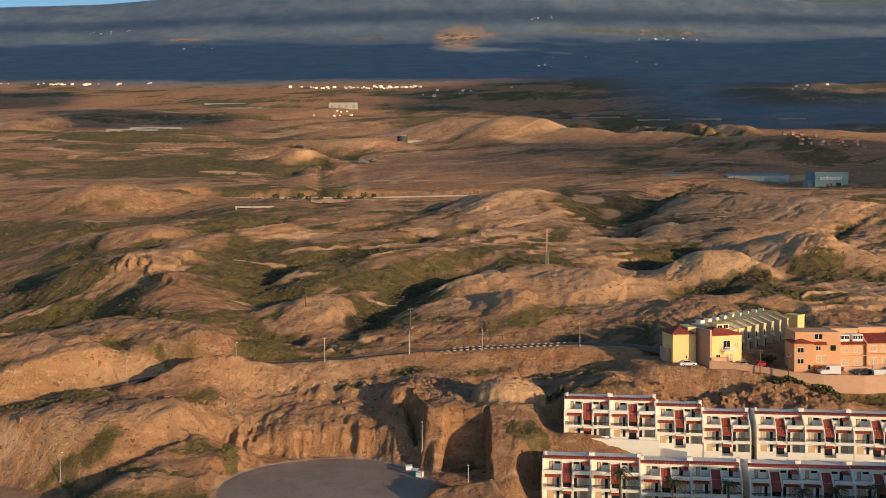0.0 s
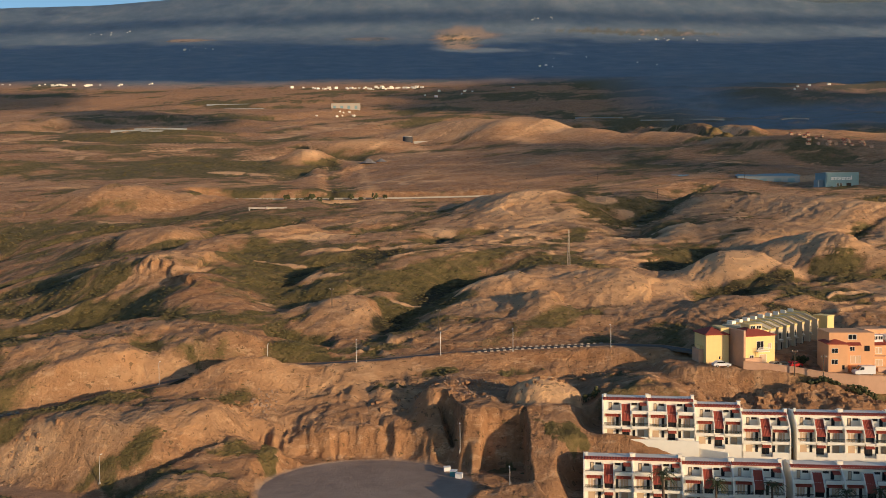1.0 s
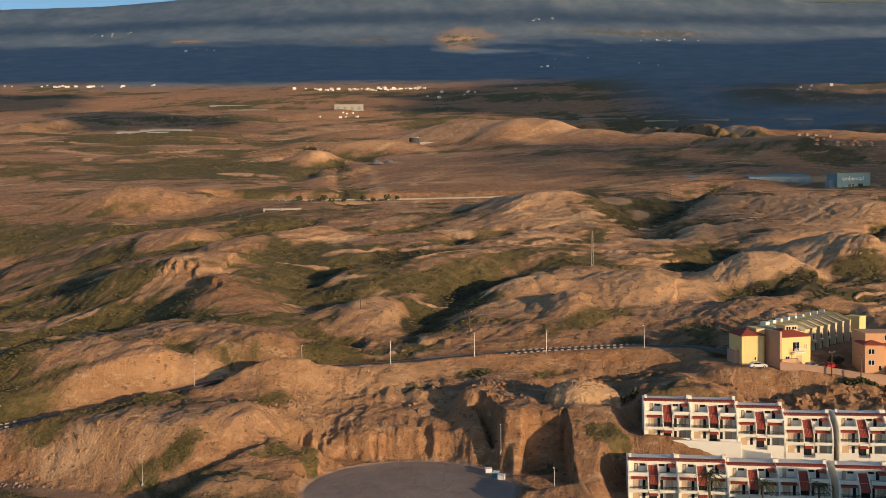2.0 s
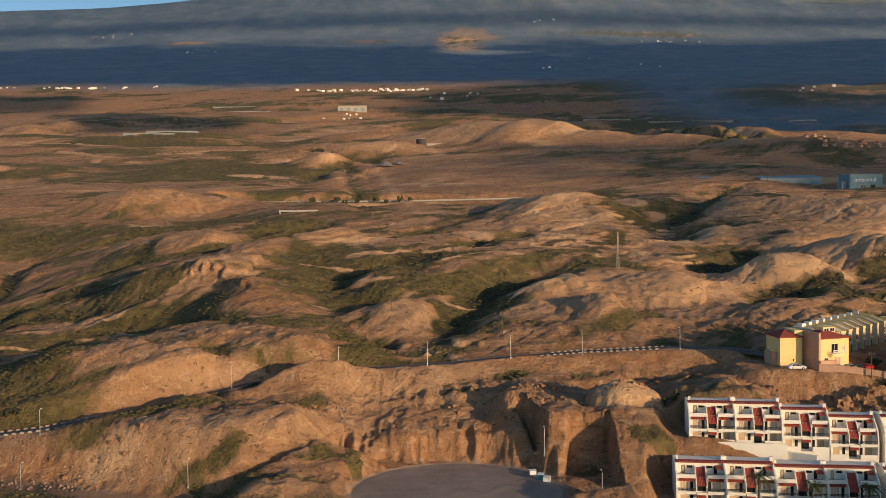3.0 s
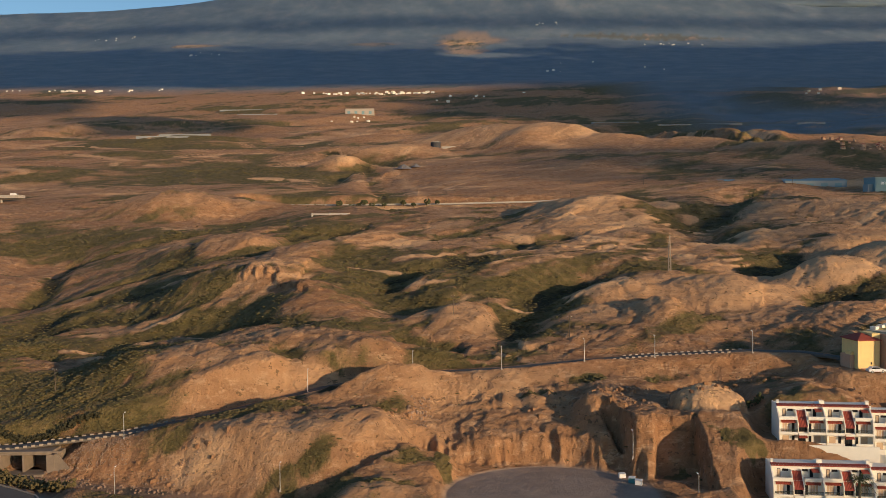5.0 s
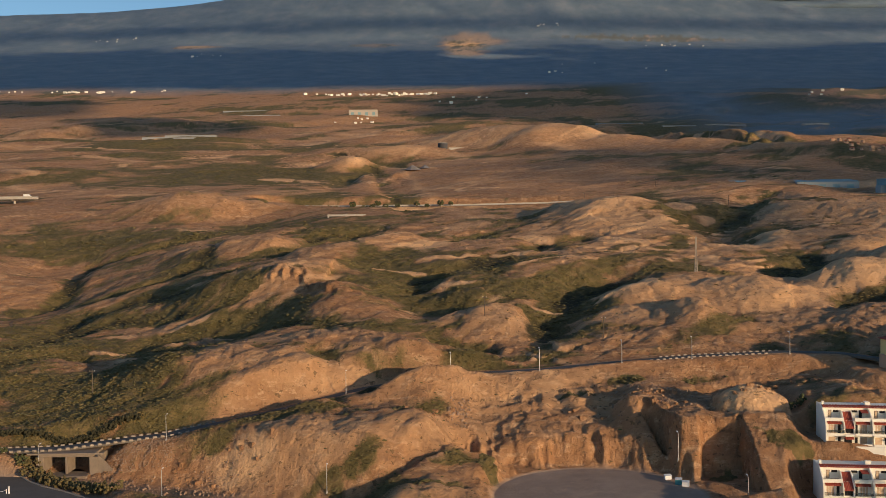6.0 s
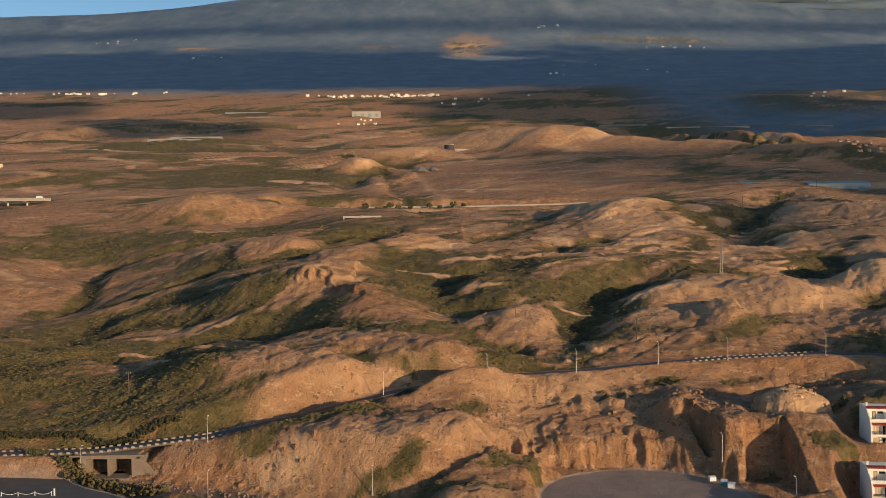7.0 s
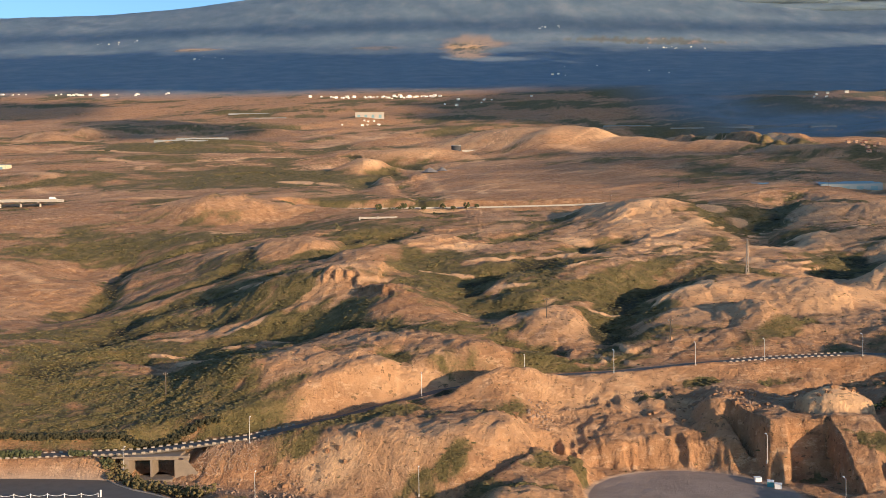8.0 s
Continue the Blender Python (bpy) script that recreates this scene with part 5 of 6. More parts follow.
ROW_TURN = -8.3
ALONG = Vector((math.cos(radians(ROW_TURN)), math.sin(radians(ROW_TURN)), 0))
house = None
for start, spots in (((25.2, 197.6), ((0.0, 21.5), (9.35, 21.45), (18.8, 20.4), (28.2, 19.0), (38.9, 19.2), (48.25, 19.25), (57.6, 19.2), (66.95, 19.1))),
                     ((19.7, 183.6), ((-0.6, 12.5), (8.75, 12.55), (18.3, 12.1), (27.65, 12.2), (38.6, 12.1), (47.95, 12.2), (57.3, 12.3), (66.65, 12.3)))):
    for s, z in spots:
        p = Vector((*start, z)) + ALONG * s
        m = pose(p.x, p.y, p.z, 0, 0, ROW_TURN)
        house = white_house(m) if house is None else copy_thing(house, m)


def garden_wall(x, y, z, length, height, turn, label="white plastered retaining wall below the terraced houses"):
    bm = box(0, length, -0.2, 0.2, -2.0, height, bevel=0.05)
    ob = link_mesh("retaining_wall", bm, WHITE)
    ob.matrix_basis = pose(x, y, z, 0, 0, turn)
    return tagged(ob, label, "wall")


garden_wall(28.6, 194.9, 20.8, 15.5, 1.4, ROW_TURN - 3)
garden_wall(43.6, 192.6, 18.0, 6.5, 2.6, ROW_TURN - 28, "white sloping stair wall between the house rows")

# ---- the yellow and salmon housing estate on the hill ----
def storey_windows(parent, xs, y, zs, w, h, bars=1, pane=None, frame_mat=None):
    for z in zs:
        for x in xs:
            window(parent, x, x + w, y, z, z + h, frame_mat or WHITE_PAINT, pane or GLASS, bars)


def yellow_tower(m):
    t = thing("corner_house", "bright yellow corner house with a red hipped tile roof", "house", m=m)
    part("facade", box(0, 6.6, 0, 7.5, -1.5, 7.0, bevel=0.03), YELLOW, t)
    part("roof", hip_roof(0, 6.6, 0, 7.5, 7.0, 1.6), TILE_RED, t, "red hipped tile roof")
    part("side_bay", box(4.9, 7.4, 1.0, 6.5, -1.5, 8.6, bevel=0.03), YELLOW, t)
    part("side_annex", box(-1.4, 0.0, 1.5, 6.0, -1.5, 3.4, bevel=0.03), PEACH, t, "low peach-coloured annex")
    part("balcony", box(-0.9, 0.05, 2.0, 4.5, 3.3, 4.2, bevel=0.04), YELLOW, t)
    window(t, 5.3, 6.3, 1.0, 3.9, 5.2, DARKWOOD, GLASS, 1)
    window(t, 5.3, 6.9, 1.0, 1.0, 2.6, DARKWOOD, GLASS, 1)
    window(t, 3.9, 4.3, 0.0, 1.2, 1.8, DARKWOOD, GLASS, 0)
    part("garage_door", box(0.9, 3.0, -0.05, 0.02, -1.2, 0.4), PEACH, t, "dull brown garage door")
    return t


def yellow_villa(m):
    t = thing("corner_house", "yellow house with a red tile roof, balcony and shaded side wall", "house", m=m)
    part("facade", box(0, 8.6, 0, 8.5, -1.5, 6.6, bevel=0.03), YELLOW, t)
    part("side_wall", box(-0.6, 0.0, -0.5, 9.0, -2.5, 8.2, bevel=0.03), PEACH, t, "tall peach side wall")
    part("base_wall", box(-0.6, 4.2, -1.2, -0.5, -2.5, 1.6, bevel=0.03), PEACH, t)
    part("roof", hip_roof(0, 8.6, 0, 8.5, 6.6, 1.9), TILE_RED, t, "red hipped tile roof")
    part("dormer", box(3.6, 7.2, 3.0, 6.5, 7.2, 9.0, bevel=0.03), YELLOW, t)
    storey_windows(t, (3.8, 5.5), 3.0, (7.9,), 1.4, 0.85, 1)
    bal = part("balcony", box(3.0, 6.2, -1.3, 0.0, 2.9, 3.1), WHITE, t)
    railing(bal, 3.0, 6.2, -1.25, 3.1, 4.0, WHITE_PAINT, 0.25)
    window(t, 3.4, 5.4, 0.0, 3.15, 5.4, WHITE_PAINT, GLASS, 1, "balcony_door")
    window(t, 1.4, 2.6, 0.0, 0.9, 2.1, WHITE_PAINT, GLASS, 1)
    window(t, 6.6, 7.6, 0.0, 3.4, 4.8, WHITE_PAINT, CURTAIN, 1)
    window(t, 4.2, 6.2, 0.0, 0.2, 2.2, WHITE_PAINT, CURTAIN, 1, "door")
    return t


def yellow_terrace(m):
    """One of the stepped row houses: a cream body between two sloping yellow fin walls."""
    t = thing("row_house", "cream row house with sloping yellow party walls and parapet", "house", "stepped yellow row houses", m)
    part("facade", box(0, 4.4, 0.6, 10, -3.5, 5.6), GREY_PLASTER, t)
    part("parapet", box(0, 4.4, 0.55, 0.85, 5.6, 6.15, bevel=0.04), YELLOW, t)
    fin = [(0.5, 5.6), (0.5, 6.25), (4.6, 7.75), (10.0, 7.85), (10.0, 5.6)]
    part("fin_wall", prism(fin, 4.2, 4.6), YELLOW, t, "sloping yellow fin wall")
    part("sloped_roof", prism([(0.6, 5.6), (0.6, 5.95), (4.6, 7.3), (9.9, 7.4), (9.9, 5.6)], 0.0, 4.2), GREY_PLASTER, t, "sloping cream rendered roof")
    part("upper_room", box(1.8, 4.0, 8.0, 9.6, 7.4, 8.2, bevel=0.04), WHITE, t, "whitewashed stair head")
    part("band", box(0.0, 4.4, 0.3, 0.6, 2.85, 3.0), WHITE, t, "pale string course")
    window(t, 0.9, 2.2, 0.6, 3.2, 4.6, DARKWOOD, GLASS, 1)
    window(t, 2.8, 3.7, 0.6, 0.3, 2.2, DARKWOOD, GLASS, 0, "door")
    part("awning", tiled_slope(0.1, 4.2, -0.2, 2.5, 0.6, 2.8, pitch=0.5, thick=0.03), GREY_PLASTER, t)
    return t


def salmon_house(m):
    t = thing("corner_house", "salmon-coloured corner house with red canopies and a garage", "house", m=m)
    part("facade", box(0, 10.5, 1.0, 9.5, -2.0, 8.6, bevel=0.03), ORANGE, t)
    part("front_tower", box(-0.8, 3.6, -1.2, 5.0, -2.0, 6.1, bevel=0.03), ORANGE, t)
    part("tower_roof", hip_roof(-0.8, 3.6, -1.2, 5.0, 6.1, 1.0, 0.35), TILE_RED, t, "red tile roof")
    part("window_canopy", tiled_slope(4.2, 7.2, 0.1, 5.7, 1.0, 6.3), TILE_RED, t, "red tile canopy")
    storey_windows(t, (-0.1,), -1.2, (1.4, 4.0), 1.5, 1.2, 1)
    storey_windows(t, (4.8,), 1.0, (4.2,), 1.2, 1.1, 1)
    window(t, 4.4, 6.4, 1.0, 6.9, 8.2, WHITE_PAINT, GLASS, 1)
    window(t, 4.9, 7.4, 1.0, 1.3, 3.1, WHITE_PAINT, CURTAIN, 1)
    window(t, 2.4, 2.9, -1.2, 0.2, 1.2, DARKWOOD, GLASS, 0)
    window(t, 8.2, 9.4, 1.0, 4.2, 5.5, DARKWOOD, GLASS, 1)
    garage = part("garage", box(4.6, 9.6, -1.0, 1.0, -2.0, 0.9, bevel=0.03), ORANGE, t)
    # flat dark panel stands for the shade inside the garage
    part("garage_shade_panel", box(5.0, 8.6, -1.04, -0.98, -1.6, 0.5), DARKWOOD, garage, "dark panel standing in for the shaded garage opening")
    return t


def salmon_row_house(m):
    t = thing("row_house", "salmon row house with a red tile roof and white windows", "house", "salmon row houses", m)
    part("facade", box(0, 6.9, 0, 9, -2.0, 5.6), ORANGE, t)
    part("roof", tiled_slope(0.0, 6.9, -0.5, 5.4, 3.6, 7.4), TILE_RED, t, "sloping red tile roof")
    part("upper_wall", box(0.05, 6.85, 3.4, 9, 5.6, 8.6), ORANGE, t)
    part("roof_edge", box(0, 6.9, 3.3, 3.7, 8.4, 8.8, bevel=0.04), PEACH, t)
    fin = [(-0.6, -2.0), (-0.6, 5.6), (3.3, 7.9), (3.3, 9.0), (9.0, 9.0), (9.0, -2.0)]
    part("party_wall", prism(fin, 6.8, 7.05), ORANGE, t)
    storey_windows(t, (0.9, 4.0), 0.0, (3.3,), 1.7, 1.5, 1, CURTAIN)
    storey_windows(t, (0.9, 4.0), 0.0, (0.3,), 1.9, 1.6, 1, CURTAIN)
    part("ledge", box(0, 6.8, -0.7, 0.0, 2.7, 2.9), PEACH, t)
    part("front_wall", box(0, 6.8, -3.2, -2.9, -2.0, 0.6, bevel=0.04), PEACH, t)
    return t


def dormer_window(parent_m, x):
    t = thing("dormer", "white-framed dormer windows on a red tile roof", "dormer", "dormers of the salmon row", parent_m)
    part("box", box(x, x + 2.6, 0.6, 3.4, 5.8, 7.6, bevel=0.03), WHITE_PAINT, t)
    window(t, x + 0.1, x + 1.25, 0.6, 6.5, 7.4, WHITE_PAINT, GLASS, 1)
    window(t, x + 1.35, x + 2.5, 0.6, 6.5, 7.4, WHITE_PAINT, GLASS, 1)
    return t


yellow_tower(pose(55.2, 228.0, 32.0, 0, 0, 6) @ Matrix.Diagonal((0.84, 1, 1, 1)))
yellow_villa(pose(63.6, 225.2, 32.3, 0, 0, 18))
unit = None
for i in range(9):
    m = pose(69.0 + 2.8 * i, 233.5 + 2.1 * i, 32.6 + 0.16 * i, 0, 0, 36.8) @ Matrix.Diagonal((0.795, 1, 1, 1))
    unit = yellow_terrace(m) if unit is None else copy_thing(unit, m)
block_end = thing("row_house", "small yellow stair tower at the end of the row", "house", m=pose(94.6, 252.9, 34.6, 0, 0, 36.8))
part("facade", box(0, 3.2, 0, 4, -3, 5.6, bevel=0.04), YELLOW, block_end)
part("parapet", box(-0.1, 3.3, -0.1, 4.1, 5.6, 6.0, bevel=0.04), YELLOW, block_end)
salmon_house(pose(83.0, 222.6, 31.4, 0, 0, -4))
row = None
for i in range(5):
    m = pose(93.4 + 6.9 * i, 224.2 + 0.4 * i, 31.5 + 0.25 * i, 0, 0, 3)
    row = salmon_row_house(m) if row is None else copy_thing(row, m)
dormer_window(pose(93.4, 224.2, 31.5, 0, 0, 3), 0.6)
dormer_window(pose(93.4, 224.2, 31.5, 0, 0, 3), 3.9)


def estate_wall():
    line = [(62.8, 223.4, 31.2), (67, 222.3, 31.0), (73, 220.6, 30.4), (80, 218.2, 29.4), (87, 216.4, 28.9), (96, 215.6, 28.8), (108, 216.2, 29.0), (125, 218, 29.2)]
    bm, _ = ribbon(line, [(0.2, -2.0), (0.2, 2.0), (0.28, 2.05), (0.28, 2.2), (-0.28, 2.2), (-0.28, 2.05), (-0.2, 2.0), (-0.2, -2.0)], 0.0)
    return tagged(link_mesh("retaining_wall", bm, PEACH), "long peach-plastered retaining wall below the estate road", "wall")


estate_wall()

# ---- the highway, its viaduct and the works beyond ----
HIGHWAY = [(-215, 672, 78.6), (-170, 664, 77.2), (-127, 660, 76.6), (-39, 656, 76.6), (20, 652, 77.4), (70, 640, 79.5)]
bm, _ = ribbon(HIGHWAY, [(-6.6, -1.0), (-6.5, 0.0), (0, 0.08), (6.5, 0.0), (6.6, -1.0)], 0.15)
tagged(link_mesh("highway", bm, ASPHALT), "straight asphalt highway across the dry hills", "road", kind="structure")


def guard_rail(line, across, label):
    t = thing("guard_rail", label, "guard rail")
    bm, pts = ribbon(line, [(across, -0.3), (across + 0.05, 1.0), (across + 0.2, 1.0), (across + 0.3, -0.3)], 0.15)
    part("barrier", bm, CONCRETE, t)
    for p, h in along(line, 8.0):
        q = p + Vector((math.sin(h), -math.cos(h), 0)) * (across + 0.12)
        part("post", box(q.x - 0.06, q.x + 0.06, q.y - 0.06, q.y + 0.06, q.z - 0.4, q.z + 0.9), METAL, t)
    return t


guard_rail(HIGHWAY, 6.0, "pale concrete guard barrier along the highway edge")


def viaduct():
    t = thing("viaduct", "pale concrete highway viaduct on slim pillars", "bridge")
    y, z = 645.0, 85.2
    part("deck", box(-470, -328, y - 5, y + 5, z - 1.1, z, bevel=0.1), CONCRETE, t)
    part("parapet", box(-470, -328, y - 5.1, y - 4.8, z, z + 0.9), CONCRETE, t)
    part("parapet", box(-470, -328, y + 4.8, y + 5.1, z, z + 0.9), CONCRETE, t)
    for x in (-455, -440, -425, -411, -397, -383, -369, -355, -342):
        g = ground_height(x, y)
        p = part("pillar", tube((x, y, min(g, z - 3) - 1.5), (x, y, z - 1.6), 0.75, 0.7, 12), CONCRETE, t)
        part("pillar_head", box(x - 0.7, x + 0.7, y - 4, y + 4, z - 1.7, z - 1.1, bevel=0.05), CONCRETE, p)
    return t


viaduct()
RUBBER = plain("black_rubber", (0.02, 0.02, 0.02), 0.9, vary=0.2)
RIM = plain("alloy_rim", (0.4, 0.4, 0.4), 0.4, 0.8)


def wheels(t, spots, r):
    for x, y in spots:
        w = part("wheel", tube((x, y - 0.11, r), (x, y + 0.11, r), r, r, 14), RUBBER, t)
        part("rim", tube((x, y - 0.12, r), (x, y + 0.12, r), r * 0.6, r * 0.6, 10), RIM, w)


def truck(m):
    t = thing("truck", "white box truck on the viaduct", "truck", m=m)
    part("cargo_box", box(-3.2, 1.6, -1.2, 1.2, 0.9, 3.3, bevel=0.06), WHITE_PAINT, t)
    cab = part("cab", prism([(1.7, 0.6), (3.6, 0.6), (3.6, 1.6), (3.2, 2.6), (1.7, 2.6)], -1.1, 1.1, "y"), WHITE_PAINT, t)
    part("windscreen", prism([(3.62, 1.6), (3.24, 2.5), (3.28, 2.5), (3.66, 1.6)], -1.0, 1.0, "y"), GLASS, cab)
    part("chassis", box(-3.1, 3.4, -0.9, 0.9, 0.5, 0.9), RUBBER, t)
    wheels(t, ((-2.2, -1.05), (-2.2, 1.05), (2.6, -1.05), (2.6, 1.05)), 0.5)
    return t


truck(pose(-333, 644, 85.22) @ Matrix.Scale(0.72, 4))
LEAF = plain("dusty_olive_leaves", (0.075, 0.08, 0.035), 0.9, vary=0.5, scale=3.0)
BARK = plain("grey_brown_bark", (0.13, 0.10, 0.075), 0.95, vary=0.3, scale=4.0)


def leaf_clumps(rng, centre, radii, count, size, bm=None):
    """Small jagged leaf clumps scattered over a crown, with gaps."""
    bm = bm or bmesh.new()
    for _ in range(count):
        d = Vector((rng.gauss(0, 1), rng.gauss(0, 1), rng.gauss(0, 1))).normalized() * rng.uniform(0.55, 1.0) ** 0.5
        p = Vector(centre) + Vector((d.x * radii[0], d.y * radii[1], d.z * radii[2]))
        got = bmesh.ops.create_icosphere(bm, subdivisions=1, radius=size * rng.uniform(0.5, 1.2), matrix=Matrix.Translation(p))
        for v in got["verts"]:
            v.co = p + (v.co - p) * rng.uniform(0.45, 1.5)
    return bm


def small_tree(m, seed, height=3.6):
    rng = random.Random(seed)
    t = thing("tree", "small round olive-green roadside tree on the bank", "tree", "trees below the highway", m)
    trunk = tube((0, 0, -0.4), (0.1, 0, height * 0.5), 0.16, 0.09, 7)
    for k in range(5):
        a = k * 1.3 + rng.random()
        tube((0.08, 0, height * 0.35), (math.cos(a) * 0.8, math.sin(a) * 0.8, height * 0.62), 0.06, 0.03, 5, trunk)
    part("trunk", trunk, BARK, t)
    part("crown", leaf_clumps(rng, (0, 0, height * 0.62), (height * 0.46, height * 0.46, height * 0.36), 46, 0.42), LEAF, t)
    return t


saplings = [small_tree(pose(x, y, ground_height(x, y)), k) for k, (x, y) in enumerate(((-135, 646), (-119, 645)))]
for k, (x, s) in enumerate(((-129, 1.1), (-125, 0.9), (-114, 1.15), (-105.6, 1.0), (-100.5, 0.85), (-97, 1.2), (-91, 1.0), (-83, 0.8), (-70, 0.9), (-63, 0.8), (-54, 1.1), (-47, 0.8))):
    y = 646 + (k % 3) * 1.2 - 0.5
    copy_thing(saplings[k % 2], pose(x, y, ground_height(x, y), 0, 0, 50 * k) @ Matrix.Scale(1.25 * s, 4))


def low_parapet():
    t = thing("culvert_wall", "pale concrete culvert parapet among green scrub", "wall")
    g = max(ground_height(x, 545) for x in (-122, -112, -102, -94))
    part("wall", box(-119, -97, 544.8, 545.2, g - 0.3, g + 0.8, bevel=0.06), CONCRETE, t)
    for x in (-118.5, -97.9):
        part("pier", box(x - 0.4, x + 0.4, 544.6, 545.4, g - 4, g + 0.9), CONCRETE, t)
    part("pier", box(-108.8, -107.6, 544.2, 545.0, g - 4, g + 1.1, bevel=0.06), CONCRETE, t)
    return t


low_parapet()
CLAD = plain("pale_blue_green_cladding", (0.21, 0.34, 0.38), 0.6, vary=0.15, scale=0.15)
CLAD_PALE = plain("pale_grey_cladding", (0.32, 0.37, 0.385), 0.6, vary=0.15, scale=0.15)


def lettering(words, size, mat, parent, m):
    cu = bpy.data.curves.new("lettering", "FONT")
    cu.body, cu.size, cu.extrude = words, size, 0.06
    tmp = bpy.data.objects.new("lettering", cu)
    me = bpy.data.meshes.new_from_object(tmp)
    bpy.data.objects.remove(tmp)
    me.materials.append(mat)
    ob = new("lettering", me)
    ob.parent, ob.matrix_basis = parent, m
    return ob


LETTER = plain("bright_white_letters", (0.95, 0.95, 0.95), 0.5, vary=0.02)


def sign_building():
    t = thing("industrial_building", "pale blue-green industrial hall with white lettering over its gate", "building", m=pose(259.5, 664, 81.0) @ Matrix.Diagonal((0.82, 0.82, 0.86, 1)))
    part("hall", box(0, 28.5, 0, 22, -4, 13.2, bevel=0.15), CLAD, t)
    part("roof_edge", box(-0.3, 28.8, -0.3, 22.3, 13.2, 13.8, bevel=0.1), CLAD_PALE, t)
    part("front_panel", box(1.0, 27.5, -0.35, 0.0, 5.6, 12.6, bevel=0.05), CLAD, t)
    # solid dark panel drawn where the open gate lies in shade
    part("gate", box(18.0, 22.0, -0.2, 0.1, -1, 5.0), DARKWOOD, t, "dark panel standing in for the shaded gate opening")
    for x in (9.6, 12.3):
        window(t, x, x + 2.2, 0.0, 2.2, 4.8, WHITE_PAINT, GLASS, 1)
    part("side_porch", box(-4.5, 0, 4, 14, -4, 8, bevel=0.1), CLAD_PALE, t)
    lettering("ambiental", 4.7, LETTER, t, pose(4.4, -0.42, 7.6, 90))
    return t


sign_building()


def long_hall():
    t = thing("warehouse", "long low warehouse with a pale blue metal roof", "building", m=pose(168, 716, 87.6, 0, 0, -4) @ Matrix.Diagonal((1.45, 1, 0.8, 1)))
    part("facade", box(0, 62, 0, 16, -4, 5.6, bevel=0.1), CLAD, t)
    part("roof", tiled_slope(-0.5, 62.5, -0.6, 5.6, 16.5, 8.4, pitch=1.2, thick=0.08), CLAD, t)
    part("front_hall", box(30, 61, -9, 0, -4, 5.2, bevel=0.1), CLAD_PALE, t, "pale front hall")
    part("front_roof", tiled_slope(29.6, 61.4, -9.4, 5.3, 0.2, 7.0, pitch=1.2, thick=0.08), CLAD, t)
    for x in (34, 41, 48, 55):
        part("loading_door", box(x, x + 3.4, -9.06, -8.98, -1.5, 2.8), CLAD, t)
    return t


long_hall()


def tank(x, y):
    g = ground_height(x, y)
    t = thing("storage_tank", "dark grey concrete storage tank on bare ground", "tank", m=pose(x, y, g))
    part("shell", tube((0, 0, -2), (0, 0, 10), 6, 6, 20), plain("dark_grey_concrete", (0.07, 0.07, 0.075), 0.9), t)
    part("lid", tube((0, 0, 10), (0, 0, 10.8), 6.2, 5.4, 20), CONCRETE, t)
    part("side_wall", box(7, 30, -1, 1, -3, 5, bevel=0.1), CONCRETE, t)
    return t


tank(-49, 1160)


GRAVEL = plain("grey_gravel", (0.22, 0.20, 0.19), 0.95, vary=0.35, scale=0.4)


def heap(x, y, r, h, label):
    bm = bmesh.new()
    bmesh.ops.create_cone(bm, cap_ends=True, segments=28, radius1=r, radius2=r * 0.1, depth=h)
    bmesh.ops.subdivide_edges(bm, edges=bm.edges[:], cuts=3, use_grid_fill=True)
    for v in bm.verts:
        v.co *= 1 + 0.12 * noise.noise(v.co * 0.35) + 0.1 * noise.noise(v.co * 1.3)
    ob = link_mesh("gravel_heap", bm, GRAVEL)
    ob.location = (x, y, ground_height(x, y) + h * 0.42)
    return tagged(ob, label, "heap")


heap(-80, 940, 9, 5, "pale gravel heap in the quarry")
heap(-68, 944, 6, 3.5, "smaller grey gravel heap in the quarry")


def lattice_mast(x, y, height):
    t = thing("power_mast", "slender grey lattice power mast standing in scrub", "mast", m=pose(x, y, ground_height(x, y)))
    def leg(a, z):
        r = 0.42 * (1 - z / height) + 0.2
        return (r * math.cos(a), r * math.sin(a), z)
    turns = [radians(45 + 90 * k) for k in range(4)]
    for a in turns:
        part("leg", tube(leg(a, -0.5), leg(a, height), 0.13, 0.10, 5), RUST, t)
    n = 9
    for k in range(n):
        z0, z1 = height * k / n, height * (k + 1) / n
        for i, a in enumerate(turns):
            part("brace", tube(leg(a, z0), leg(turns[(i + 1) % 4], z1), 0.045, 0.045, 4), RUST, t)
    return t


RUST = plain("weathered_steel", (0.46, 0.38, 0.30), 0.8, 0.1, vary=0.3)
lattice_mast(37.4, 342.5, 12.8)


def wooden_pole(m, height=6.0):
    t = thing("utility_pole", "weathered wooden utility pole on the slope", "pole", "wooden poles", m)
    part("pole", tube((0, 0, -0.8), (0, 0, height), 0.15, 0.10, 8), BARK, t)
    part("crossarm", box(-0.7, 0.7, -0.06, 0.06, height - 0.6, height - 0.45), BARK, t)
    for x in (-0.55, 0.55):
        part("insulator", tube((x, 0, height - 0.45), (x, 0, height - 0.2), 0.05, 0.04, 6), WHITE_PAINT, t)
    return t


pole = None
for x, y in ((110, 723), (127.7, 599), (213, 695), (-143.8, 240), (-41.8, 287), (-9.4, 266), (73.5, 219.5), (79.0, 216.5), (308, 860), (43, 640)):
    m = pose(x, y, ground_height(x, y))
    pole = wooden_pole(m) if pole is None else copy_thing(pole, m)


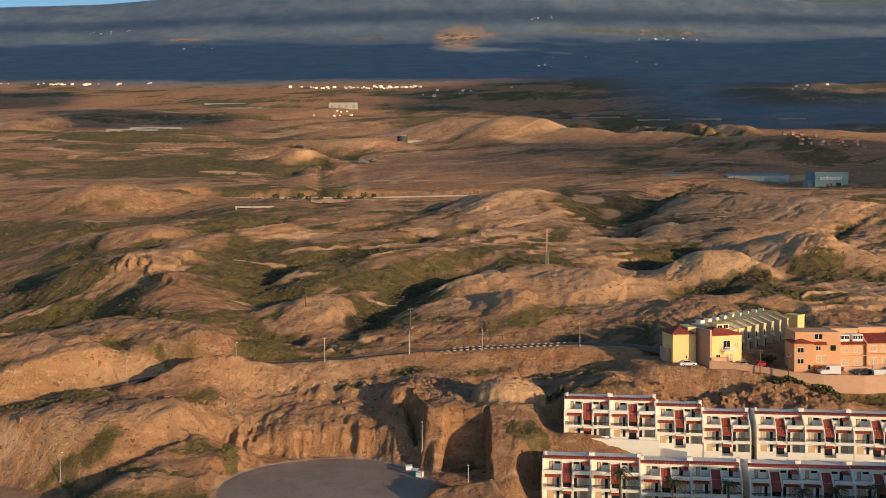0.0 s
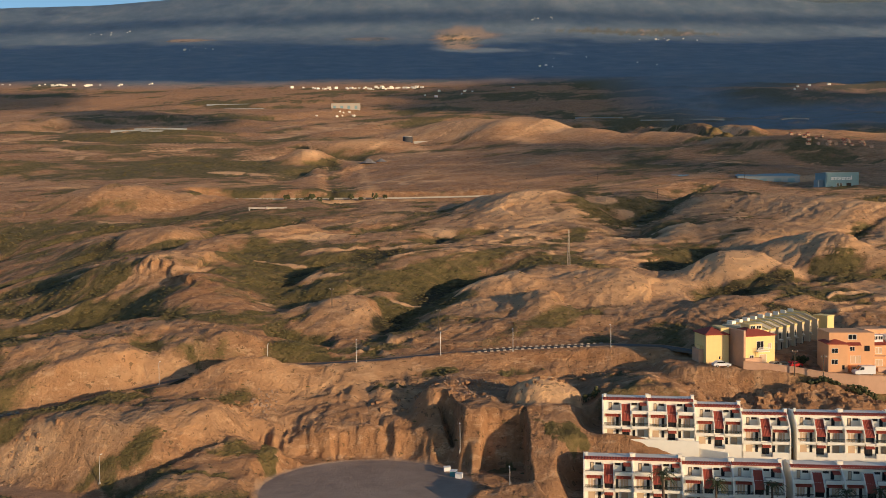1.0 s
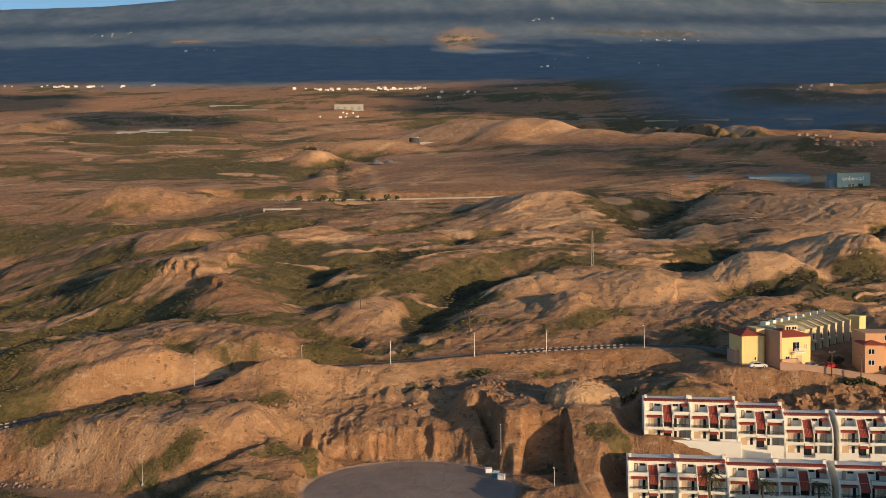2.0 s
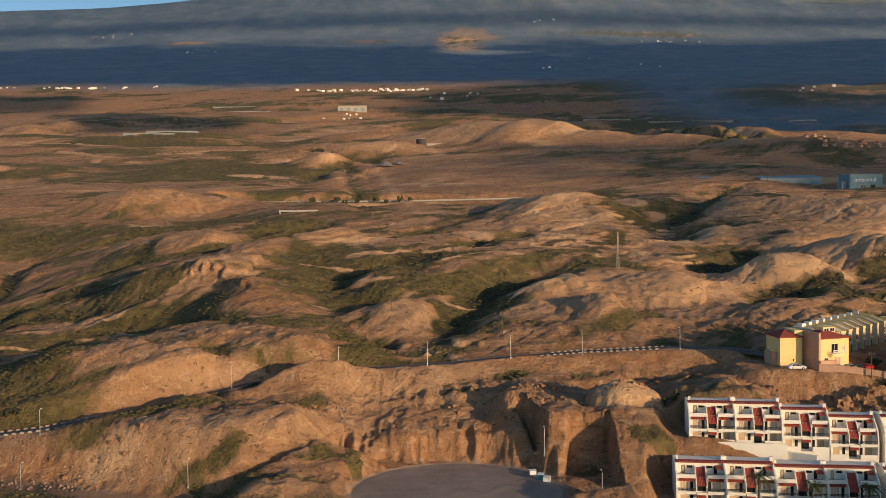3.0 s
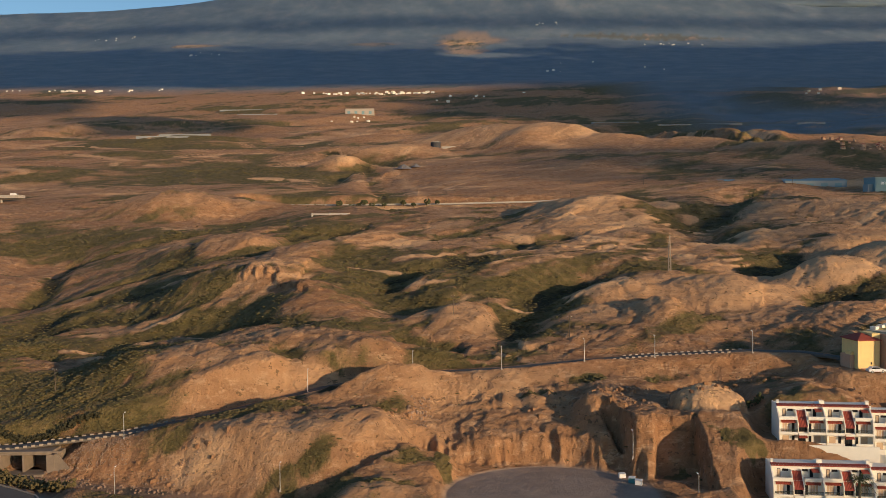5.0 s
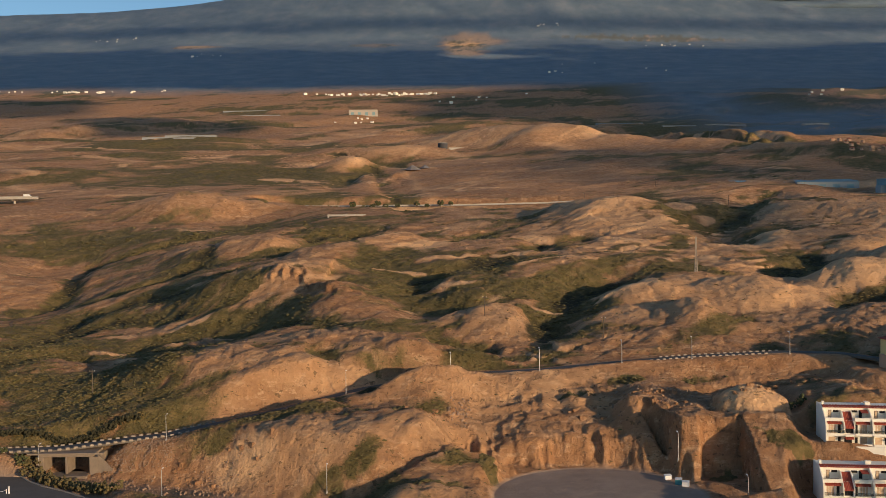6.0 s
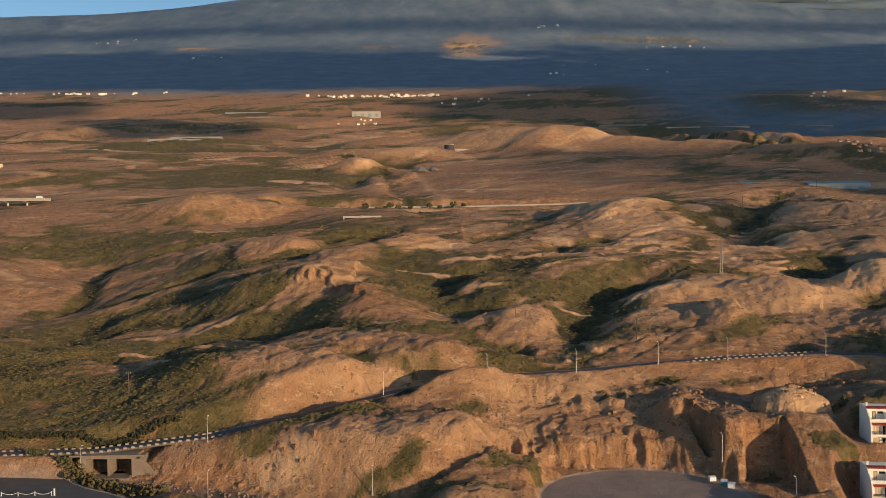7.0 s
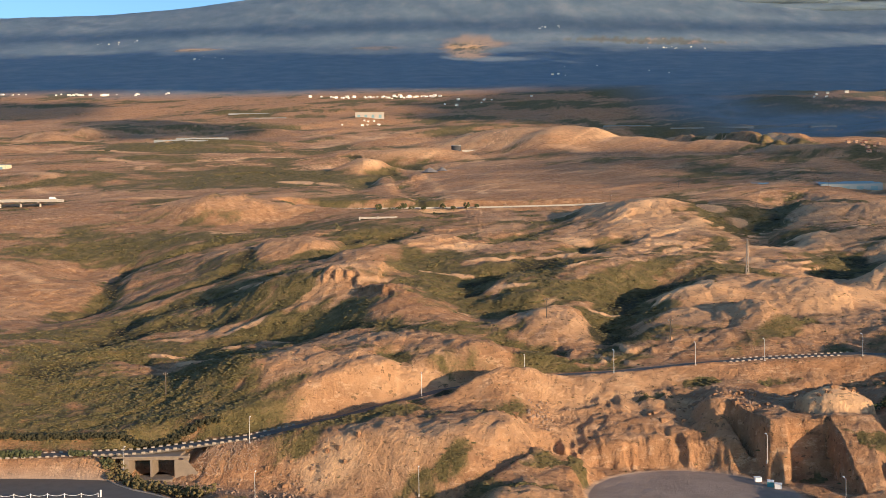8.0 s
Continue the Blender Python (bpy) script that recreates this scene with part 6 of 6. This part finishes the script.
# ---- far houses, sheds and greenhouses ----
def town_house(size, label, roof_mat):
    w, d, h = size
    t = thing("town_house", label, "house", "houses of the far town", pose(0, 0, -500))
    wall = PEACH if label.startswith("sand") else WHITE
    part("facade", box(-w / 2, w / 2, -d / 2, d / 2, -3, h, bevel=0.1), wall, t)
    if roof_mat is TILE_RED:
        part("roof", hip_roof(-w / 2, w / 2, -d / 2, d / 2, h, 1.8), TILE_RED, t)
    else:
        part("parapet", box(-w / 2 - 0.1, w / 2 + 0.1, -d / 2 - 0.1, d / 2 + 0.1, h, h + 0.7, bevel=0.1), wall, t)
    for k in range(3):
        x = -w / 2 + w * (k + 0.5) / 3
        part("window", box(x - 0.6, x + 0.6, -d / 2 - 0.06, -d / 2 + 0.02, h * 0.45, h * 0.45 + 1.4), GLASS, t)
    return t


kinds = [((9, 8, 4.5), "small white flat-roofed house in the hillside town", WHITE), ((14, 9, 7), "white two-storey house in the hillside town", WHITE), ((20, 10, 6), "long white house in the hillside town", WHITE),
         ((11, 9, 4.5), "white house with a red tile roof on the hill", TILE_RED), ((7, 6, 3.4), "sand-coloured house with a red tile roof on the hill", TILE_RED), ((6.5, 6, 3.4), "sand-coloured flat-roofed house on the hill", CONCRETE)]
made = {}
rng = random.Random(12)
for n, x0, x1, y0, y1, types in ((20, -1110, -830, 2735, 2690, (0, 1, 2)), (26, -420, -190, 2600, 2560, (0, 1, 0)), (34, -200, -55, 2610, 2545, (0, 1, 2)), (7, -50, 75, 2500, 2360, (0, 1)), (9, -1420, -1130, 2760, 2700, (0, 2)),
                                 (1, 184, 185, 2547, 2548, (2,)), (7, -1690, -1450, 4480, 4420, (0, 1)), (6, -1100, -900, 3950, 3850, (0, 1)), (5, 400, 520, 4480, 4420, (1, 2)), (8, 700, 1150, 4230, 4150, (0, 1)),
                                 (8, -300, -190, 2060, 1990, (0, 3)), (24, 345, 420, 985, 925, (4, 4, 5)), (7, 250, 900, 3600, 3200, (0, 1)), (6, 820, 1200, 2450, 2300, (0, 1))):
    for i in range(n):
        k = types[i % len(types)]
        x, y = rng.uniform(x0, x1), rng.uniform(min(y0, y1), max(y0, y1))
        m = pose(x, y, ground_height(x, y) + 0.4, 0, 0, rng.uniform(-30, 30)) @ Matrix.Scale(rng.uniform(0.32, 0.62), 4)
        if k not in made:
            made[k] = town_house(*kinds[k])
            made[k].matrix_basis = m
        else:
            copy_thing(made[k], m @ Matrix.Scale(1 / made[k].scale.x, 4))
SHEET = plain("milky_plastic_sheet", (0.30, 0.31, 0.31), 0.6, vary=0.3, scale=0.1)


def greenhouse(x, y, length, label="long low greenhouse of milky plastic sheet"):
    g = ground_height(x + length / 2, y)
    t = thing("greenhouse", label, "greenhouse", "greenhouses on the plain", pose(x, y, g, 0, 0, 0))
    part("cover", tiled_slope(0, length, 0, 1.6, 9, 2.2, pitch=5, thick=0.3), SHEET, t)
    part("front", box(0, length, 0.05, 0.2, -2, 1.6), SHEET, t)
    part("back", box(0, length, 8.8, 8.95, -2, 2.0), SHEET, t)
    return t


for x, y, n in ((-452, 1282, 52), (-430, 1312, 70), (-405, 1262, 28), (-500, 2160, 90), (350, 1712, 60), (430, 1728, 75), (250, 1830, 90), (-620, 1500, 60), (620, 1760, 50), (-560, 2250, 120)):
    greenhouse(x, y, n)


def plain_hall(x, y, w, d, h, mat, label):
    g = ground_height(x + w / 2, y)
    t = thing("shed", label, "building", m=pose(x, y, g))
    part("facade", box(0, w, 0, d, -3, h, bevel=0.1), mat, t)
    part("roof", tiled_slope(-0.4, w + 0.4, -0.4, h, d + 0.4, h + 1.0, pitch=1.5, thick=0.1), SHEET, t)
    for k in range(4):
        a = w * (k + 0.3) / 4
        part("door", box(a, a + w * 0.1, -0.08, 0.02, -0.5, h * 0.55), CLAD, t)
    return t


plain_hall(-248, 2085, 62, 24, 12, CONCRETE, "large grey shed with a white roof on the plain")
plain_hall(-540, 930, 48, 12, 4.5, GREY_PLASTER, "long cream farm shed beside the highway")
plain_hall(-545, 860, 34, 10, 6.0, GREY_PLASTER, "cream warehouse beside the highway")

# ---- parking ground, hedge, palms, cars and small things ----
def car_park():
    edge = [(-260, 206.5), (-160, 206.5), (-152, 206.3), (-147, 204.6), (-143.5, 200.5), (-139, 196.5), (-133.5, 193), (-127, 188), (-122, 180), (-122, 165), (-260, 165)]
    tagged(link_mesh("car_park", prism(edge, 14.9, 15.42, "z"), ASPHALT), "grey asphalt parking ground at the foot of the road bank", "car park", kind="structure")
    line = [(x, y, 15.42) for x, y in edge[:9]]
    bm, _ = ribbon(line, [(-0.15, -0.4), (-0.15, 0.16), (0.15, 0.16), (0.15, -0.4)], 0.0)
    tagged(link_mesh("kerb", bm, BLOCK), "pale concrete kerb round the parking ground", "kerb", kind="structure")


car_park()


def chain_fence():
    t = thing("chain_fence", "low white posts with a sagging rope along the parking ground", "fence")
    xs = [-178 + 3.4 * k for k in range(11)]
    for x in xs:
        p = part("post", tube((x, 191.5, 15.3), (x, 191.5, 16.25), 0.09, 0.08, 8), WHITE_PAINT, t)
        part("cap", tube((x, 191.5, 16.25), (x, 191.5, 16.33), 0.12, 0.05, 8), WHITE_PAINT, p)
    for a, b in zip(xs, xs[1:]):
        bm = bmesh.new()
        last = None
        for i in range(9):
            s = i / 8
            p = (a + (b - a) * s, 191.5, 16.15 - 1.5 * s * (1 - s))
            if last:
                tube(last, p, 0.05, 0.05, 5, bm)
            last = p
        part("rope", bm, WHITE_PAINT, t)
    part("sign_post", box(-143.6, -143.3, 191.4, 191.6, 15.3, 16.9, bevel=0.03), WHITE_PAINT, t)
    return t


chain_fence()
HEDGE = plain("dry_green_hedge", (0.135, 0.105, 0.045), 0.95, vary=0.5, scale=2.0)


DARK_LEAF = plain("dark_ditch_leaves", (0.05, 0.046, 0.025), 0.95, vary=0.5, scale=2.0)


def hedge(line, height, width, seed, label, mat=HEDGE):
    rng = random.Random(seed)
    bm = bmesh.new()
    for a, b in zip(line, line[1:]):
        n = max(2, int(math.dist(a, b) / 0.42))
        for i in range(n):
            x, y = a[0] + (b[0] - a[0]) * i / n, a[1] + (b[1] - a[1]) * i / n
            g = ground_height(x, y)
            for _ in range(6):
                leaf_clumps(rng, (x + rng.uniform(-width, width), y + rng.uniform(-width, width) * 0.7, g + height * rng.uniform(0.15, 0.75)), (0.3, 0.3, 0.25), 2, 0.32, bm)
    return tagged(link_mesh("hedge", bm, mat), label, "hedge")


hedge([(-147, 207), (-142.5, 203), (-137, 199.5), (-131, 196), (-126, 193), (-121.5, 189)], 2.5, 2.3, 5, "thick dry brownish-green hedge along the parking ground kerb")
hedge([(-214, 213), (-186, 216), (-160, 216.8), (-142, 217.6), (-126, 221.5)], 1.7, 1.1, 14, "dense dark shrubs in the ditch behind the road", DARK_LEAF)
hedge([(-172, 208.5), (-163, 208.7)], 1.9, 0.9, 6, "green shrubs on the bank below the road", LEAF)
hedge([(-156, 208.6), (-152, 208.6)], 1.5, 0.6, 7, "green shrubs on the bank below the road", LEAF)
hedge([(-148, 206), (-146, 205)], 2.2, 0.9, 8, "leafy green bush beside the bridge", LEAF)
hedge([(24, 213.5), (27, 213)], 1.8, 1.0, 9, "green bush on the slope above the white houses", LEAF)
hedge([(84.5, 213.8), (90, 213.4)], 2.6, 1.1, 10, "large grey-green bush below the estate wall", LEAF)
hedge([(76, 217), (82, 214.8)], 1.0, 0.8, 11, "bright green weeds below the estate wall", LEAF)
hedge([(77.6, 229), (80, 231)], 2.6, 1.2, 12, "dark leafy tree mass between the houses", LEAF)


def palm(m, seed, height):
    rng = random.Random(seed)
    t = thing("palm_tree", "date palm with drooping fronds in front of the white houses", "palm tree", "palms before the white houses", m)
    bm = bmesh.new()
    last, r = Vector((0, 0, -1.5)), 0.26
    for k in range(7):
        p = Vector((0.05 * math.sin(k), 0.04 * k, -1.5 + (height + 1.5) * (k + 1) / 7))
        tube(last, p, r * 1.12, r * 0.96, 9, bm)
        last, r = p, r * 0.97
    part("trunk", bm, BARK, t)
    for k in range(26):
        a, rise = k * 2.4 + rng.random() * 0.4, rng.uniform(-0.35, 1.15)
        bm = bmesh.new()
        n, size = 9, rng.uniform(2.3, 3.1)
        spine = []
        for i in range(n + 1):
            s = i / n
            out = size * s * (1 - 0.25 * max(0, -rise))
            spine.append(Vector((math.cos(a) * out, math.sin(a) * out, height + size * (rise * s - (0.55 + 0.5 * rise * 0.4) * s * s * 1.35))))
        across = Vector((-math.sin(a), math.cos(a), 0))
        for i in range(n):
            s = (i + 0.5) / n
            w = 0.55 * math.sin(math.pi * min(1, 0.15 + 0.85 * s)) + 0.05
            for side in (-1, 1):
                p, q = spine[i], spine[i + 1]
                mid = (p + q) / 2 + across * side * w + (q - p) * 0.9 + Vector((0, 0, -0.35 * w))
                bm.faces.new([bm.verts.new(v) for v in (p, p.lerp(q, 0.55), mid)])
            tube(spine[i], spine[i + 1], 0.03, 0.025, 4, bm)
        part("frond", bm, PALM, t)
    return t


PALM = plain("palm_frond_green", (0.06, 0.075, 0.03), 0.7, vary=0.4, scale=2.0)
first_palm = None
for k, (x, y, top) in enumerate(((33.0, 176.5, 20.0), (42.6, 175.0, 18.6), (52.6, 174.0, 18.4), (65.4, 172.0, 17.6), (71.2, 171.0, 18.0), (79.0, 171.0, 18.4))):
    g = ground_height(x, y)
    if first_palm is None:
        first_palm, base = palm(pose(x, y, g), 3, top - g), top - g
    else:
        copy_thing(first_palm, pose(x, y, g, 0, 0, 67 * k) @ Matrix.Scale((top - g) / base, 4))


def car(m, paint, label, van=False):
    t = thing("van" if van else "car", label, "van" if van else "car", "parked cars of the estate", m)
    if van:
        low = [(-2.4, 0.35), (2.3, 0.35), (2.45, 0.75), (2.35, 1.1), (1.5, 1.3), (0.9, 2.2), (-2.4, 2.25)]
        part("body", prism(low, -0.95, 0.95, "y"), paint, t)
        glass = [(1.4, 1.32), (0.95, 2.0), (0.3, 2.0), (0.3, 1.32)]
    else:
        low = [(-2.05, 0.35), (2.05, 0.35), (2.1, 0.6), (1.95, 0.85), (0.95, 0.98), (-1.75, 1.02), (-2.1, 0.9)]
        part("body", prism(low, -0.85, 0.85, "y"), paint, t)
        part("cabin", prism([(0.95, 0.95), (0.35, 1.45), (-1.1, 1.48), (-1.75, 0.98)], -0.72, 0.72, "y"), paint, t)
        glass = [(0.78, 1.0), (0.3, 1.38), (-1.05, 1.4), (-1.5, 1.02)]
    wide = 0.97 if van else 0.74
    for side in (-1, 1):
        part("side_window", prism(glass, side * wide - 0.012, side * wide + 0.012, "y"), GLASS, t)
    front = [(1.52, 1.33), (0.98, 2.14), (1.01, 2.16), (1.56, 1.35)] if van else [(0.97, 0.99), (0.42, 1.42), (0.45, 1.45), (1.01, 1.01)]
    part("windscreen", prism(front, -0.68, 0.68, "y"), GLASS, t)
    x = 2.36 if van else 2.0
    for side in (-1, 1):
        part("headlight", box(x - 0.1, x + 0.08, side * 0.62 - 0.14, side * 0.62 + 0.14, 0.62, 0.78), WHITE_PAINT, t)
    wheels(t, [(a, b) for a in ((1.5, -1.45) if van else (1.3, -1.25)) for b in (-0.78, 0.78)], 0.33)
    return t


PAINT_WHITE = plain("white_car_paint", (0.75, 0.75, 0.75), 0.3, vary=0.05)
PAINT_RED = plain("red_car_paint", (0.42, 0.03, 0.03), 0.3, vary=0.05)
PAINT_DARK = plain("dark_blue_car_paint", (0.03, 0.04, 0.06), 0.3, vary=0.05)
PAINT_GREY = plain("silver_car_paint", (0.35, 0.36, 0.37), 0.3, 0.4, vary=0.05)
for x, y, turn, paint, label, van in ((57.8, 224.2, 4, PAINT_WHITE, "white car parked beside the yellow house", False), (89.5, 219.4, 182, PAINT_WHITE, "white delivery van parked by the salmon house", True),
                                      (92.6, 218.0, 175, PAINT_WHITE, "white hatchback parked by the estate wall", False), (97.6, 219.6, 178, PAINT_DARK, "dark blue car parked by the estate wall", False),
                                      (101.6, 218.8, 3, PAINT_WHITE, "white compact van parked by the estate wall", True), (106.3, 220.0, 12, PAINT_RED, "red car parked by the salmon houses", False),
                                      (70.8, 224.6, 30, PAINT_GREY, "silver car parked before the yellow houses", False), (73.4, 225.8, 28, PAINT_DARK, "dark car parked before the yellow houses", False), (76.0, 226.6, 30, PAINT_RED, "dull red car parked before the yellow houses", False)):
    car(pose(x, y, ground_height(x, y) + 0.03, 0, 0, turn), paint, label, van)

TEAL = plain("teal_painted_metal", (0.08, 0.26, 0.27), 0.6, vary=0.2)


def container(x, y, w, d, h, mat, label, turn):
    t = thing("container", label, "container", m=pose(x, y, ground_height(x, y), 0, 0, turn))
    part("body", prism([(-d / 2, -0.4), (d / 2, -0.4), (d / 2, h), (-d / 2 + 0.15, h * 0.9)], -w / 2, w / 2), mat, t)
    part("lid", tiled_slope(-w / 2 - 0.05, w / 2 + 0.05, -d / 2 - 0.05, h * 0.92, d / 2 + 0.05, h + 0.06, pitch=0.8, thick=0.03), WHITE_PAINT, t, "white lid")
    return t


container(-7.6, 198.9, 1.4, 0.9, 0.9, WHITE_PAINT, "small white container beside the lamp post", 10)
container(-6.3, 195.0, 1.3, 1.2, 1.2, TEAL, "teal container with a white lid on the gravel lot", -20)
container(-5.2, 193.6, 1.4, 1.0, 1.0, WHITE_PAINT, "white container on the gravel lot", -20)
container(6.6, 183.4, 1.7, 1.0, 0.9, WHITE_PAINT, "low white container beside a post", 8)
copy_thing(lamp, pose(4.6, 184.0, ground_height(4.6, 184.0)))

STONE = plain("broken_pink_stone", (0.33, 0.22, 0.15), 0.95, vary=0.35, scale=1.2)


STONE_PALE = plain("broken_pale_pink_stone", (0.38, 0.25, 0.165), 0.95, vary=0.35, scale=1.2)


def stones(spots, label, seed, mat=STONE):
    """A bank of broken stones: one block of stuff."""
    rng = random.Random(seed)
    bm = bmesh.new()
    for count, x0, x1, y0, y1, size in spots:
        for _ in range(count):
            x, y = rng.uniform(x0, x1), rng.uniform(y0, y1)
            r = size * rng.uniform(0.4, 1.2)
            m = Matrix.Translation((x, y, ground_height(x, y) + 0.15 * r)) @ Euler((rng.random() * 6, rng.random() * 6, rng.random() * 6)).to_matrix().to_4x4() @ Matrix.Diagonal((r, r * rng.uniform(0.6, 1), r * rng.uniform(0.5, 0.9), 1))
            got = bmesh.ops.create_icosphere(bm, subdivisions=1, radius=1, matrix=m)
            c = m.translation
            for v in got["verts"]:
                v.co = c + (v.co - c) * rng.uniform(0.7, 1.25)
    return tagged(link_mesh("rubble", bm, mat), label, "rubble", kind="stuff")


stones(((620, -129, -115, 206.5, 214, 0.2),), "broken pink stones piled on the road bank beside the bridge", 1, STONE_PALE)
stones(((150, -130, -98, 196, 205, 0.36),), "stones and boulders strewn along the dry stream bed", 2)
stones(((50, -54, -48, 218, 230, 0.45), (70, -4, 24, 214, 232, 0.45), (60, 48, 92, 208, 217, 0.4), (50, -16, 0, 216, 232, 0.4)), "loose brown boulders on the eroded slopes", 3)



def rock_matter():
    m, n, l, s = matter("cracked_brown_tuff", 0.95)
    info = n.new("ShaderNodeObjectInfo").outputs["Random"]
    grit, band = speckle(n, l, 2.2, 6.0, 0.7), speckle(n, l, 0.6, 4.0, 0.6)
    one = ramp_of(n, l, band, [(0.3, (0.24, 0.125, 0.065)), (0.55, (0.36, 0.195, 0.10)), (0.75, (0.46, 0.28, 0.155))])
    two = ramp_of(n, l, grit, [(0.35, (0.17, 0.095, 0.055)), (0.65, (0.42, 0.25, 0.14))])
    l.new(blend(n, l, info, one, blend(n, l, 0.5, one, two)), s.inputs["Base Color"])
    relief(n, l, s, grit, 0.9, 0.25)
    return m


ROCK = rock_matter()


def rock(m, seed):
    """A broken block of tuff with flat cleft faces and a rough top, sunk into the slope."""
    rng = random.Random(seed)
    bm = bmesh.new()
    bmesh.ops.create_cube(bm, size=2)
    bmesh.ops.subdivide_edges(bm, edges=bm.edges[:], cuts=3, use_grid_fill=True)
    shift = Vector((seed * 3.1, seed * 1.7, 0))
    for v in bm.verts:
        p = v.co.copy()
        round_off = 1 - 0.13 * (p.length_squared - 1) / 2
        v.co = p * round_off + noise.noise_vector(p * 0.8 + shift) * 0.42 + noise.noise_vector(p * 2.3 + shift) * 0.16
    ob = link_mesh("rock", bm, ROCK)
    ob.matrix_basis = m
    return tagged(ob, "cracked brown tuff rock jutting from the slope", "rock", "rocks jutting from the slopes")


rng = random.Random(77)
bases = {}
for count, x0, y0, x1, y1, spread, size in ((30, 58, 213.6, 90, 209.5, 2.2, 0.85), (22, 60, 215.5, 92, 212.4, 1.0, 0.75), (12, 44, 216, 58, 217, 2.5, 0.7), (20, -26, 221, 4, 227, 2.6, 0.9), (9, -8, 214, 2, 219, 2.0, 1.0),
                                            (16, -116, 205, -92, 203, 3.0, 0.65), (10, 10, 211.6, 20, 212.4, 0.6, 0.8), (7, 24, 229, 40, 231, 2.0, 1.3), (8, -64, 216, -52, 222, 3.0, 0.9)):
    for i in range(count):
        t = (i + rng.random()) / count
        x, y = x0 + (x1 - x0) * t + rng.uniform(-0.5, 0.5), y0 + (y1 - y0) * t + rng.uniform(-spread, spread)
        r = size * rng.uniform(0.55, 1.25)
        m = pose(x, y, ground_height(x, y) - 0.25 * r, rng.uniform(-14, 14), rng.uniform(-14, 14), rng.uniform(0, 360)) @ Matrix.Diagonal((r * rng.uniform(0.7, 1.2), r * rng.uniform(0.6, 0.9), r * rng.uniform(0.7, 1.15), 1))
        k = rng.randrange(5)
        if k in bases:
            copy_thing(bases[k], m)
        else:
            bases[k] = rock(m, k + 1)
